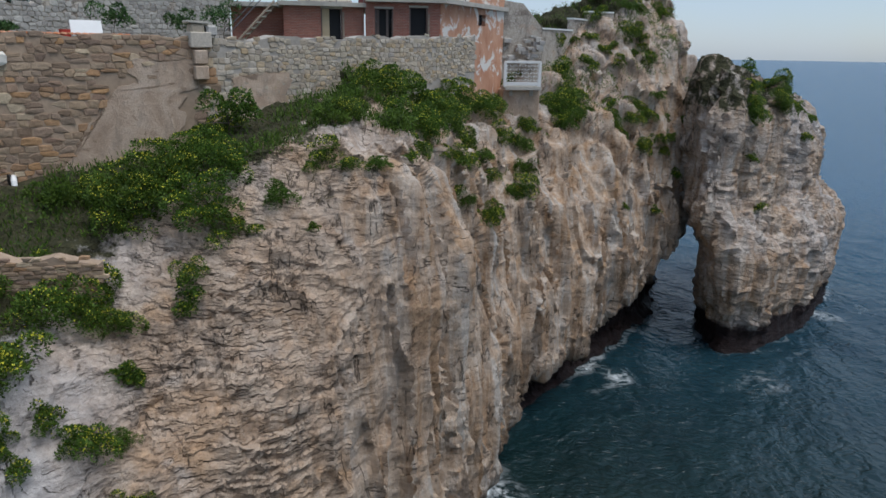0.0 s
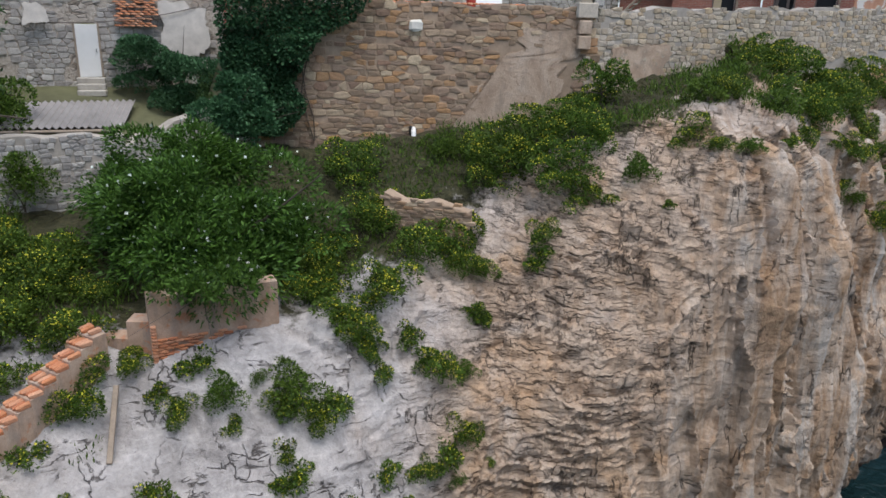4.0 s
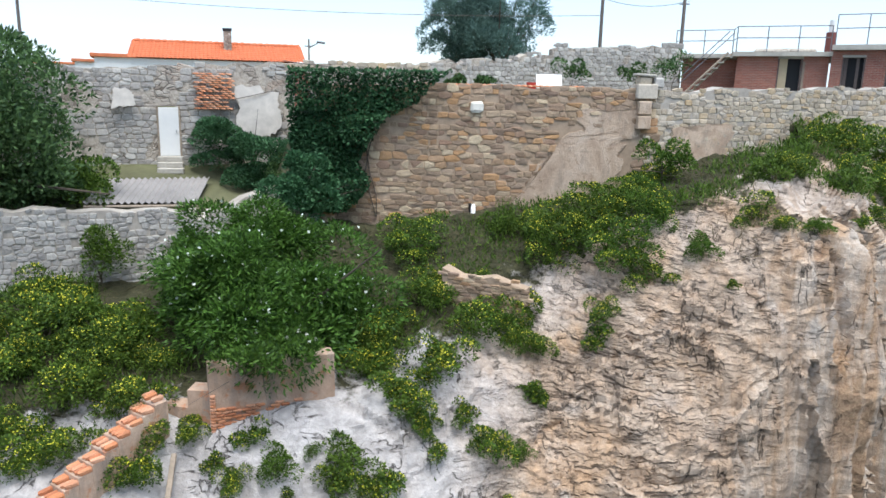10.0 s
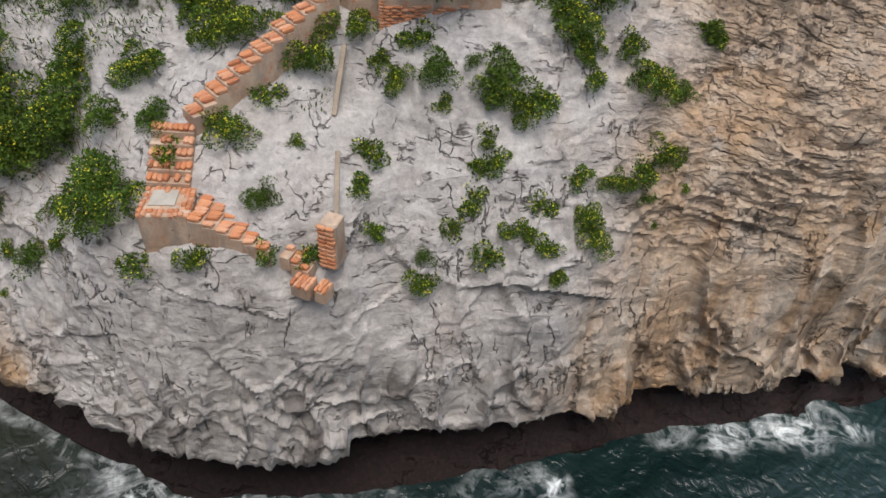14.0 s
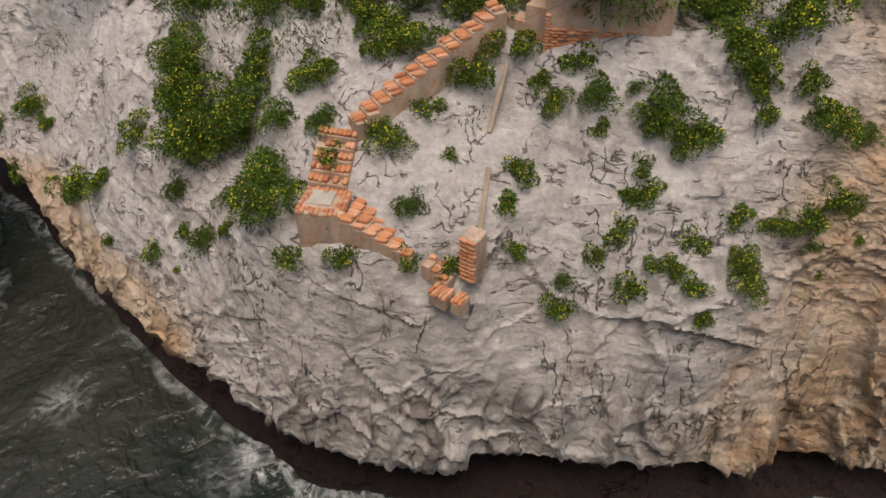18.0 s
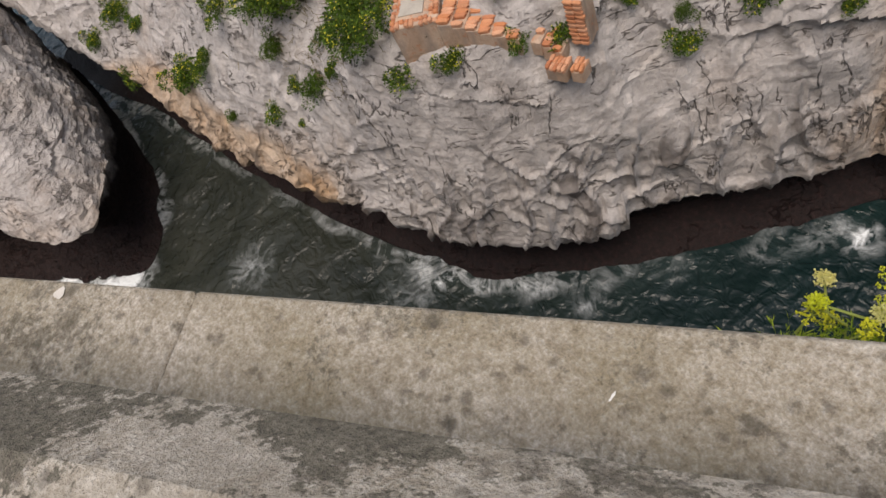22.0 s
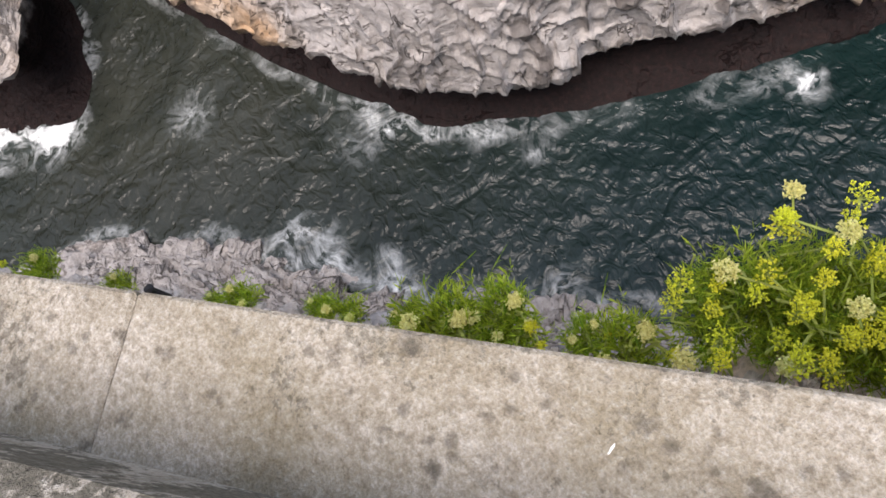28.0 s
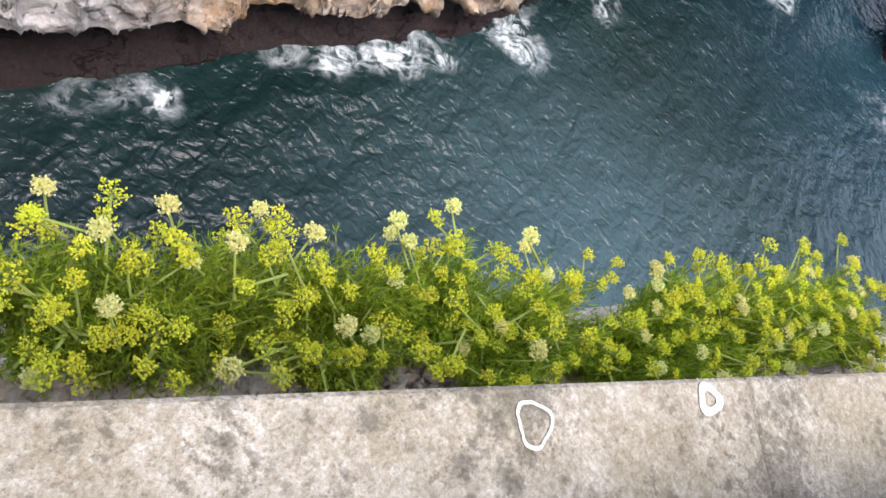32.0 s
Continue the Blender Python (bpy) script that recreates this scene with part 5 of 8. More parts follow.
def put_shrub(x, y, z, r, full=False):
    bvh = BVH_STACK if math.degrees(math.atan2(x, y)) > 20.5 and y < 62 else BVH_MAIN
    spot, nor, _, gap = bvh.find_nearest((x, y, z))
    if gap > (3.0 if bvh is BVH_STACK else 1.2) or any((spot - c).length < d for c, d in CLEAR):
        return
    kind, base = (SMALL, 0.36) if r < 0.5 else (MEDIUM, 0.72) if r < 0.95 else (LARGE, 1.15)
    plain = _rng.random() < 0.16 and r < 0.95
    proto = _rng.choice(PLAIN if plain else kind)
    if plain:
        base = 0.62
    s = r / base * (_rng.uniform(1.0, 1.2) if full else _rng.uniform(0.95, 1.2))
    nor = Vector(nor) if nor.dot(Vector((-spot.x, -spot.y, 20 - spot.z))) > 0 else -Vector(nor)
    up = (nor * 0.55 + Vector((0, 0, 0.75))).normalized()
    q = up.to_track_quat("Z", "Y") @ Euler((0, 0, _rng.uniform(0, 6.28))).to_quaternion()
    m = Matrix.LocRotScale(spot - up * 0.05, q, (s, s, s * _rng.uniform(0.75, 1.05)))
    if proto not in _used:
        _used.add(proto)
        proto.matrix_world = m
    else:
        ob = copy_thing(proto, m)
        ob.matrix_basis = m


# plants by area: place and radius
STACK_PLANTS = (
    (18.01, 52.31, 11.52, 0.66),
    (20.59, 50.46, 15.04, 1.07),
    (20.82, 49.48, 16.29, 1.26),
    (21.54, 49.59, 17.04, 0.85),
    (21.77, 48.19, 16.41, 1.04),
    (22.44, 47.04, 13.21, 0.49),
    (22.88, 59.41, 10.4, 0.5),
    (23.57, 61.07, 13.97, 1.29),
    (23.62, 47.79, 10.03, 0.64),
    (24.93, 50.08, 16.69, 1.32),
    (27.88, 59.48, 17.39, 1.54),
    (27.95, 53.68, 16.87, 0.71),
)
HEADLAND_PLANTS = (
    (1.14, 30.5, 13.97, 0.73),
    (1.66, 35.34, 15.64, 0.84),
    (1.76, 37.89, 18.5, 1.49),
    (2.44, 35.41, 13.91, 0.85),
    (2.78, 33.08, 12.64, 0.67),
    (2.8, 42.98, 17.17, 1.35),
    (3.09, 48.4, 19.08, 1.52),
    (3.49, 36.97, 14.02, 0.88),
    (3.89, 44.68, 18.03, 1.06),
    (4.5, 37.67, 12.9, 0.91),
    (4.73, 40.44, 15.13, 0.8),
    (5.45, 42.49, 15.96, 0.67),
    (7.62, 45.46, 16.41, 1.44),
    (7.65, 43.88, 15.4, 1.05),
    (8.29, 49.54, 18.08, 1.58),
    (8.54, 47.94, 17.31, 1.14),
    (8.67, 46.02, 16.17, 1.6),
    (9.59, 47.22, 15.94, 0.94),
    (11.25, 49.34, 15.01, 1.19),
    (12.72, 50.56, 14.91, 1.02),
    (12.73, 45.56, 10.56, 0.38),
    (13.68, 56.24, 20.64, 1.13),
)
HEADLAND_PLANTS_B = (
    (14.41, 50.58, 13.76, 0.83),
    (14.79, 52.61, 15.94, 1.28),
    (15.31, 55.47, 19.04, 1.35),
    (15.65, 49.34, 9.39, 0.41),
    (15.67, 59.28, 21.98, 1.44),
    (16.4, 51.93, 14.02, 1.07),
    (18.39, 58.3, 18.6, 1.6),
)
WALL_FOOT_PLANTS = (
    (-12.98, 18.99, 15.03, 1.29),
    (-9.54, 16.97, 13.56, 1.29),
    (-8.14, 17.36, 13.41, 0.95),
    (-9.8, 15.31, 13.32, 0.91),
    (-11.66, 15.29, 13.26, 0.96),
    (-11.39, 14.2, 12.83, 0.77),
    (-10.18, 13.94, 12.58, 0.88),
    (-10.05, 21.49, 15.58, 1.14),
    (-8.66, 20.65, 15.34, 1.17),
    (-7.91, 21.45, 16.03, 1.27),
    (-6.36, 20.09, 15.91, 1.18),
    (-5.67, 19.58, 15.36, 0.82),
    (-7.6, 22.54, 16.65, 1.13),
    (-7.73, 24.49, 17.39, 0.91),
    (-6.24, 21.4, 16.58, 1.06),
    (-6.52, 17.8, 13.78, 0.47),
    (-6.43, 18.47, 14.58, 0.56),
    (-7.17, 16.13, 12.57, 0.38),
    (-4.34, 20.19, 16, 0.5),
    (-3.49, 20.13, 15.35, 0.25),
    (-3.56, 21.85, 16.82, 0.61),
    (-3.41, 24.14, 17.77, 0.77),
    (-2.57, 21.68, 16.79, 0.52),
    (-1.88, 21.97, 16.59, 0.44),
)
WALL_FOOT_PLANTS_B = (
    (-2.33, 30.67, 18.58, 1.45),
    (-1.19, 31.32, 17.99, 1.48),
    (-1.45, 25.07, 17.5, 0.79),
    (-0.94, 23.35, 16.67, 0.37),
    (-17.02, 10.38, 13.22, 1.32),
    (-18.58, 9.64, 13.57, 1.37),
    (-15.77, 8.96, 12.92, 1.22),
    (-15.12, 9.7, 12.68, 0.91),
    (-17.84, 8.49, 13.16, 0.82),
    (-18.56, 8.78, 13.66, 0.84),
    (-15.29, 8.05, 11.99, 0.75),
    (-16.2, 7.65, 12.03, 0.77),
    (-20.29, 10.33, 14.2, 0.92),
    (-18.99, 10.52, 13.74, 0.88),
    (-11.24, 17.2, 14.21, 1),
    (-9.24, 18.07, 14.01, 0.83),
    (-11.28, 21, 15.7, 0.76),
)
POINT_PLANTS = (
    (-2.12, 29.71, 18.32, 1.39),
    (-2.96, 24.76, 17.83, 0.97),
    (-0.51, 29.22, 17.29, 0.91),
    (5.33, 42.79, 15.85, 0.68),
    (4.89, 41.24, 14.73, 0.82),
    (5.13, 40.06, 13.64, 0.8),
    (4.24, 37.24, 12.9, 0.6),
    (2.77, 34.46, 14.22, 0.68),
    (2.34, 31.36, 12.97, 0.63),
    (1.29, 30.85, 13.69, 0.49),
    (1.09, 30.57, 15.32, 0.48),
    (7.9, 44.55, 16.07, 1.42),
)
FACE_PLANTS = (
    (-12.63, 10.03, 11.52, 0.36),
    (-12.25, 10.91, 11.87, 0.43),
    (-12.17, 10.17, 11.1, 0.5),
    (-11.52, 8.87, 9.95, 0.48),
    (-11.41, 11.04, 11.29, 0.5),
    (-11.39, 14.66, 12.43, 0.86),
    (-11.14, 10.83, 10.75, 0.35),
    (-10.95, 11.56, 11.63, 0.28),
    (-10.21, 8.16, 8.8, 0.34),
    (-10.06, 12.06, 11.44, 0.7),
    (-10.05, 11.58, 11.14, 0.62),
    (-9.88, 11.2, 10.22, 0.35),
    (-9.67, 10.75, 9.61, 0.35),
    (-9.66, 13.8, 12.46, 0.58),
    (-9.63, 9.02, 7.82, 0.28),
    (-9.54, 11.97, 10.91, 0.63),
    (-9.5, 10.44, 8.91, 0.42),
    (-9.49, 9.7, 8.33, 0.42),
    (-9.48, 11.12, 9.8, 0.42),
    (-10.72, 6.45, 8.5, 0.38),
    (-9.47, 8.62, 7.17, 0.4),
    (-9.26, 12.36, 11.05, 0.42),
    (-9.25, 13.85, 11.9, 0.51),
)
FACE_PLANTS_B = (
    (-8.68, 10.12, 7.74, 0.43),
    (-8.63, 13.73, 11.32, 0.36),
    (-8.58, 14.8, 12.02, 0.44),
    (-8.45, 10.59, 8.44, 0.28),
    (-8.45, 11.77, 8.88, 0.43),
    (-8.1, 10.89, 8.59, 0.35),
    (-8.04, 12.59, 9.41, 0.43),
    (-7.84, 14.8, 11.61, 0.73),
    (-7.61, 11.22, 8.12, 0.35),
    (-7.55, 12.32, 8.79, 0.5),
    (-7.4, 13.41, 9.22, 0.59),
    (-7.37, 16.68, 12.32, 0.31),
    (-7.24, 15.26, 11.23, 0.37),
    (-7.1, 11.24, 7.56, 0.36),
    (-6.96, 13.93, 9.4, 0.44),
    (-6.95, 12.48, 8.11, 0.58),
    (-6.87, 14.6, 9.66, 0.6),
    (-6.8, 14.04, 8.73, 0.23),
    (-6.31, 14.13, 8.08, 0.16),
    (-6.18, 14.83, 9.16, 0.16),
)
STAIR_SIDE_PLANTS = (
    (-24.57, 5.44, 13.21, 1.22),
    (-23.73, 6.49, 13.23, 1),
    (-19.76, 7.51, 13.68, 1.21),
    (-19.69, 9.01, 13.76, 1.06),
    (-19.72, 10.52, 14.01, 0.91),
    (-17.39, 10.56, 13.39, 1.17),
    (-17.85, 8.68, 13.31, 0.82),
    (-17.51, 11.82, 13.46, 0.87),
    (-18.63, 5.13, 12.31, 0.98),
    (-23.03, 4.56, 11.33, 0.78),
    (-18.45, 6.47, 11.85, 0.75),
    (-16.18, 5.55, 11.37, 0.75),
    (-16.88, 7.39, 12.31, 0.62),
    (-15.56, 7.41, 11.66, 0.6),
    (-18.71, 4.51, 10.49, 0.5),
    (-17.77, 3.82, 9.45, 1.31),
    (-19.47, 2.86, 8.44, 1.07),
    (-16.15, 4.29, 10.56, 0.6),
    (-21.07, 3.13, 10.13, 1.1),
    (-20.22, 2.85, 9.35, 1.08),
    (-14.7, 3.39, 9.47, 1.15),
    (-14.97, 5.18, 10.63, 0.5),
    (-14.09, 8.87, 12.56, 0.64),
    (-16, 10.73, 12.92, 0.96),
)
STAIR_SIDE_PLANTS_B = (
    (-18.16, 7.37, 13.34, 0.81),
    (-18.35, 6.02, 12.96, 0.64),
)
STAIR_PLANTS = (
    (-14.22, 5.15, 9.98, 0.35),
    (-13.84, 7.53, 10.9, 0.43),
    (-13.65, 10.19, 11.72, 0.52),
    (-13.6, 6.36, 10.59, 0.69),
    (-13.59, 8.55, 11.45, 0.71),
    (-13.16, 3.29, 8.4, 0.49),
    (-12.6, 7.42, 10.5, 0.27),
)
STAIR_PLANTS_B = (
    (-12.18, 4.25, 8.68, 0.4),
    (-11.79, 5.98, 9.93, 0.45),
    (-11.12, 5.54, 8.83, 0.33),
    (-11.06, 8.16, 9.62, 0.4),
)
WEST_PLANTS = (
    (-28.32, -2.72, 5.83, 0.62),
    (-27.44, -1.4, 6.67, 0.72),
    (-26.75, -2.3, 4.79, 0.48),
    (-26.45, -1, 6.43, 0.47),
    (-24.67, 5.15, 13.23, 1.22),
    (-23.29, -0.44, 5.12, 0.87),
    (-21.95, 0.18, 6.09, 0.61),
    (-21.95, 4.3, 11.57, 0.84),
    (-20.95, 1.3, 8.18, 0.75),
    (-20.71, 3.49, 9.62, 1.1),
    (-20.66, -0.49, 5.25, 0.3),
    (-19.38, 2.59, 8.6, 1.24),
    (-19.2, 3.76, 8.94, 1.58),
    (-18.55, 0.51, 5.8, 0.37),
    (-18.52, 1.83, 7.59, 0.52),
    (-17.9, 4.31, 10.9, 0.64),
    (-17.69, 1.35, 6.78, 0.35),
    (-17.2, 0.85, 5.99, 0.16),
    (-16.75, 1.66, 6.98, 0.58),
    (-16.55, 2.49, 8.29, 0.4),
    (-15.59, 1.99, 7.82, 0.31),
    (-15.14, 3.37, 9.14, 0.89),
)
for row in (STACK_PLANTS + HEADLAND_PLANTS + HEADLAND_PLANTS_B + FACE_PLANTS + FACE_PLANTS_B + STAIR_PLANTS + STAIR_PLANTS_B + WEST_PLANTS):
    put_shrub(*row)
for row in WALL_FOOT_PLANTS + WALL_FOOT_PLANTS_B + POINT_PLANTS + STAIR_SIDE_PLANTS + STAIR_SIDE_PLANTS_B:
    put_shrub(*row, full=True)


# the thicket on the point below the balcony, and shrubs over the stub of masonry
for x, y, z, r in ((-10.3, 18.0, 14.8, 0.55), (-9.1, 18.2, 14.7, 0.5), (-11.3, 17.6, 14.5, 0.6), (-1.0, 26.8, 17.8, 1.0), (0.0, 28.0, 17.8, 1.1), (0.4, 29.6, 17.6, 1.2), (0.9, 31.0, 17.6, 1.2), (1.2, 33.0, 17.8, 1.3), (1.6, 35.0, 18.0, 1.3), (2.2, 37.0, 18.2, 1.3), (-0.6, 25.2, 16.6, 0.6), (0.8, 28.4, 16.2, 0.6), (2.4, 38.6, 17.2, 1.2), (3.0, 40.2, 17.4, 1.2), (0.8, 34.8, 16.4, 1.0), (2.4, 34.4, 15.0, 0.8), (3.6, 38.4, 15.6, 0.9), (1.6, 31.6, 15.4, 0.6)):
    put_shrub(x, y, z, r)


def fill_headland():
    """Shrubs on the headland's seaward slope and the top of the stack."""
    rng = np.random.default_rng(19)
    for g, n, lo in ((G_MAIN, 48, 13.2), (G_STACK, 24, 13.0)):
        p = g.reshape(-1, 3)
        a = bearing(p)
        ok = (p[:, 2] > lo) & (p[:, 1] < 64) & (vnoise(p * 0.35, 95) > -0.15) & (a > 7)
        done = []
        for i in rng.choice(np.flatnonzero(ok), 400):
            if len(done) < n and all(np.linalg.norm(p[i] - q) > 1.1 for q in done):
                done.append(p[i])
                put_shrub(*p[i], rng.uniform(0.4, 0.9))


fill_headland()
for proto in SMALL + MEDIUM + LARGE + PLAIN:
    if proto not in _used:
        for o in (*proto.children_recursive, proto):
            bpy.data.objects.remove(o)


# grass and low weeds on the ledges and the slope under the walls
def slope_grass():
    rng = np.random.default_rng(5)
    g = G_MAIN
    n = normals(g)
    n = n * np.sign(n[..., 2:3] + 1e-6)
    p, q = g.reshape(-1, 3), n.reshape(-1, 3)
    a = bearing(p)
    cover = vnoise(p * 0.45, 71) + 0.6 * vnoise(p * 1.6, 72)
    low = np.interp(a, [-100, -80, -60, -45, -35, -20, -8, 5, 25], [9.8, 10.8, 12.0, 12.8, 13.0, 15.9, 17.7, 16.6, 14.0])
    ok = (p[:, 2] > low) & (q[:, 2] > 0.3) & (cover > 0.0) & (p[:, 1] < 66)
    ok |= (p[:, 2] > 7) & (q[:, 2] > 0.55) & (cover > 1.15) & (p[:, 1] < 30)
    for c, r in CLEAR:
        ok &= np.linalg.norm(p - np.array(c), axis=1) > r
    idx = rng.choice(np.flatnonzero(ok), 120000)
    base = p[idx] + 0.12 * rng.normal(size=(len(idx), 3))
    way = unit(q[idx] * 0.4 + (0, 0, 0.9) + 0.55 * rng.normal(size=base.shape))
    side = unit(np.cross(way, rng.normal(size=base.shape)))
    s = rng.uniform(0.5, 1.4, len(idx))
    return blades("grass", base, way, side, 0.17 * s, 0.035 * s)


tagged(part("grass", slope_grass(), LEAF), "tufts of grass and weeds on the ledges", "grass", kind="stuff")


def slope_dry():
    rng = np.random.default_rng(6)
    p = G_MAIN.reshape(-1, 3)
    a = bearing(p)
    c = vnoise(p * 0.5, 81)
    ok = (p[:, 2] > 15.4) & (a > -22) & (a < 20) & (c > 0.25) | (p[:, 2] > 7) & (a < -70) & (c > 0.35) & (p[:, 2] < 12)
    idx = rng.choice(np.flatnonzero(ok), 6000)
    base = p[idx] + 0.15 * rng.normal(size=(len(idx), 3))
    way = unit((0, 0, 0.9) + 0.6 * rng.normal(size=base.shape))
    side = unit(np.cross(way, rng.normal(size=base.shape)))
    s = rng.uniform(0.6, 1.5, len(idx))
    return blades("dry_grass", base, way, side, 0.3 * s, 0.018 * s)


tagged(part("dry_grass", slope_dry(), LEAF_DRY), "straw-coloured dry grass among the shrubs", "grass", kind="stuff")


def make_tree(name, label, category, foot, centre, radii, n, leaf, width, green, lumps, seed, limbs=7, trunk=0.12, droop=0.0, spread=0.8, flowers=0, fsize=0.07, fcol=None, brown=0):
    rng = np.random.default_rng(seed)
    foot, centre = Vector(foot), Vector(centre)
    ob = thing(name, foot, label, category)
    off = np.array(centre - foot)
    p, w = cloud(rng, n, radii, lumps, 0.5)
    part("crown", leafy("crown", rng, p + off, w, leaf, width, droop, spread), green, ob)
    bm = bmesh.new()
    top = centre - foot
    fork = top * 0.45
    rod(bm, (0, 0, -0.3), fork, trunk, trunk * 0.7, 8)
    part("trunk", bm, BARK, ob)
    for k in range(limbs):
        t = Vector(off + rng.normal(size=3) * np.array(radii) * 0.5)
        b = rod_bm(fork, fork.lerp(t, 0.5) + Vector(rng.normal(size=3) * 0.08), trunk * 0.5, trunk * 0.3, 6)
        rod(b, fork.lerp(t, 0.5), t, trunk * 0.3, trunk * 0.1, 6)
        part("limb", b, BARK, ob)
    if flowers:
        q, w = cloud(np.random.default_rng(seed), flowers * 4, tuple(r * 1.05 for r in radii), lumps, 0.5)
        q = q[np.argsort(-(w[:, 2] + rng.random(len(w))))][:flowers]
        tagged(part("blossom", dots("blossom", rng, q + off, fsize), fcol or WHITE_FL, ob), "small flower clusters", kind="stuff")
    if brown:
        q = rng.normal(size=(brown, 3)) * 0.35 + (1.1, -0.9, -1.6) + off
        part("dead_leaves", leafy("dead_leaves", rng, q, unit(rng.normal(size=q.shape)), leaf, width, 0.6), LEAF_DRY, ob).name = "withered_foliage"
    return ob


make_tree("flowering_bush", "very large dark green bush with white flowers over the cliff edge", "bush", polar(-46.5, 20.6, 12.2), polar(-46.3, 19.9, 14.35), (3.8, 3.4, 2.9), 64000, 0.17, 0.05, LEAF_FIG, 52, 21, 9, 0.14, 0.5, 0.5, 420, 0.085, brown=220)
make_tree("hanging_shrub", "dark green shrub hanging over the plaster wall", "shrub", (-12.9, 11.9, 13.2), (-12.45, 11.5, 13.75), (1.6, 1.6, 0.65), 7000, 0.13, 0.045, LEAF_FIG, 14, 29, 4, 0.04, 0.6, 0.5, 12, 0.12)
make_tree("garden_tree", "broad dark green tree behind the garden wall", "tree", polar(-66, 28.6, 15.8), polar(-66.0, 28.4, 18.2), (5.7, 4.6, 4.2), 52000, 0.18, 0.075, LEAF_TREE, 60, 22, 10, 0.2)
for k, (az, r, h, z) in enumerate(((-31.4, 2.9, 3.3, 23.2), (-28.6, 3.4, 3.9, 23.6))):
    make_tree("tamarisk_tree", "grey-green feathery tree behind the back wall", "tree", polar(az, 46, 19.6), polar(az, 46.0, z), (r, r, h), 30000, 0.26, 0.04, LEAF_TAM, 26, 23 + 40 * k, 10, 0.2, -0.3)
make_tree("garden_hedge", "green hedge and creeper beside the white door", "hedge", polar(-47.6, 28.4, 15.6), polar(-47.6, 28.2, 17.7), (3.0, 2.0, 1.8), 24000, 0.10, 0.06, LEAF_IVY, 12, 24, 4, 0.06)
make_tree("wall_creeper", "green creeper spilling over the corner wall", "creeper", polar(-44.6, 25.4, 15.4), polar(-44.4, 24.4, 16.8), (1.9, 1.5, 1.5), 12000, 0.11, 0.065, LEAF_IVY, 12, 27, 4, 0.05)
for k, (a, rho, z, r, h) in enumerate(((-60.5, 27.0, 16.6, 1.6, 1.2), (-62.5, 26.8, 16.5, 1.7, 1.2), (-67.0, 26.8, 16.5, 1.9, 1.3), (-71.5, 26.8, 16.5, 1.9, 1.4), (-76.0, 27.0, 16.6, 1.9, 1.5), (-80.0, 27.5, 16.7, 1.9, 1.6), (-84.5, 28.0, 16.7, 2.0, 1.6), (-44.6, 26.6, 16.6, 1.1, 1.6))):
    make_tree("garden_shrub", "unclipped green shrub in the walled garden", "shrub", polar(a, rho, z - 1.0), polar(a, rho, z), (r, r * 0.8, h), 6500, 0.12, 0.06, LEAF_TREE if k % 3 else LEAF, 9, 160 + k, 4, 0.04)
make_tree("wall_bush", "bush growing out of the tall wall", "shrub", (-6.9, 24.3, 17.3), (-6.8, 24.2, 17.9), (0.95, 0.9, 0.95), 2600, 0.10, 0.05, LEAF, 6, 25, 4, 0.04, flowers=40, fsize=0.05, fcol=YELLOW)
make_tree("garden_bush", "dark bush against the grey garden wall", "shrub", polar(-58.6, 24.0, 13.6), polar(-58.6, 23.8, 15.0), (0.75, 0.75, 1.1), 2200, 0.10, 0.05, LEAF, 6, 26, 4, 0.04)
for k, (a, rho, z, r) in enumerate(((-23.0, 33.6, 20.9, 0.75), (-18.6, 35.0, 20.9, 0.6), (-29.5, 30.5, 20.4, 0.55), (-32.0, 29.5, 20.3, 0.4), (-15.6, 36.2, 21.3, 0.9))):
    make_tree("weed_bush", "green weed bush growing behind the tall wall", "shrub", polar(a, rho, z - r - 0.4), polar(a, rho, z), (r, r, r * 1.15), 900, 0.12, 0.06, LEAF_TREE, 5, 60 + k, 3, 0.03)


def ivy():
    rng = np.random.default_rng(31)
    a, b = np.array(A_MAIN), np.array(B_MAIN)
    d = (b - a) / np.linalg.norm(b - a)
    out = np.array([d[1], -d[0]])
    n = 22000
    z = 20.75 - 4.9 * rng.random(n) ** 1.15
    edge = 3.9 - (20.4 - z) * 0.62 + 0.7 * vnoise(np.stack([z * 0.9, 0 * z, 0 * z], 1), 3)
    s = -0.9 + (np.maximum(edge, 0.5) + 0.9) * rng.random(n)
    depth = 0.14 + 0.3 * rng.random(n) + 0.28 * (vnoise(np.stack([s * 0.8, z * 0.8, 0 * z], 1), 4) > 0)
    p = np.c_[a + d * s[:, None] + out * depth[:, None], z]
    w = np.tile(np.r_[out, 0.1], (n, 1))
    me = leafy("ivy_leaves", rng, p, w, 0.12, 0.095, 0.55, 0.6)
    ob = thing("ivy", (0, 0, 0), "thick dark green ivy hanging over the wall", "ivy")
    part("ivy_leaves", me, LEAF_IVY, ob)
    for k in range(6):
        s0 = rng.uniform(-0.4, 2.5)
        pts = [Vector((*(a + d * (s0 + 0.2 * math.sin(i * 1.3 + k)) + out * 0.1), 15.6 + i * (0.8 - 0.0))) for i in range(6)]
        part("vine", tube(pts, 0.02, 5), BARK, ob)


ivy()

# ---- buildings on the terrace ----


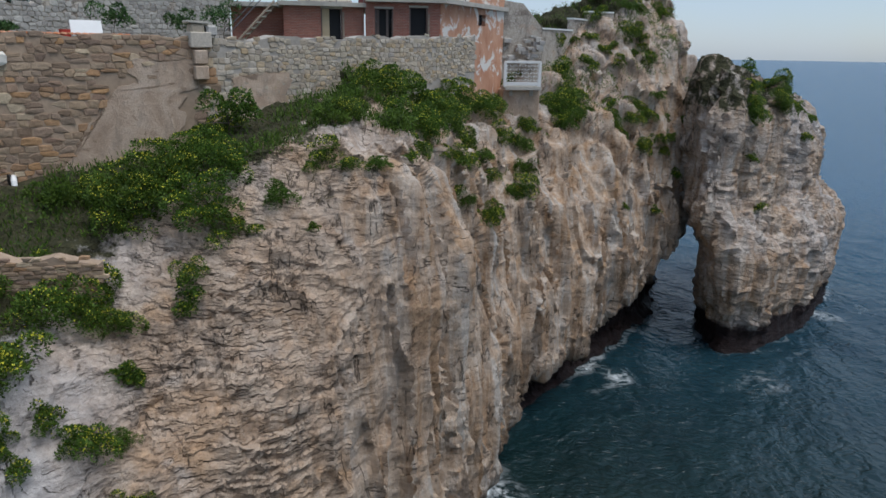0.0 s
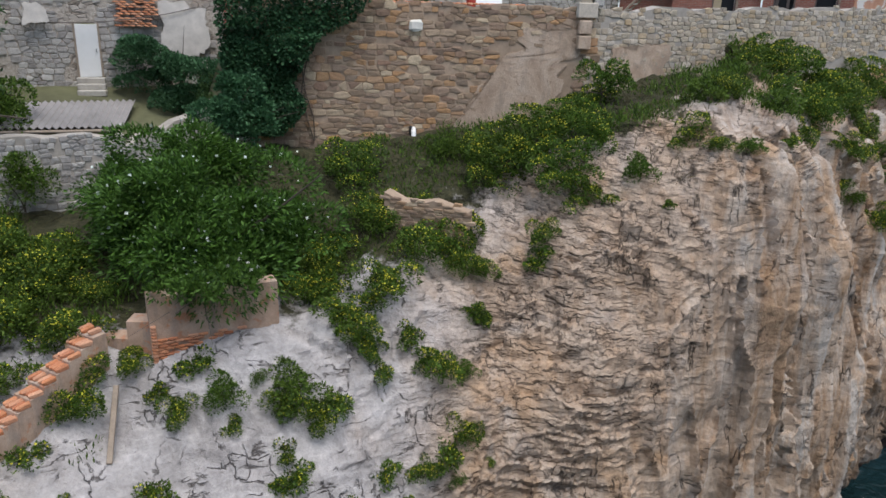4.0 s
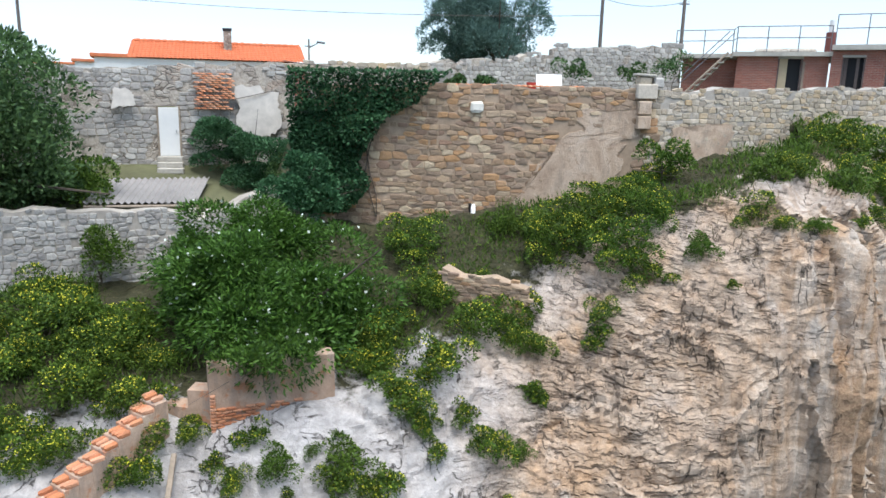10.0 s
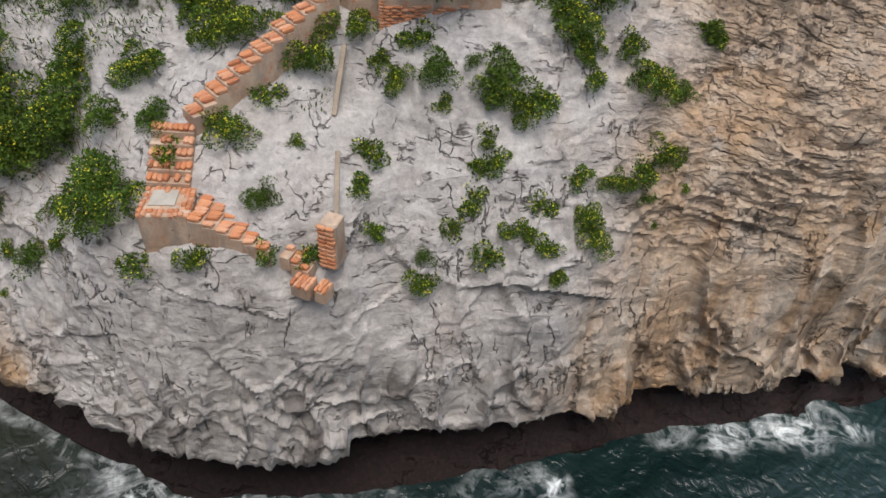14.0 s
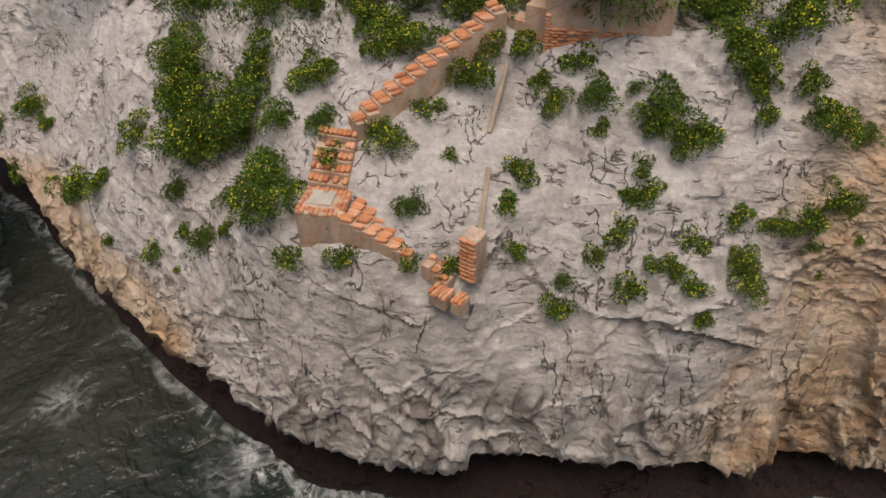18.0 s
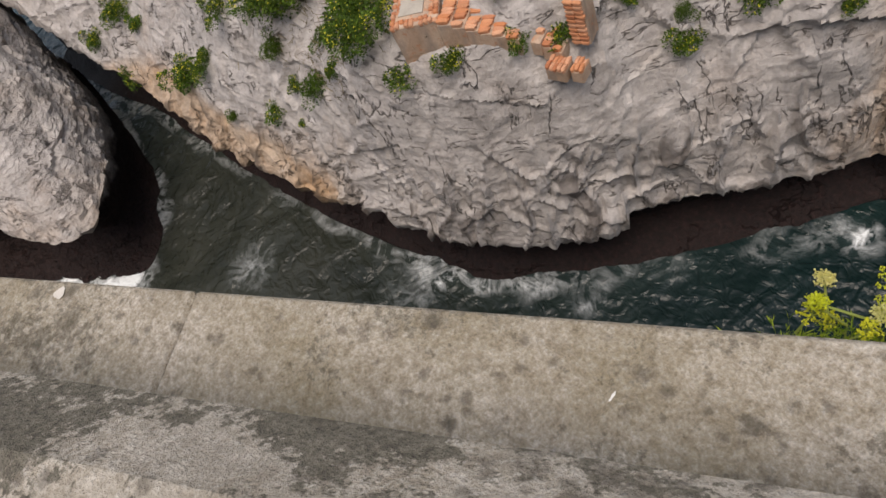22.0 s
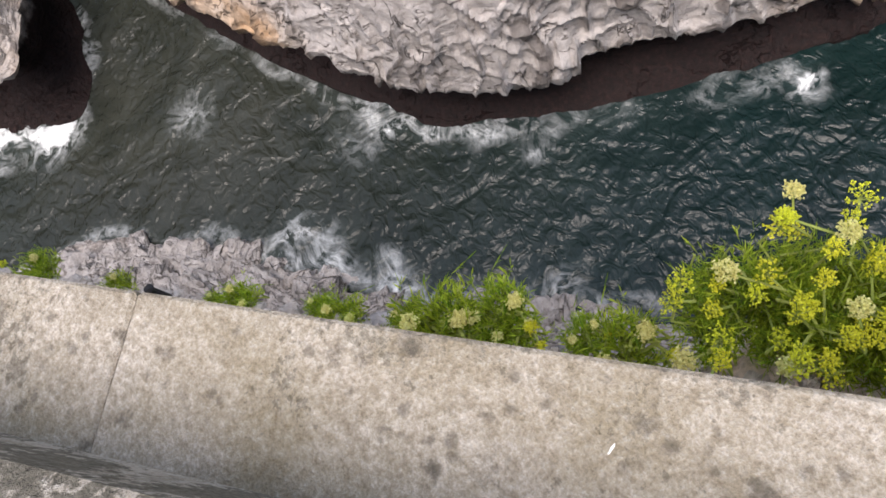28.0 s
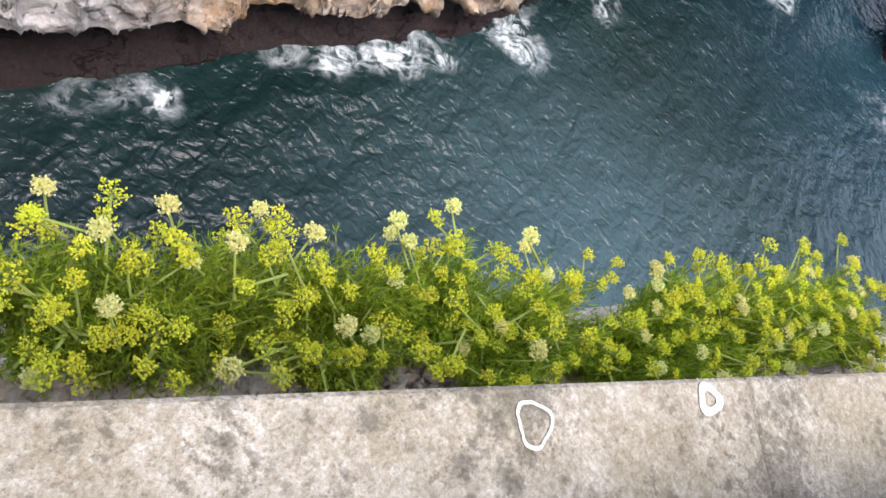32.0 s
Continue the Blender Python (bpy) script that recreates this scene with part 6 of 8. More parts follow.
def brick_tex(name, c1, c2, mortar, scale=1.0):
    def build(nt, bs):
        tc = nt.nodes.new("ShaderNodeTexCoord")
        b = nt.nodes.new("ShaderNodeTexBrick")
        b.inputs["Scale"].default_value = scale
        b.inputs["Brick Width"].default_value, b.inputs["Row Height"].default_value = 0.25, 0.075
        b.inputs["Mortar Size"].default_value = 0.009
        b.inputs["Color1"].default_value, b.inputs["Color2"].default_value, b.inputs["Mortar"].default_value = (*c1, 1), (*c2, 1), (*mortar, 1)
        m = nt.nodes.new("ShaderNodeMapping")
        m.inputs["Rotation"].default_value = (radians(90), 0, 0)
        nt.links.new(tc.outputs["Object"], m.inputs["Vector"])
        nt.links.new(m.outputs[0], b.inputs["Vector"])
        n = tex(nt, place(nt), 3.0, 5, 0.6)
        c = mixc(nt, 0.5, b.outputs["Color"], ramp(nt, n, [(0.3, 0.65), (0.7, 1.2)]), "MULTIPLY")
        set_base(nt, bs, c, 0.85, 0, 0.3)
        bump(nt, bs, b.outputs["Fac"], -0.5, 0.01)
    return mat(name, build)


FACADE = brick_tex("brick_facade", (0.33, 0.11, 0.075), (0.25, 0.085, 0.06), (0.36, 0.27, 0.22))


def peeling_build(nt, bs):
    v = place(nt)
    a = tex(nt, v, 1.1, 7, 0.65, 0.6)
    b = tex(nt, place(nt, (1, 1, 0.4)), 2.0, 5, 0.6)
    c = ramp(nt, b, [(0.3, (0.42, 0.20, 0.12)), (0.6, (0.55, 0.31, 0.20)), (0.8, (0.60, 0.40, 0.28))])
    c = mixc(nt, ramp(nt, a, [(0.52, 0.0), (0.57, 1.0)]), c, (0.70, 0.66, 0.60))
    set_base(nt, bs, c, 0.9, 0, 0.2)
    bump(nt, bs, a, 0.4, 0.03)


PEELING = mat("peeling_plaster", peeling_build)
def ruin_build(nt, bs):
    """Crumbling render: pale coats flaking off brown and grey rubble, damp stains running down."""
    v = place(nt)
    coat, grain = tex(nt, v, 0.8, 7, 0.68, 0.5), tex(nt, v, 9, 8, 0.7)
    stones = voro(nt, place(nt, (1.0, 1.0, 1.7)), 3.4)
    edge = voro(nt, place(nt, (1.0, 1.0, 1.7)), 3.4, "DISTANCE_TO_EDGE").outputs[0]
    c = ramp(nt, stones.outputs["Color"], [(0.2, (0.25, 0.21, 0.17)), (0.5, (0.37, 0.32, 0.27)), (0.8, (0.47, 0.42, 0.36))])
    c = mixc(nt, ramp(nt, edge, [(0.0, 0.75), (0.07, 0.0)]), c, (0.17, 0.14, 0.115))
    lime = ramp(nt, coat, [(0.46, 0.0), (0.52, 1.0)])
    c = mixc(nt, lime, c, ramp(nt, grain, [(0.3, (0.38, 0.33, 0.27)), (0.7, (0.52, 0.46, 0.39))]))
    c = mixc(nt, ramp(nt, tex(nt, v, 0.55, 5, 0.6, 0.4), [(0.58, 0.0), (0.66, 0.6)]), c, (0.46, 0.33, 0.24))
    c = mixc(nt, ramp(nt, tex(nt, place(nt, (1, 1, 0.2)), 2.0, 6, 0.65), [(0.53, 0.0), (0.7, 0.6)]), c, (0.20, 0.175, 0.15))
    c = mixc(nt, 0.5, c, ramp(nt, grain, [(0.28, 0.6), (0.7, 1.2)]), "MULTIPLY")
    set_base(nt, bs, c, 0.95, 0.0, 0.2)
    h = math_node(nt, "ADD", math_node(nt, "MULTIPLY", ramp(nt, edge, [(0.0, 0.0), (0.12, 1.0)]), math_node(nt, "SUBTRACT", 1.0, lime)), math_node(nt, "ADD", lime, grain))
    bump(nt, bs, h, 0.7, 0.05)


RUIN = mat("ruined_plaster", ruin_build)
WHITE = simple("white_paint", (0.74, 0.73, 0.70), 0.6, var=0.06, scale=4, rel=0.05)
DARK = simple("dark_interior", (0.018, 0.018, 0.02), 0.7, var=0.2, scale=3, rel=0.05)
GLASS_DARK = mat("window_glass", lambda nt, bs: set_base(nt, bs, (0.02, 0.025, 0.03), 0.08, 0, 0.6))
CURTAIN = simple("tan_curtain", (0.50, 0.40, 0.26), 0.9, var=0.12, scale=9, rel=0.1)
IRON = simple("grey_iron", (0.16, 0.16, 0.165), 0.6, 0.6, var=0.3, scale=9)
WOOD = simple("weathered_wood", (0.30, 0.24, 0.18), 0.85, var=0.35, scale=12, rel=0.4)
FRAME = simple("dark_frame_paint", (0.11, 0.085, 0.075), 0.7, var=0.25, scale=8, rel=0.2)
POLE_WOOD = simple("dark_pole_wood", (0.13, 0.11, 0.095), 0.85, var=0.3, scale=12, rel=0.4)
TILE = stone_mat("roof_tile", [(0.58, 0.17, 0.075), (0.66, 0.22, 0.10), (0.52, 0.15, 0.07), (0.62, 0.25, 0.13)], 12)
SHEET = simple("fibre_cement", (0.27, 0.25, 0.235), 0.85, var=0.25, scale=3, rel=0.2)
RED = simple("red_plastic", (0.55, 0.06, 0.04), 0.5, var=0.1)


def flat(p):
    return Vector((p[0], p[1], 0))


def run_piece(name, a, b, s0, s1, z0, z1, thick, material, parent, label="", proud=0.0):
    """A straight piece of wall on the line a-b between s0 and s1 metres, its face on the right-hand side."""
    a, b = flat(a), flat(b)
    d = (b - a).normalized()
    out = Vector((d.y, -d.x, 0))
    c = a + d * (s0 + s1) / 2 - out * (thick / 2 - proud)
    ob = part(name, box_bm((s1 - s0, thick, z1 - z0)), material, None, label)
    ob.matrix_world = Matrix.Translation((c.x, c.y, (z0 + z1) / 2)) @ Matrix.Rotation(math.atan2(d.y, d.x), 4, "Z")
    if parent:
        ob.parent = parent
    return ob


def pierced(parent, a, b, z0, z1, thick, material, holes, name="wall"):
    L = (flat(b) - flat(a)).length
    s = 0.0
    for h0, h1, y0, y1 in holes:
        run_piece(name, a, b, s, h0, z0, z1, thick, material, parent)
        if z1 - y1 > 0.02:
            run_piece("lintel", a, b, h0, h1, y1, z1, thick, material, parent)
        if y0 - z0 > 0.02:
            run_piece("apron", a, b, h0, h1, z0, y0, thick, material, parent)
        s = h1
    run_piece(name, a, b, s, L, z0, z1, thick, material, parent)


house = thing("brick_building", (-3.6, 38, 19.75), "low red brick building with a flat concrete roof terrace", "building")
house_parts = []
PL, PM, PN, PR, PS = (-7.45, 37.3), (-3.6, 38.1), (-3.5, 37.75), (0.2, 38.0), (4.0, 44.3)
Z0 = 19.6
before = set(bpy.data.objects)
pierced(None, PL, PM, Z0, 22.0, 0.3, FACADE, [(1.86, 2.79, 19.7, 21.9)])
pierced(None, PN, PR, Z0, 22.25, 0.3, FACADE, [(0.52, 1.31, 19.9, 21.95), (2.24, 3.03, 19.7, 22.03)])
run_piece("wall", (-10.4, 38.9), (-7.6, 39.4), 0, 2.85, Z0, 21.95, 0.3, FACADE, None)
run_piece("wall", (-7.6, 39.4), PL, 0, 2.1, Z0, 21.95, 0.3, FACADE, None)
pierced(None, (0.23, 38.1), PS, Z0 - 2.5, 22.6, 0.35, PEELING, [(4.1, 4.95, 21.35, 21.95)], "side_wall")
run_piece("side_wall", (0.23, 38.1), PS, 2.0, 7.3, 22.6, 23.15, 0.35, PEELING, None)
for a, b, holes in ((PL, PM, [(1.86, 2.79, 19.7, 21.9)]), (PN, PR, [(0.52, 1.31, 19.9, 21.95), (2.24, 3.03, 19.7, 22.03)])):
    for k, (h0, h1, y0, y1) in enumerate(holes):
        d = run_piece("doorway", a, b, h0, h1, y0, y1, 0.05, DARK, None, "dark open doorway", -0.32)
        run_piece("door_frame", a, b, h0 - 0.06, h0, y0, y1, 0.08, FRAME, None, "dark wooden door frame", 0.02)
        run_piece("door_frame", a, b, h1, h1 + 0.06, y0, y1, 0.08, FRAME, None, "dark wooden door frame", 0.02)
        run_piece("door_head", a, b, h0 - 0.08, h1 + 0.08, y1, y1 + 0.1, 0.08, CONCRETE, None, "concrete lintel", 0.03)
        if len(holes) == 1:
            run_piece("curtain", a, b, h0, h0 + 0.36, y0, y1, 0.03, CURTAIN, None, "tan curtain drawn aside", -0.12)
        elif k == 0:
            run_piece("window_leaf", a, b, h0 + 0.02, h0 + 0.16, y0, y1, 0.04, FRAME, None, "dark grey window leaf", -0.1)
            run_piece("window_leaf", a, b, h0 + 0.5, h0 + 0.62, y0, y1, 0.04, FRAME, None, "dark grey window leaf", -0.1)
        if k == len(holes) - 1:
            for n in range(7):
                run_piece("shutter_slat", a, b, h1 + 0.08, h1 + 0.16, y0 + n * 0.3, y0 + n * 0.3 + 0.27, 0.05, WOOD, None, "", 0.05)
run_piece("small_window", (0.23, 38.1), PS, 4.1, 4.95, 21.35, 21.95, 0.05, DARK, None, "small dark window opening", -0.25)


def roof_slab(pts, z, t):
    bm = bmesh.new()
    lo = [bm.verts.new((x, y, z - t)) for x, y in pts]
    hi = [bm.verts.new((x, y, z)) for x, y in pts]
    bm.faces.new(hi)
    bm.faces.new(lo[::-1])
    n = len(pts)
    for i in range(n):
        bm.faces.new((lo[i], lo[(i + 1) % n], hi[(i + 1) % n], hi[i]))
    bmesh.ops.recalc_face_normals(bm, faces=bm.faces[:])
    return bm


part("roof", roof_slab([(-10.9, 38.3), (-7.9, 38.6), (-7.6, 36.95), (-3.45, 37.75), (-3.5, 45), (-11.5, 45)], 22.2, 0.2), CONCRETE, None, "pale concrete roof slab")
part("roof", roof_slab([(-3.48, 37.35), (0.5, 37.6), (4.3, 44.5), (3, 47), (-3.48, 45)], 22.48, 0.22), CONCRETE, None, "pale concrete roof slab")


def railing(pts, z, h, gap=1.4):
    for a, b in zip(pts, pts[1:]):
        a, b = Vector((*a, z)), Vector((*b, z))
        n = max(1, round((b - a).length / gap))
        for i in range(n + 1):
            p = a.lerp(b, i / n)
            part("railing_post", rod_bm(p, p + Vector((0, 0, h)), 0.025, n=6), IRON)
        for k in (1.0, 0.55):
            part("railing_rail", rod_bm(a + Vector((0, 0, h * k)), b + Vector((0, 0, h * k)), 0.022, n=6), IRON)


railing([(-10.7, 38.5), (-8.0, 38.8), (-7.5, 37.15), (-3.6, 37.95)], 22.2, 1.15)
railing([(-3.4, 37.55), (0.3, 37.8), (3.4, 43.6)], 22.48, 1.3)
part("flue", rod_bm((-3.7, 38.6, 22.2), (-3.7, 38.6, 23.1), 0.22, n=12), simple("rusty_flue", (0.16, 0.05, 0.04), 0.7), None, "dark red flue with a pale cap")
part("flue_cap", rod_bm((-3.7, 38.6, 23.1), (-3.7, 38.6, 23.65), 0.13, n=12), WHITE, None, "pale flue cap")
part("roof_rubble", box_bm((4.6, 0.5, 0.75), pose(0.9, 43.0, 22.75, 0, 0, 25), 0.1), RUIN, None, "broken rubble wall on the roof")
part("roof_rubble", box_bm((3.0, 0.5, 0.55), pose(-6.2, 43.0, 22.4, 0, 0, 4), 0.1), RUIN, None, "broken rubble wall on the roof")
part("antenna", rod_bm((3.2, 43.4, 22.5), (3.2, 43.4, 25.6), 0.02, n=6), IRON)
part("antenna_arm", rod_bm((2.9, 43.4, 25.5), (4.0, 43.5, 25.55), 0.015, n=6), IRON)
for ob in set(bpy.data.objects) - before:
    if ob.parent is None and ob is not house:
        m = ob.matrix_basis.copy()
        ob.parent = house
        ob.matrix_basis = Matrix.Translation(-house.location) @ m

stairs = thing("outdoor_stairs", (-9.2, 36.4, 19.7), "weathered pale stairs leaning up to the roof terrace", "stairs")
for side in (-0.45, 0.45):
    part("stringer", rod_bm((-0.75, side * 0.4 + side * 0.7, 0.0), (1.45, 0.75 + side, 2.45), 0.05, n=6), WOOD, stairs)
for i in range(9):
    k = (i + 0.5) / 9
    part("tread", box_bm((0.3, 0.95, 0.05), pose(-0.75 + 2.2 * k, 0.75 * k, 2.4 * k, 0, 0, 12)), CONCRETE, stairs)
for side in (-0.5, 0.5):
    part("handrail", rod_bm((-0.75, side, 1.0), (1.45, 0.75 + side, 3.4), 0.022, n=6), IRON, stairs)

# the ruined end and its balcony
ruin = thing("ruined_house", (5.2, 45, 17), "roofless grey ruin with bare stone at its foot", "building")
bm = bmesh.new()
prof = [(3.95, 17.0), (3.95, 22.9), (5.2, 22.75), (6.45, 21.4), (6.6, 17.0)]
lo = [bm.verts.new((x - 5.2, (x - 3.95) * 0.35 - 0.6, z - 17)) for x, z in prof]
hi = [bm.verts.new((x - 5.2, (x - 3.95) * 0.35 + 3.4, z - 17)) for x, z in prof]
bm.faces.new(lo)
bm.faces.new(hi[::-1])
for i in range(5):
    bm.faces.new((lo[i], hi[i], hi[(i + 1) % 5], lo[(i + 1) % 5]))
bmesh.ops.recalc_face_normals(bm, faces=bm.faces[:])
part("wall", bm, RUIN, ruin)
for k in range(26):
    r = random.Random(k)
    part("stone", box_bm((r.uniform(.25, .5), 0.3, r.uniform(.15, .28)), pose(r.uniform(-1.1, 1.2), -0.6 + r.uniform(0, .1), r.uniform(2.4, 3.9), r.uniform(-6, 6), r.uniform(-6, 6), 20), 0.03), STONE_GREY, ruin)
footing = box_bm((2.2, 1.6, 3.6), pose(0, 0, 0, 0, 0, 6), 0.05)
tagged(part("wall_footing", footing, PLASTER), "stained plaster footing under the ruined house", "wall", kind="structure").location = (4.95, 43.6, 16.1)

balcony = thing("balcony", (5.0, 43.0, 18.0), "small grey balcony with a pierced concrete balustrade", "balcony")
part("floor", box_bm((2.1, 1.3, 0.22), pose(0, 0, 0, 0, 0, 6), 0.02), CONCRETE, balcony)
for x in (-1.0, 1.0):
    part("pillar", box_bm((0.16, 0.16, 1.35), pose(x, -0.55 + 0.1 * x, 0.75, 0, 0, 6), 0.01), WHITE, balcony)
part("handrail", box_bm((2.15, 0.16, 0.12), pose(0, -0.55, 1.45, 0, 0, 6), 0.01), WHITE, balcony)
part("kerb", box_bm((2.0, 0.14, 0.2), pose(0, -0.55, 0.25, 0, 0, 6), 0.01), WHITE, balcony)
for i in range(11):
    for j in range(5):
        x = -0.86 + i * 0.172
        part("lattice_block", box_bm((0.12, 0.08, 0.035), pose(x, -0.55 + 0.1 * x, 0.45 + j * 0.2, 0, 40 if (i + j) % 2 else -40, 6)), WHITE, balcony)
part("bracket", box_bm((0.2, 1.0, 0.35), pose(-0.6, 0.1, -0.28), 0.03), CONCRETE, balcony)
part("bracket", box_bm((0.2, 1.0, 0.35), pose(0.6, 0.2, -0.28), 0.03), CONCRETE, balcony)

headland = thing("headland_wall", (9, 53, 20.5), "low whitewashed wall along the headland", "wall", kind="structure")
for a, b, z0, z1 in (((6.6, 49.5), (9.8, 53.5), 20.3, 21.5), ((9.8, 53.5), (11.2, 55.5), 20.8, 22.3), ((11.2, 55.5), (13.4, 56.5), 21.2, 22.9)):
    w = run_piece("wall_length", a, b, 0, (flat(b) - flat(a)).length, z0 - 1.5, z1, 0.4, RUIN, None)
    w.parent = headland
    w.matrix_parent_inverse = Matrix.Translation(-headland.location)
    c = run_piece("coping", a, b, 0, (flat(b) - flat(a)).length, z1 + 0.003, z1 + 0.1, 0.55, WHITE, None, "", 0.07)
    c.parent = headland
    c.matrix_parent_inverse = Matrix.Translation(-headland.location)

# back walls
DOOR_A, DOOR_B = polar(-54.05, 30.4, 0), polar(-52.5, 30.35, 0)
stone_wall("wall_back_west", polar(-66, 31, 0), DOOR_A, 17.0, 17.2, 20.5, 20.75, 0.5, STONE_GREY, RUIN, "patched grey rubble wall with remains of plaster", course=(0.15, 0.3), length=(0.2, 0.5), seed=14, limit=60, skip=lambda c, z: math.sin(c * 2.1) + math.sin(z * 3.3) > 0.75)
stone_wall("wall_back_middle", DOOR_B, polar(-45, 30.3, 0), 17.2, 17.2, 20.85, 21.05, 0.5, STONE_GREY, RUIN, "patched rubble wall with brick and white plaster", course=(0.15, 0.3), length=(0.2, 0.5), seed=15, limit=60, skip=lambda c, z: c > 2.1 and z > 17.9 and math.sin(c * 3.1) + math.sin(z * 2.3) > -0.9)
run_piece("wall_lintel", DOOR_A, DOOR_B, 0, (DOOR_B - DOOR_A).length, 19.25, 20.8, 0.5, RUIN, None)["kind"] = "structure"
stone_wall("wall_back_north", polar(-45, 30.3, 0), polar(-34, 32.5, 0), 19.0, 19.0, 21.05, 21.3, 0.5, STONE_TAN, RUIN, "long low rendered wall behind the terrace", course=(0.15, 0.3), length=(0.2, 0.5), seed=16, limit=40, skip=lambda c, z: z < 20.9)
stone_wall("wall_back_long", polar(-34, 32.5, 0), polar(-24.5, 36.5, 0), 19.0, 19.0, 21.2, 22.0, 0.5, STONE_GREY, RUIN, "long crumbling rubble wall behind the terrace", course=(0.15, 0.3), length=(0.2, 0.5), seed=17, limit=60, ragged=0.22)
stone_wall("wall_back_east", polar(-24.5, 36.5, 0), polar(-15.2, 39.5, 0), 19.0, 19.0, 22.3, 22.6, 0.5, STONE_GREY, RUIN, "pale crumbling rubble wall beside the stairs", course=(0.15, 0.3), length=(0.2, 0.5), seed=18, limit=60, ragged=0.15)

door = thing("garden_door", DOOR_A.lerp(DOOR_B, 0.5) + Vector((0, 0, 17.35)), "plain white painted garden door", "door", turn=math.atan2(DOOR_B.y - DOOR_A.y, DOOR_B.x - DOOR_A.x))
part("leaf", box_bm((0.74, 0.06, 1.86), pose(0, -0.05, 0.93), 0.008), WHITE, door)
part("door_frame", box_bm((0.07, 0.14, 1.92), pose(-0.4, -0.02, 0.96)), WOOD, door)
part("door_frame", box_bm((0.07, 0.14, 1.92), pose(0.4, -0.02, 0.96)), WOOD, door)
part("handle", box_bm((0.03, 0.06, 0.12), pose(0.27, -0.1, 0.95)), IRON, door, "dark metal handle")
for k in range(3):
    tagged(part("door_step", box_bm((0.95, 0.35, 0.2), Matrix.Translation(DOOR_A.lerp(DOOR_B, 0.5) + Vector((0.25 + 0.28 * k, -0.2 - 0.22 * k, 17.25 - 0.19 * k))) @ Matrix.Rotation(0.75, 4, "Z"), 0.02), CONCRETE), "worn stone step below the white door", "step", "steps below the white door")

patch = thing("brick_patch", polar(-50.1, 30.0, 19.6), "patch of bare red brick in the back wall", "masonry")
pd = (polar(-45, 30.3, 0) - DOOR_B).normalized()
bricks = stone_data("brick", 5)
bricks.materials.append(BRICK_RAW)
r5 = random.Random(5)
for row in range(17):
    for k in range(6):
        if r5.random() < 0.12 + abs(k - 2.5) * 0.06:
            continue
        ob = new("brick", bricks)
        ob.parent = patch
        ob.matrix_basis = Matrix.Translation(pd * ((k - 2.5 + (row % 2) * 0.4) * 0.24) + Vector((pd.y, -pd.x, 0)) * (-0.05) + Vector((0, 0, row * 0.082 - 0.4))) @ Matrix.Rotation(math.atan2(pd.y, pd.x), 4, "Z") @ Matrix.Diagonal((0.225, 0.14, 0.068, 1))
RENDER_PATCHES = []
for a0, a1, z0, z1 in ((-48.6, -45.3, 18.0, 20.1), (-57.0, -55.5, 19.2, 19.9)):
    p, q = polar(a0, 30.1, 0), polar(a1, 30.1, 0)
    RENDER_PATCHES.append((p, q, z0, z1))

pillar = thing("brick_pillar", polar(-43.6, 27.6, 17.0), "red brick gate pillar beside the ivy", "pillar", turn=0.6)
part("shaft", box_bm((0.5, 0.5, 3.6), pose(0, 0, 1.8), 0.01), FACADE, pillar)
part("cap", box_bm((0.58, 0.58, 0.12), pose(0, 0, 3.66), 0.02), CONCRETE, pillar)

# tiled house
tiled = thing("tiled_house", polar(-49.5, 48, 19.5), "white house with a bright orange tiled roof", "house", turn=radians(49.5 + 0))
tiled.rotation_euler = (0, 0, radians(49.5))
part("wall", box_bm((10.2, 6.0, 2.1), pose(0, 3.2, 1.05)), WHITE, tiled)


def tiled_slope(width, run, rise, cols, rows):
    vs, fs = [], []
    per = 6
    for j in range(rows + 1):
        for half in (0, 1):
            v = min(1, (j + half * 0.98) / rows) if j < rows else 1
            lift = 0.05 * (1 - half)
            for i in range(cols * per + 1):
                x = -width / 2 + width * i / (cols * per)
                h = 0.055 * abs(math.sin(math.pi * i / per)) + lift
                vs.append((x, run * v, rise * v + h))
    m = cols * per + 1
    n = len(vs) // m
    for j in range(n - 1):
        for i in range(m - 1):
            a = j * m + i
            fs.append((a, a + 1, a + m + 1, a + m))
    return mesh_of("roof_tiles", vs, fs)


roof = part("roof", tiled_slope(10.6, 3.4, 1.15, 44, 9), TILE, tiled, "bright orange clay tiles")
roof.location = (0, -0.1, 2.1)
back = part("roof", roof.data, TILE, tiled)
back.matrix_basis = pose(0, 6.7, 2.1, 0, 0, 180)
ridge = bmesh.new()
for i in range(26):
    rod(ridge, (-5.2 + i * 0.4, 3.3, 3.3), (-4.8 + i * 0.4, 3.3, 3.33), 0.1, 0.12, 8)
part("ridge", ridge, TILE, tiled)
chim = part("chimney", box_bm((0.5, 0.5, 1.5), pose(0.55, 2.2, 3.3), 0.02), RUIN, tiled)
part("chimney_cap", box_bm((0.56, 0.56, 0.18), pose(0.55, 2.2, 4.12), 0.02), DARK, chim, "dark cap")
far_house = thing("far_house", polar(-75.5, 55, 18.5), "white house with a weathered red tiled roof", "house", turn=radians(75))
part("wall", box_bm((9.0, 6.0, 3.6), pose(0, 3, 1.6)), WHITE, far_house)
fr = part("roof", tiled_slope(9.6, 3.6, 1.0, 40, 9), TILE, far_house)
fr.location = (0, -0.3, 3.4)
for x in (2.2, 3.4):
    part("window", box_bm((0.7, 0.06, 0.8), pose(x, -0.02, 2.4)), GLASS_DARK, far_house)
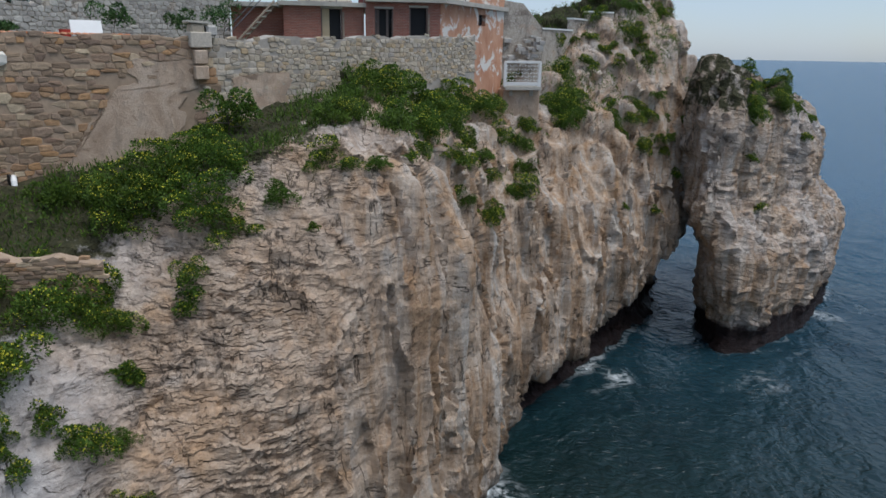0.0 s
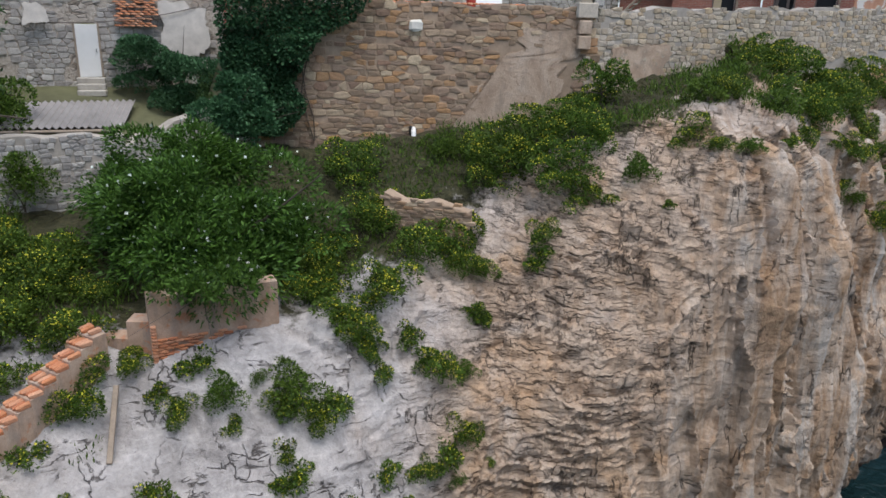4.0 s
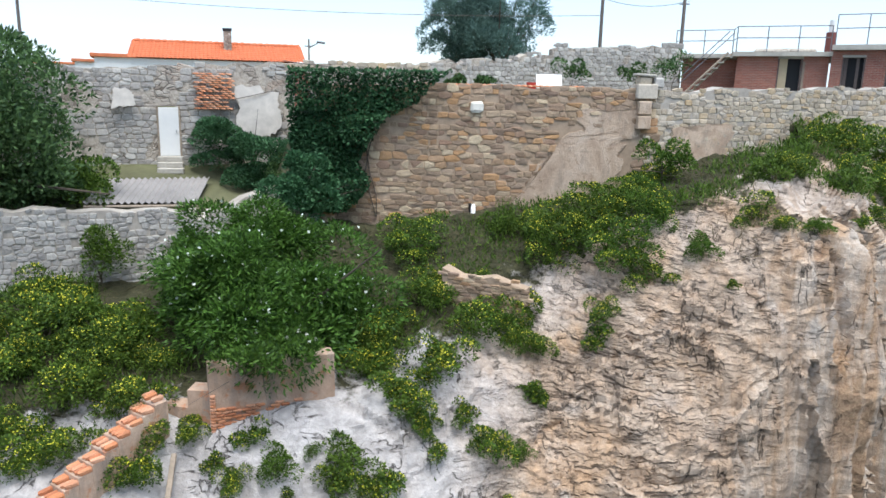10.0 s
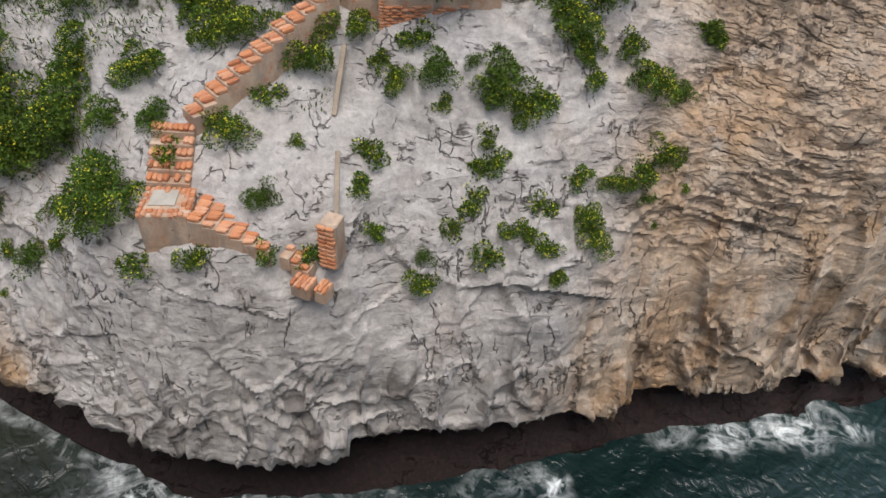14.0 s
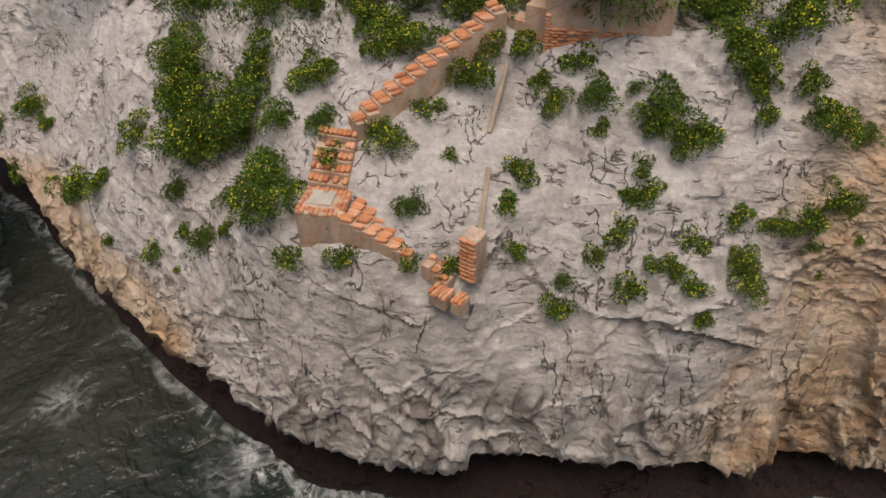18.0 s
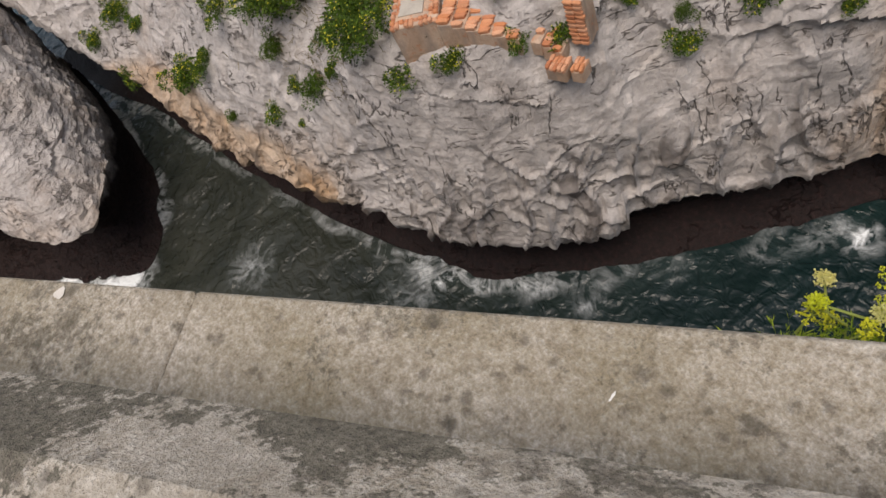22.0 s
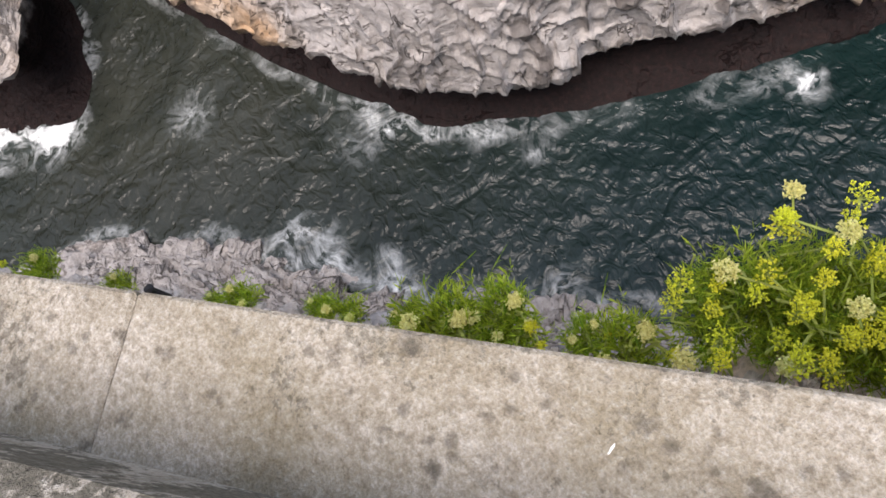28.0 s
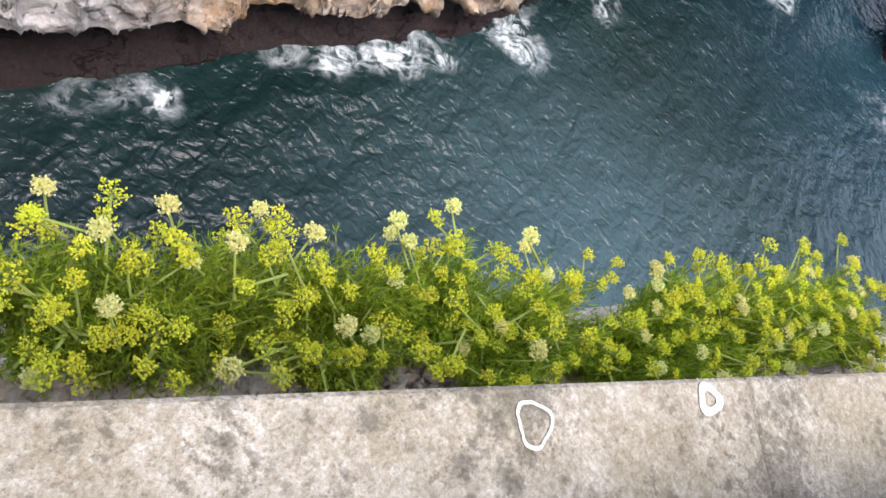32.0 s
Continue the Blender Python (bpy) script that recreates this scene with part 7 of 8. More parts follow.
for k, (a, rho, w) in enumerate(((-59.5, 150, 16), (-57.6, 120, 6), (-56.2, 90, 5))):
    h = thing("distant_house", polar(a, rho, 19.5), "small white house far off", "house", "distant houses", turn=radians(-a))
    part("wall", box_bm((w, 5, 3 + rho * 0.015), pose(0, 0, 1.2)), WHITE, h)
    part("roof", box_bm((w + 0.8, 5.8, 0.4), pose(0, 0, 2.9 + rho * 0.0075), 0.05), TILE, h)

# shed
shed = thing("shed", polar(-55, 27, 14.5), "low shed with a grey corrugated sheet roof", "shed")
fl, fr_, bl, br = polar(-59.4, 25.55, 16.3), polar(-51.6, 25.9, 16.15), polar(-57.6, 28.2, 16.75), polar(-50.6, 28.0, 16.75)


def corrugated(a, b, c, d, n):
    vs = []
    for i in range(n * 4 + 1):
        t = i / (n * 4)
        h = 0.045 * math.cos(2 * math.pi * t * n)
        vs += [a.lerp(b, t) + Vector((0, 0, h)), c.lerp(d, t) + Vector((0, 0, h))]
    fs = [(2 * i, 2 * i + 2, 2 * i + 3, 2 * i + 1) for i in range(n * 4)]
    k = len(vs)
    vs += [v - Vector((0, 0, 0.012)) for v in vs]
    fs += [(k + 2 * i + 1, k + 2 * i + 3, k + 2 * i + 2, k + 2 * i) for i in range(n * 4)]
    fs += [(2 * i, k + 2 * i, k + 2 * i + 2, 2 * i + 2) for i in range(n * 4)]
    return vs, fs


vs, fs = corrugated(fl, fr_, bl, br, 17)
o = polar(-55, 27, 14.5)
part("roof", mesh_of("roof", [v - o for v in vs], fs), SHEET, shed, "grey corrugated fibre cement sheet")
part("wall", box_bm((3.0, 2.0, 1.7), pose(-0.1, 0.3, 0.75, 0, 0, 35)), RUIN, shed)
part("beam", rod_bm(fl - o - Vector((0, 0, 0.12)), fr_ - o - Vector((0, 0, 0.12)), 0.05), WOOD, shed)

# poles, lamps and wires
TOPS = {}


def pole(a, rho, z0, z1, label, lamp=False, r=0.11):
    p = polar(a, rho, z0)
    ob = thing("utility_pole", p, label, "pole")
    part("mast", rod_bm((0, 0, -0.5), (0, 0, z1 - z0), r, r * 0.75, 10), POLE_WOOD, ob)
    part("crossbar", box_bm((0.5, 0.06, 0.06), pose(0, 0, z1 - z0 - 0.4, 0, 0, 20)), IRON, ob)
    part("insulator", rod_bm((0.2, 0, z1 - z0 - 0.4), (0.2, 0, z1 - z0 - 0.2), 0.035), WHITE, ob)
    if lamp:
        part("lamp_arm", rod_bm((0, 0, z1 - z0 - 0.5), (0.7, 0.1, z1 - z0 - 0.2), 0.03), IRON, ob)
        part("lamp_head", box_bm((0.5, 0.2, 0.12), pose(0.85, 0.1, z1 - z0 - 0.2, 0, 8, 8), 0.03), IRON, ob)
    TOPS[a] = p + Vector((0, 0, z1 - z0 - 0.3))


pole(-21.0, 42, 19.7, 27.0, "tall dark wooden utility pole", True)
pole(-15.2, 40.6, 19.7, 25.1, "dark wooden utility pole beside the stairs")
pole(-62.2, 52, 19.6, 26.6, "grey utility pole with a street lamp", True)
pole(-43.0, 45, 19.6, 22.9, "short pole with a small street lamp", True, 0.06)


def wire(a, b, sag):
    pts = [a.lerp(b, i / 14) - Vector((0, 0, sag * 4 * (i / 14) * (1 - i / 14))) for i in range(15)]
    tagged(part("power_cable", tube(pts, 0.016, 5), POLE_WOOD), "thin dark overhead power cable", "cable", "overhead cables")


P1, P2, P3, P4 = TOPS[-21.0], TOPS[-15.2], TOPS[-62.2], TOPS[-43.0]
wire(P1, polar(-70, 60, 26.6), 0.5)
wire(P1 - Vector((0, 0, 2.4)), P3 - Vector((0, 0, 0.8)), 0.5)
wire(P1 - Vector((0, 0, 1.5)), P2, 0.3)
wire(P3, polar(-90, 60, 26), 0.6)
wire(polar(-45, 30.0, 21.1), polar(-36, 31.6, 20.9), 0.1)
wire(polar(-57, 30.2, 19.3), polar(-46, 30.0, 19.9), 0.25)

# small things on and in the tall wall
cap_rng = random.Random(3)
MD = (flat(B_MAIN) - flat(A_MAIN)).normalized()
strip = thing("brick_coping", Vector((*A_MAIN, 20.3)), "row of red bricks along the top of the wall", "coping", turn=math.atan2(MD.y, MD.x))
for i in range(30):
    ob = new("brick", bricks)
    ob.parent = strip
    ob.matrix_basis = pose(3.4 + i * 0.2, 0.2, 0.0, 0, 0, cap_rng.uniform(-3, 3)) @ Matrix.Diagonal((0.19, 0.3, 0.07, 1))
post = thing("gate_post", (-7.75, 25.3, 20.0), "stone wall post with two pale capstones", "post", turn=0.6)
part("base", box_bm((0.7, 0.6, 0.5), pose(-0.2, 0.1, 0.2), 0.03), STONE_TAN, post)
part("block", box_bm((0.46, 0.5, 0.42), pose(-0.28, 0.1, 0.5), 0.06), STONE_TAN, post)
part("block", box_bm((0.36, 0.46, 0.36), pose(0.2, 0.1, 0.5), 0.06), STONE_GREY, post)
part("capstone", box_bm((0.7, 0.6, 0.08), pose(-0.26, 0.1, 0.75, 0, 3, 0), 0.02), CONCRETE, post)
for z in (-0.35, -0.85):
    part("corner_stone", box_bm((0.45, 0.4, 0.45), pose(-0.25, -0.05, z), 0.03), PLASTER, post)
white_stone = tagged(part("white_stone", stone_data("white_stone", 77), simple("pale_limestone", (0.60, 0.57, 0.50), 0.9, var=0.2, scale=9, rel=0.3)), "single whitewashed stone in the tall wall", "stone")
wp = flat(A_MAIN) + MD * 5.55 + Vector((MD.y, -MD.x, 0)) * 0.06
white_stone.matrix_world = Matrix.LocRotScale((wp.x, wp.y, 19.55), Euler((0, 0, math.atan2(MD.y, MD.x))), (0.44, 0.2, 0.34))


def ragged_patch(name, a, b, s0, s1, z0, z1, material, label, seed, proud=0.07, lean=0.0):
    """A patch of plaster with a broken outline on the face of the wall a-b."""
    r = random.Random(seed)
    a, b = flat(a), flat(b)
    d = (b - a).normalized()
    out = Vector((d.y, -d.x, 0))
    cs, cz = (s0 + s1) / 2, (z0 + z1) / 2
    ring_out, n = [], 56
    for i in range(n):
        t = 2 * math.pi * i / n
        k = 1 / max(abs(math.cos(t)), abs(math.sin(t))) ** 0.8
        w = 1 + 0.12 * math.sin(3 * t + seed) + 0.08 * math.sin(7 * t + 2 * seed) + r.uniform(-0.07, 0.07)
        z = cz + (z1 - z0) / 2 * k * w * math.sin(t) * 0.95
        s = cs + (s1 - s0) / 2 * k * w * math.cos(t) * 0.95 + lean * (z - cz)
        ring_out.append((s, z))
    bm = bmesh.new()
    face = [bm.verts.new(a + d * s + out * proud + Vector((0, 0, z))) for s, z in ring_out]
    back = [bm.verts.new(a + d * s - out * 0.05 + Vector((0, 0, z))) for s, z in ring_out]
    bm.faces.new(face)
    for i in range(n):
        j = (i + 1) % n
        bm.faces.new((face[i], back[i], back[j], face[j]))
    bmesh.ops.triangulate(bm, faces=bm.faces[:])
    bmesh.ops.recalc_face_normals(bm, faces=bm.faces[:])
    return tagged(part(name, bm, material), label, "plaster", kind="structure")


ragged_patch("wall_plaster", A_MAIN, B_MAIN, 7.6, 10.7, 15.9, 18.7, PLASTER, "surviving patch of ochre plaster on the tall wall", 3, 0.045, 0.45)
ragged_patch("wall_plaster_east", A_RIGHT, B_RIGHT, 0.9, 3.6, 17.4, 19.1, PLASTER, "surviving patch of pale plaster on the terrace wall", 5, 0.045)
ragged_patch("wall_plaster_corner", A_MAIN, B_MAIN, 9.2, 11.3, 18.5, 19.6, PLASTER, "thin patch of ochre plaster near the post", 6, 0.04)
board = tagged(part("white_board", box_bm((0.95, 0.05, 0.55), None, 0.01), WHITE), "white board propped up behind the wall", "board")
board.matrix_world = Matrix.LocRotScale(polar(-24.7, 27.6, 20.5), Euler((radians(-25), 0, 0.55)), None)
tagged(part("red_bucket", rod_bm(polar(-26.0, 27.6, 20.2), polar(-26.0, 27.6, 20.45), 0.16, 0.2, 14), RED), "small red plastic bucket on the wall top", "bucket")
pipe = thing("drain_pipe", polar(-30.2, 25.5, 15.9), "white bent plastic drain pipe in the wall", "pipe")
part("tube", tube([Vector((-0.15, 0.25, 0.16)), Vector((0.06, -0.12, 0.16)), Vector((0.16, -0.28, 0.08)), Vector((0.2, -0.36, -0.12))], 0.085, 14), WHITE, pipe)
part("mouth", rod_bm((0.2, -0.36, -0.12), (0.202, -0.364, -0.128), 0.07, n=14), DARK, pipe, "dark pipe mouth")
part("hole", rod_bm((-0.06, -0.06, 0.12), (-0.1, -0.1, 0.12), 0.17, n=12), DARK, pipe, "dark hole round the pipe")

WASH = simple("flaking_whitewash", (0.58, 0.53, 0.47), 0.9, var=0.3, scale=3, rel=0.5)
for k, (p, q, z0, z1) in enumerate(RENDER_PATCHES):
    ragged_patch("white_plaster", p, q, 0, (q - p).length, z0, z1, WASH, "flaking patch of whitewashed plaster", 8 + k, 0.05)

# ---- ruined brick staircase on the cliff ----


def plaster_build(nt, bs):
    v = place(nt)
    wide, grain = tex(nt, v, 1.3, 5, 0.65, 0.6), tex(nt, v, 22, 7, 0.7)
    c = ramp(nt, wide, [(0.3, (0.34, 0.235, 0.165)), (0.5, (0.49, 0.345, 0.25)), (0.68, (0.56, 0.43, 0.33))])
    c = mixc(nt, ramp(nt, tex(nt, place(nt, (1, 1, 0.25)), 2.4, 5, 0.65), [(0.5, 0.0), (0.68, 0.7)]), c, (0.24, 0.205, 0.18))
    c = mixc(nt, ramp(nt, tex(nt, v, 3.1, 6, 0.65), [(0.57, 0.0), (0.62, 0.8)]), c, (0.47, 0.22, 0.12))
    c = mixc(nt, 0.4, c, ramp(nt, grain, [(0.3, 0.65), (0.7, 1.2)]), "MULTIPLY")
    set_base(nt, bs, c, 0.95, 0.0, 0.2)
    bump(nt, bs, math_node(nt, "ADD", grain, math_node(nt, "MULTIPLY", wide, 2.0)), 0.6, 0.03)


RUIN_PLASTER = mat("stained_plaster", plaster_build)
brick_b = stone_data("brick", 9)
brick_b.materials.append(BRICK_RAW)
staircase = thing("brick_staircase", (-14.0, 6.0, 9.0), "ruined orange brick staircase down the cliff face", "staircase")
sr = random.Random(4)


def step_piece(centre, way, width, run, depth, worn=0.1, side=RUIN_PLASTER, courses=True):
    """One step: a plastered body and a row of bricks on edge; way is the direction of climb."""
    way = Vector((way[0], way[1], 0)).normalized()
    m = Matrix.Translation(Vector(centre) - staircase.location) @ Matrix.Rotation(math.atan2(way.y, way.x), 4, "Z")
    bm = bmesh.new()
    box(bm, (run + 0.04, width, depth), pose(0, 0, -depth / 2 - 0.1), 0.015)
    st = part("step", bm, side, staircase)
    st.matrix_basis = m
    n = int(width / 0.115)
    for i in range(n):
        if sr.random() < worn:
            continue
        ob = new("brick", brick_b)
        ob.parent = st
        ob.matrix_basis = Matrix.LocRotScale((sr.uniform(-0.02, 0.02), -width / 2 + (i + 0.5) * width / n, -0.045 + sr.uniform(-0.025, 0.01)), Euler((sr.uniform(-.06, .06), sr.uniform(-.08, .08), sr.uniform(-.06, .06))), (run * 1.02, width / n * 0.93, 0.12))
    return st


# landing
land = part("landing", box_bm((1.15, 1.0, 1.6), pose(0, 0, -0.86), 0.03), RUIN_PLASTER, staircase)
land.matrix_basis = Matrix.Translation(Vector((-13.45, 4.5, 9.5)) - staircase.location) @ Matrix.Rotation(math.atan2(0.76, 0.65), 4, "Z")
part("paving", box_bm((0.6, 0.55, 0.03), pose(-0.1, 0.12, -0.04), 0.01), CONCRETE, land, "pale worn paving")
for i in range(10):
    for j in range(9):
        edge = min(i, 9 - i, j, 8 - j)
        if edge > 1 or sr.random() < 0.12:
            continue
        ob = new("brick", brick_b)
        ob.parent = land
        ob.matrix_basis = Matrix.LocRotScale((-0.52 + i * 0.115, -0.45 + j * 0.112, -0.07 + sr.uniform(-0.03, 0.02)), Euler((sr.uniform(-.08, .08), sr.uniform(-.08, .08), sr.uniform(-.1, .1))), (0.11, 0.108, 0.13))
# lower flight, descending along the face
down = Vector((0.79, 0.61, 0))
for k in range(6):
    c = Vector((-12.86, 5.02, 9.42)) + down * (0.285 * k) - Vector((0, 0, 0.125 * k))
    step_piece(c, -down, 0.95 - 0.03 * k, 0.3, 0.8 if k < 2 else 0.5, 0.1 + 0.05 * k)
# broken treads below it
for k in range(3):
    c = Vector((-11.28, 6.2, 8.62)) + Vector((0.62, 0.3, 0)) * (0.3 * k) - Vector((0, 0, 0.17 * k))
    step_piece(c, (-0.62, -0.3), 0.62 - 0.1 * k, 0.2, 0.4, 0.3)
# first upper flight, inland
for k in range(5):
    c = Vector((-13.98, 4.86, 9.68)) + Vector((-0.71, 0.70, 0)) * (0.22 * k) + Vector((0, 0, 0.2 * k))
    step_piece(c, (-0.71, 0.70), 1.0, 0.24, 0.9, 0.15)
# second upper flight, along the face towards the plastered wall
up2 = Vector((0.02, 1.0, 0))
for k in range(13):
    c = Vector((-14.5, 6.0, 10.82)) + up2 * (0.31 * k) + Vector((0.03 * k * 0.3, 0, 0.165 * k))
    step_piece(c, up2, 0.58, 0.31, 1.5, 0.2)
# foot blocks and pier
for x, y, z, w in ((-10.62, 6.05, 8.15, 0.5), (-10.22, 6.32, 8.12, 0.3)):
    b = part("foot_block", box_bm((w, 0.42, 0.36), pose(0, 0, -0.26), 0.03), RUIN_PLASTER, staircase)
    b.matrix_basis = Matrix.Translation(Vector((x, y, z)) - staircase.location) @ Matrix.Rotation(0.4, 4, "Z")
    n = int(w / 0.095)
    for i in range(n):
        for j in range(2):
            ob = new("brick", brick_b)
            ob.parent = b
            ob.matrix_basis = Matrix.LocRotScale((-w / 2 + (i + 0.5) * w / n, -0.11 + 0.21 * j + sr.uniform(-.02, .02), -0.06 + sr.uniform(-.04, .03)), Euler((sr.uniform(-.08, .08), sr.uniform(-.1, .1), sr.uniform(-.08, .08))), (w / n * 0.92, 0.2, 0.13))
pier = part("pier", box_bm((0.42, 0.5, 1.3), pose(0, 0, 0), 0.03), RUIN_PLASTER, staircase)
pier.matrix_basis = Matrix.Translation(Vector((-10.72, 6.98, 8.72)) - staircase.location) @ Matrix.Rotation(0.5, 4, "Z")
for i in range(10):
    for j in range(2):
        ob = new("brick", brick_b)
        ob.parent = pier
        ob.matrix_basis = Matrix.LocRotScale((-0.12 + j * 0.2 + sr.uniform(-.02, .02), -0.25, -0.55 + i * 0.125), Euler((0, sr.uniform(-.05, .05), 0)), (0.21, 0.12, 0.1))

staircase.location += Vector((0.22, -0.09, 0.16))

# plastered wall over the stairs
panel = thing("plastered_wall", (-12.4, 11.6, 11.2), "weathered pink plaster wall with bare brick at its foot", "wall")
for a, b, z0, z1, name in (((-13.15, 10.45), (-11.4, 12.9), 10.7, 13.6, "plaster_face"), ((-13.75, 10.3), (-13.2, 10.6), 10.9, 12.95, "plaster_return"), ((-14.35, 10.05), (-13.76, 10.3), 10.7, 12.5, "plaster_return")):
    w = run_piece(name, a, b, 0, (flat(b) - flat(a)).length, z0, z1, 0.5, RUIN_PLASTER, None)
    w.parent = panel
    w.matrix_parent_inverse = Matrix.Translation(-panel.location)
pdv = Vector((1.75, 2.45, 0)).normalized()
pout = Vector((pdv.y, -pdv.x, 0))
for row in range(10):
    for k in range(9):
        if sr.random() < 0.1 + 0.09 * abs(row - 4) * (k > 1):
            continue
        p = Vector((-13.15, 10.45, 11.85 + row * 0.075)) + pdv * (0.15 + k * 0.23 + (row % 2) * 0.1) + pout * 0.0
        ob = new("brick", brick_b)
        ob.parent = panel
        ob.matrix_basis = Matrix.LocRotScale(p - panel.location, Euler((0, sr.uniform(-.04, .04), math.atan2(pdv.y, pdv.x))), (0.22, 0.11, 0.062))
for row in range(22):
    ob = new("brick", brick_b)
    ob.parent = panel
    ob.matrix_basis = Matrix.LocRotScale(Vector((-13.1, 10.5, 11.2 + row * 0.08)) + pout * 0.0 - panel.location, Euler((0, 0, math.atan2(pdv.y, pdv.x) + sr.uniform(-.1, .1))), (0.12, 0.14, 0.066))

# old timbers leaning on the rock
for a, b in (((-13.35, 9.55, 11.75), (-12.6, 8.6, 10.5)), ((-11.6, 7.95, 10.3), (-10.5, 7.0, 9.05))):
    a, b = Vector(a), Vector(b)
    bm = bmesh.new()
    m = Matrix.Translation((a + b) / 2) @ (b - a).to_track_quat("X", "Z").to_matrix().to_4x4()
    box(bm, ((b - a).length, 0.12, 0.08), m, 0.012)
    tagged(part("old_timber", bm, WOOD), "weathered wooden beam lying against the rock", "beam", "timbers on the rock")

# bricks of a broken wall under the pipe
stone_wall("wall_stub", (-11.1, 17.35), (-8.6, 17.8), 13.0, 13.0, 14.95, 14.75, 0.5, STONE_BROWN, MORTAR, "broken stub of thin brown masonry below the wall", course=(0.08, 0.15), length=(0.25, 0.6), seed=22, limit=120)

# ---- strip of soil and plants below the parapet ----
GRAVEL = stone_mat("gravel", [(0.40, 0.35, 0.31), (0.52, 0.47, 0.43), (0.66, 0.61, 0.56), (0.46, 0.40, 0.36)], 40)


def soil_strip():
    s = np.linspace(-6.0, 4.0, 200)
    n = np.linspace(0.1, 0.62, 18)
    S, N = np.meshgrid(s, n, indexing="ij")
    z = 18.6 - 0.55 * np.clip((N - 0.42) / 0.2, 0, 1) ** 2
    N = 0.1 + (N - 0.1) * (0.44 + 0.56 * np.clip((S + 0.2) / 0.35, 0, 1))
    p = np.stack([ALONG.x * S + OUT.x * N, ALONG.y * S + OUT.y * N, z], -1)
    q = p.reshape(-1, 3)
    p[..., 2] += (0.03 * vnoise(q * 9, 2) + 0.012 * vnoise(q * 30, 3)).reshape(S.shape)
    p += (0.05 * vnoise(q * 5, 4)).reshape(*S.shape, 1) * np.array([OUT.x, OUT.y, 0]) * (N > 0.4)[..., None]
    return grid_mesh("soil", p)


tagged(part("ground_strip", soil_strip(), simple("gritty_soil", (0.60, 0.51, 0.43), 0.95, var=0.55, scale=60, rel=0.9)), "gritty soil at the outer foot of the parapet", "soil", kind="structure")


def pebbles():
    rng = np.random.default_rng(3)
    r = random.Random(3)
    base = [(np.array([v.co for v in me.vertices]), [tuple(f.vertices) for f in me.polygons]) for me in (stone_data("pebble", 500 + k) for k in range(4))]
    vs, fs = [], []
    for _ in range(2600):
        s = r.uniform(-2.0, 2.2)
        n = r.uniform(0.24, 0.5 if s > 0.05 else 0.325)
        d = r.choice((0.008, 0.012, 0.016, 0.024, 0.04)) * r.uniform(0.7, 1.3)
        c = along(s, n, 18.6 - 0.55 * max(0, (n - 0.42) / 0.2) ** 2 + 0.01)
        m = np.array(Matrix.LocRotScale(c, Euler((r.uniform(0, 6), r.uniform(0, 6), r.uniform(0, 6))), (d, d * 0.8, d * 0.6)))
        v, f = r.choice(base)
        k = len(vs)
        vs.extend((v @ m[:3, :3].T + m[:3, 3]).tolist())
        fs.extend([tuple(i + k for i in q) for q in f])
    return mesh_of("pebbles", vs, fs)


tagged(part("pebbles", pebbles(), GRAVEL), "loose grey gravel along the parapet", "gravel", kind="stuff")


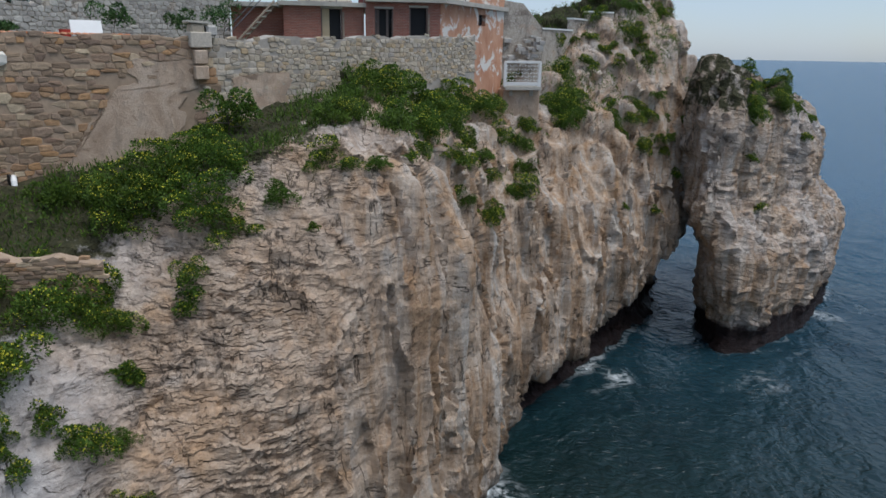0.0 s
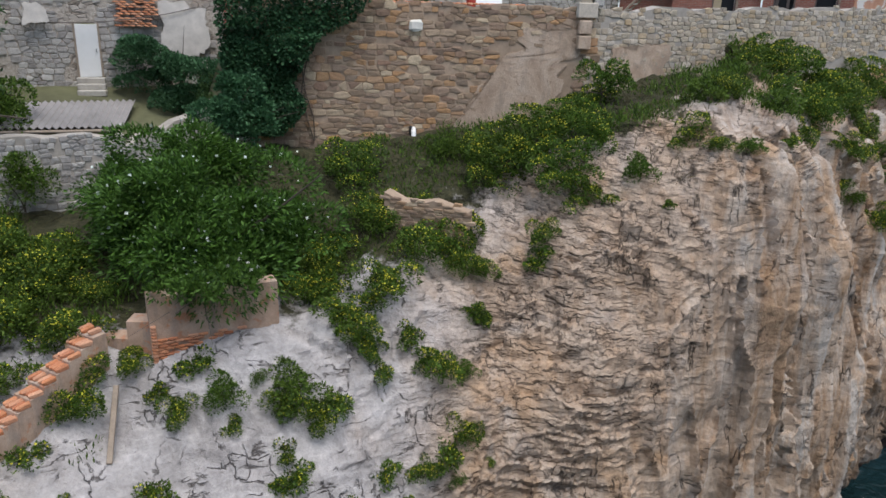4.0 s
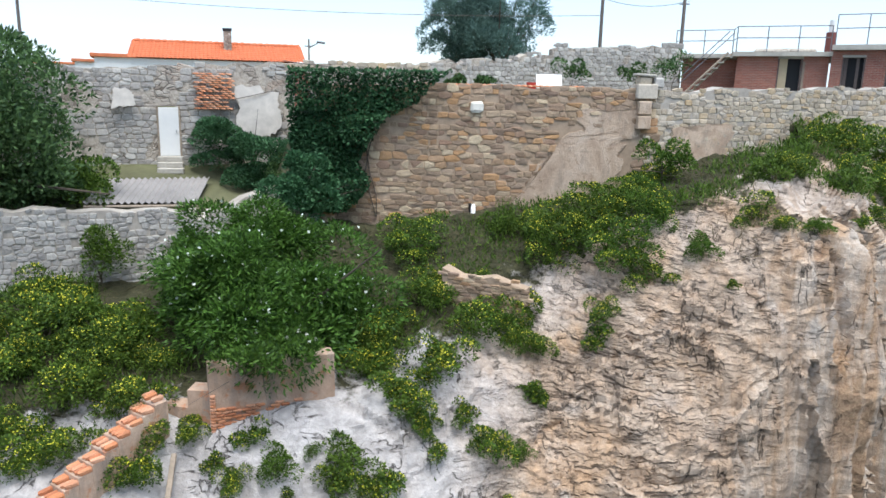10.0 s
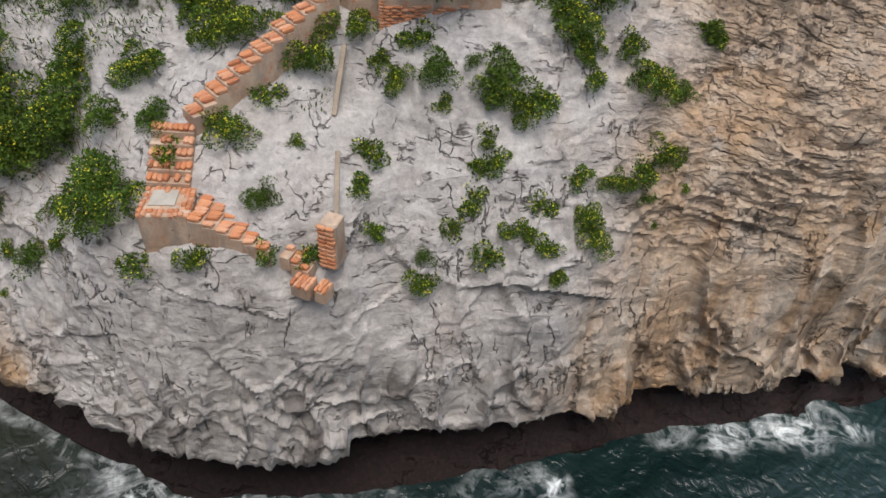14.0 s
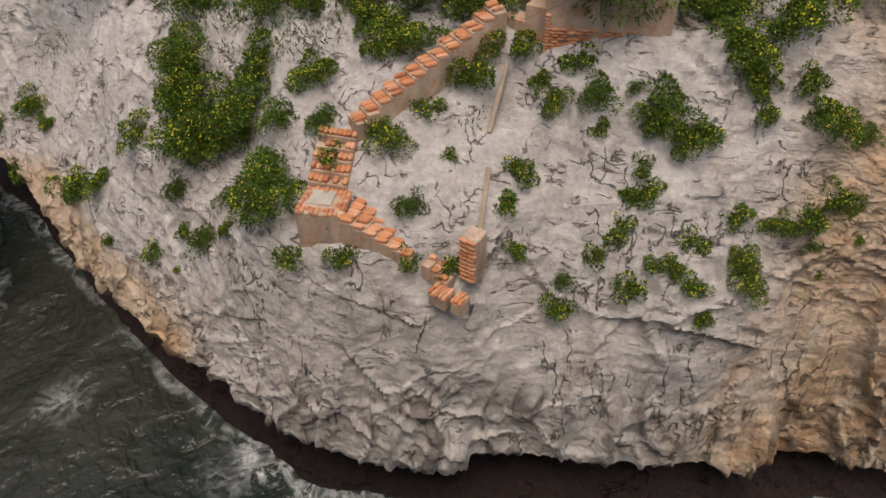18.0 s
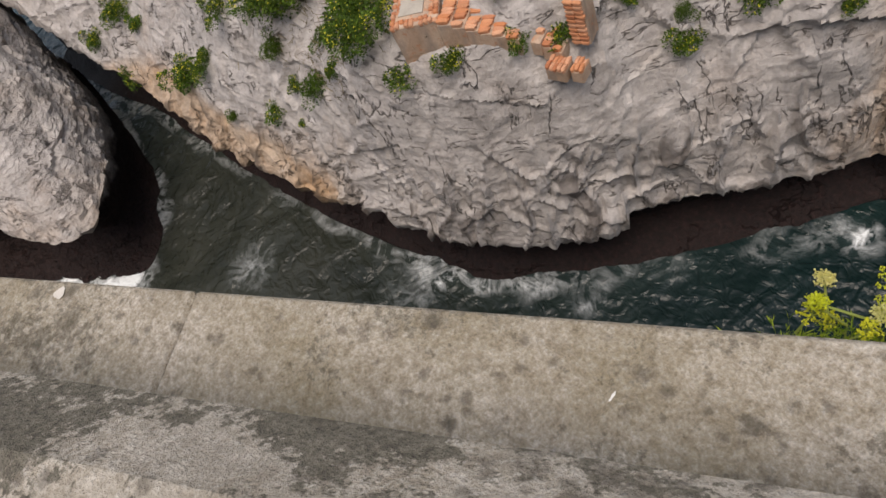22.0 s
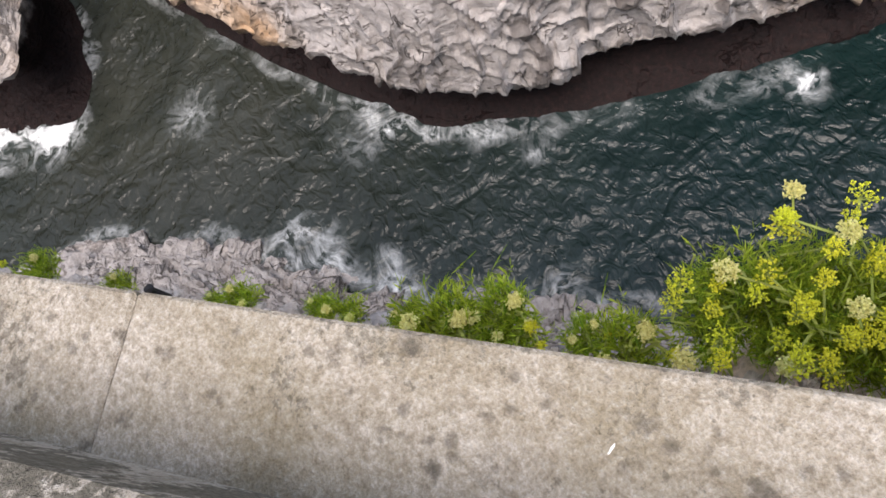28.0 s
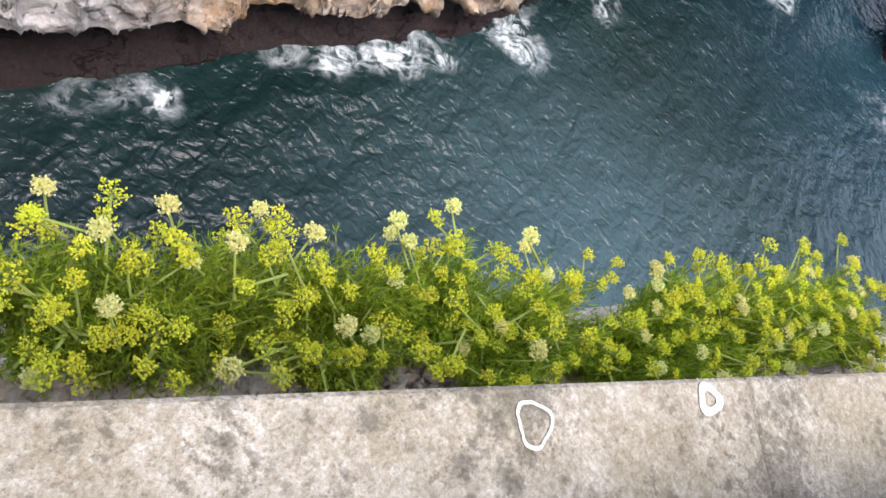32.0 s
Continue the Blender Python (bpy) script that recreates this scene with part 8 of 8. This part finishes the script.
def samphire(seed, height, spread, n_leaf, n_umbel, pale=0.25, tall=0.0):
    """A fleshy seaside plant: forked stems, narrow leaves and flat flower heads."""
    rng = np.random.default_rng(seed)
    ob = thing("samphire_plant", (0, 0, 0), "green rock samphire plant with yellow-green flower heads", "plant", "plants along the parapet")
    k = 70
    a = rng.uniform(0, 2 * math.pi, k)
    foot = np.c_[np.cos(a), np.sin(a), 0 * a] * rng.uniform(0, spread * 0.5, k)[:, None]
    tip = foot + np.c_[np.cos(a) * spread * 0.5, np.sin(a) * spread * 0.45, np.full(k, height)] * rng.uniform(0.4, 0.95, k)[:, None]
    # leaves are forked two or three times into short narrow fingers
    n_fork = n_leaf // 5
    which = rng.integers(0, k, n_fork)
    t = rng.uniform(0.05, 1.0, n_fork)
    fork = foot[which] + (tip - foot)[which] * t[:, None] + 0.012 * rng.normal(size=(n_fork, 3))
    lead = unit(unit((tip - foot)[which]) + 0.55 * rng.normal(size=(n_fork, 3)) + (0, 0, 0.15))
    reach = rng.uniform(0.018, 0.034, n_fork)
    way = unit(np.repeat(lead, 5, 0) + 0.42 * rng.normal(size=(n_fork * 5, 3)))
    start = np.repeat(fork, 5, 0) + np.repeat(lead * reach[:, None], 5, 0) * rng.uniform(0.2, 1.0, n_fork * 5)[:, None]
    base = np.concatenate([fork, start])
    way = np.concatenate([lead, way])
    side = unit(np.cross(way, rng.normal(size=base.shape)))
    size = np.r_[reach * 1.15, rng.uniform(0.012, 0.026, n_fork * 5)]
    part("foliage", blades("foliage", base, way, side, size, np.r_[np.full(n_fork, 0.0022), rng.uniform(0.002, 0.0034, n_fork * 5)]), LEAF_SAM, ob)
    bm = bmesh.new()
    for f, e in zip(foot, tip):
        mid = (f + e) / 2 + 0.018 * rng.normal(size=3)
        rod(bm, f, mid, 0.003, 0.0024, 5)
        rod(bm, mid, e, 0.0024, 0.0016, 5)
    part("stem", bm, STALK, ob)
    high = np.argsort(-(tip[:, 2] + 0.7 * np.hypot(tip[:, 0], tip[:, 1]) + 0.05 * rng.random(k)))
    for j in range(n_umbel):
        e = tip[high[j]]
        top = e + np.array([rng.normal() * 0.035, rng.normal() * 0.035, height * (0.06 + rng.random() * 0.28 + tall * rng.random())])
        open_head = rng.random() < pale
        rad = (rng.uniform(0.013, 0.019) if open_head else rng.uniform(0.014, 0.024)) * (0.6 if height < 0.1 else 1)
        stalk = bmesh.new()
        rod(stalk, e, top, 0.0026, 0.002, 5)
        lean = np.array([rng.normal() * 0.25, rng.normal() * 0.25])
        m = 20 if open_head else 13
        heads = []
        for q in range(m):
            an, rr = q * 2.4, rad * math.sqrt((q + 0.5) / m)
            h = top + np.array([math.cos(an) * rr, math.sin(an) * rr, 0.018 - rr * rr * (30 if open_head else 16) + lean @ (math.cos(an) * rr, math.sin(an) * rr)])
            rod(stalk, top - (0, 0, 0.006), h, 0.0008, 0.0008, 4)
            heads.append(h)
        um = part("umbel", stalk, STALK, ob)
        per, wide = (12, 0.0028) if open_head else (11, 0.0024)
        heads = np.repeat(np.array(heads), per, 0) + wide * rng.normal(size=(m * per, 3))
        tagged(part("floret", dots("floret", rng, heads, 0.0044 if open_head else 0.0036), UMBEL_PALE if open_head else UMBEL, um), kind="stuff")
    return ob


PLANTS = [samphire(41, 0.20, 0.15, 7000, 16, 0.12), samphire(42, 0.21, 0.16, 7500, 16, 0.2), samphire(43, 0.19, 0.14, 6500, 14, 0.06, 0.1), samphire(44, 0.06, 0.07, 1500, 4, 0.12)]
pr = random.Random(12)
rows = [(-0.03 + 0.1 * i + pr.uniform(-.03, .03), 0.425 + 0.035 * math.sin(i * 1.9) + 0.03 * math.sin(0.4 * i) + pr.uniform(-.02, .02), (2, 0, 1, 0, 2, 1, 1)[i % 7], pr.uniform(0.85, 1.12)) for i in range(23)]
rows += [(s, n - 0.035, 3, f) for s, n, f in ((-0.22, 0.36, 1.3), (-0.3, 0.39, 0.7), (-0.43, 0.37, 0.9), (-0.47, 0.4, 1.2), (-0.58, 0.36, 1.4), (-0.66, 0.38, 0.6), (-0.8, 0.36, 0.8), (-0.86, 0.38, 0.5), (-1.05, 0.37, 0.7), (-1.12, 0.36, 0.4), (-1.38, 0.36, 0.6), (-1.62, 0.37, 0.8), (0.55, 0.36, 0.9), (0.98, 0.36, 0.9), (1.55, 0.4, 1.1))]
seen_plants = set()
for s, n, k, size in rows:
    turn = 1.7 * s + 3 * n
    m = Matrix.LocRotScale(along(s, n, 18.6 - 0.55 * max(0, (n - 0.42) / 0.2) ** 2), Euler((0, 0, turn)), (size, size, size))
    if k not in seen_plants:
        seen_plants.add(k)
        PLANTS[k].matrix_world = m
    else:
        copy_thing(PLANTS[k], m).matrix_basis = m

# marks on the ledge
LIME = simple("pale_lichen", (0.58, 0.55, 0.50), 0.95, var=0.12, scale=60, rel=0.3)


def ring(name, s, n, r0, r1, seed, label, stretch=1.0):
    r = random.Random(seed)
    bm = bmesh.new()
    inner, outer = [], []
    for i in range(28):
        a = 2 * math.pi * i / 28
        w = 1 + 0.13 * math.sin(3 * a + seed) + r.uniform(-0.04, 0.04)
        for lst, rad in ((inner, r0), (outer, r1)):
            lst.append(bm.verts.new(along(s + math.cos(a) * rad * w, n + math.sin(a) * rad * w * stretch, 19.5562)))
    for i in range(28):
        j = (i + 1) % 28
        bm.faces.new((inner[i], outer[i], outer[j], inner[j]))
    ob = part(name, bm, LIME)
    return tagged(ob, label, "lichen")


ring("lichen_ring", 0.303, 0.150, 0.0118, 0.0142, 1, "pale irregular lichen ring on the concrete ledge", 1.1)
ring("lichen_ring", 0.467, 0.159, 0.006, 0.0125, 2, "small thick white lichen ring on the ledge")
ring("lichen_ring", -0.675, 0.162, 0.0, 0.006, 4, "pale lichen spot on the ledge")
fleck_bm = bmesh.new()
fp = [along(-0.174 + 0.0009 * math.cos(a) * (1 + 0.3 * math.sin(5 * a)) + 0.0016 * math.sin(a), 0.124 + 0.0036 * math.sin(a), 19.5561) for a in [i * 2 * math.pi / 16 for i in range(16)]]
fleck_bm.faces.new([fleck_bm.verts.new(p) for p in fp])
tagged(part("bird_dropping", fleck_bm, WHITE), "small white bird dropping on the ledge", "dropping")
stub = thing("black_stub", along(-1.224, 0.316, 18.5), "short black plastic stub in the soil", "stub")
part("post", rod_bm((0, 0, -0.05), (0, 0, 0.2), 0.008, 0.008, 8), DARK, stub)
part("cap", box_bm((0.022, 0.022, 0.016), pose(0, 0, 0.207), 0.006), DARK, stub)
# the floor behind the parapet
slab("floor", -6.0, 6.0, -6.0, -0.45, 18.1, 18.4, CONCRETE, "bare concrete floor behind the parapet", 0.01)
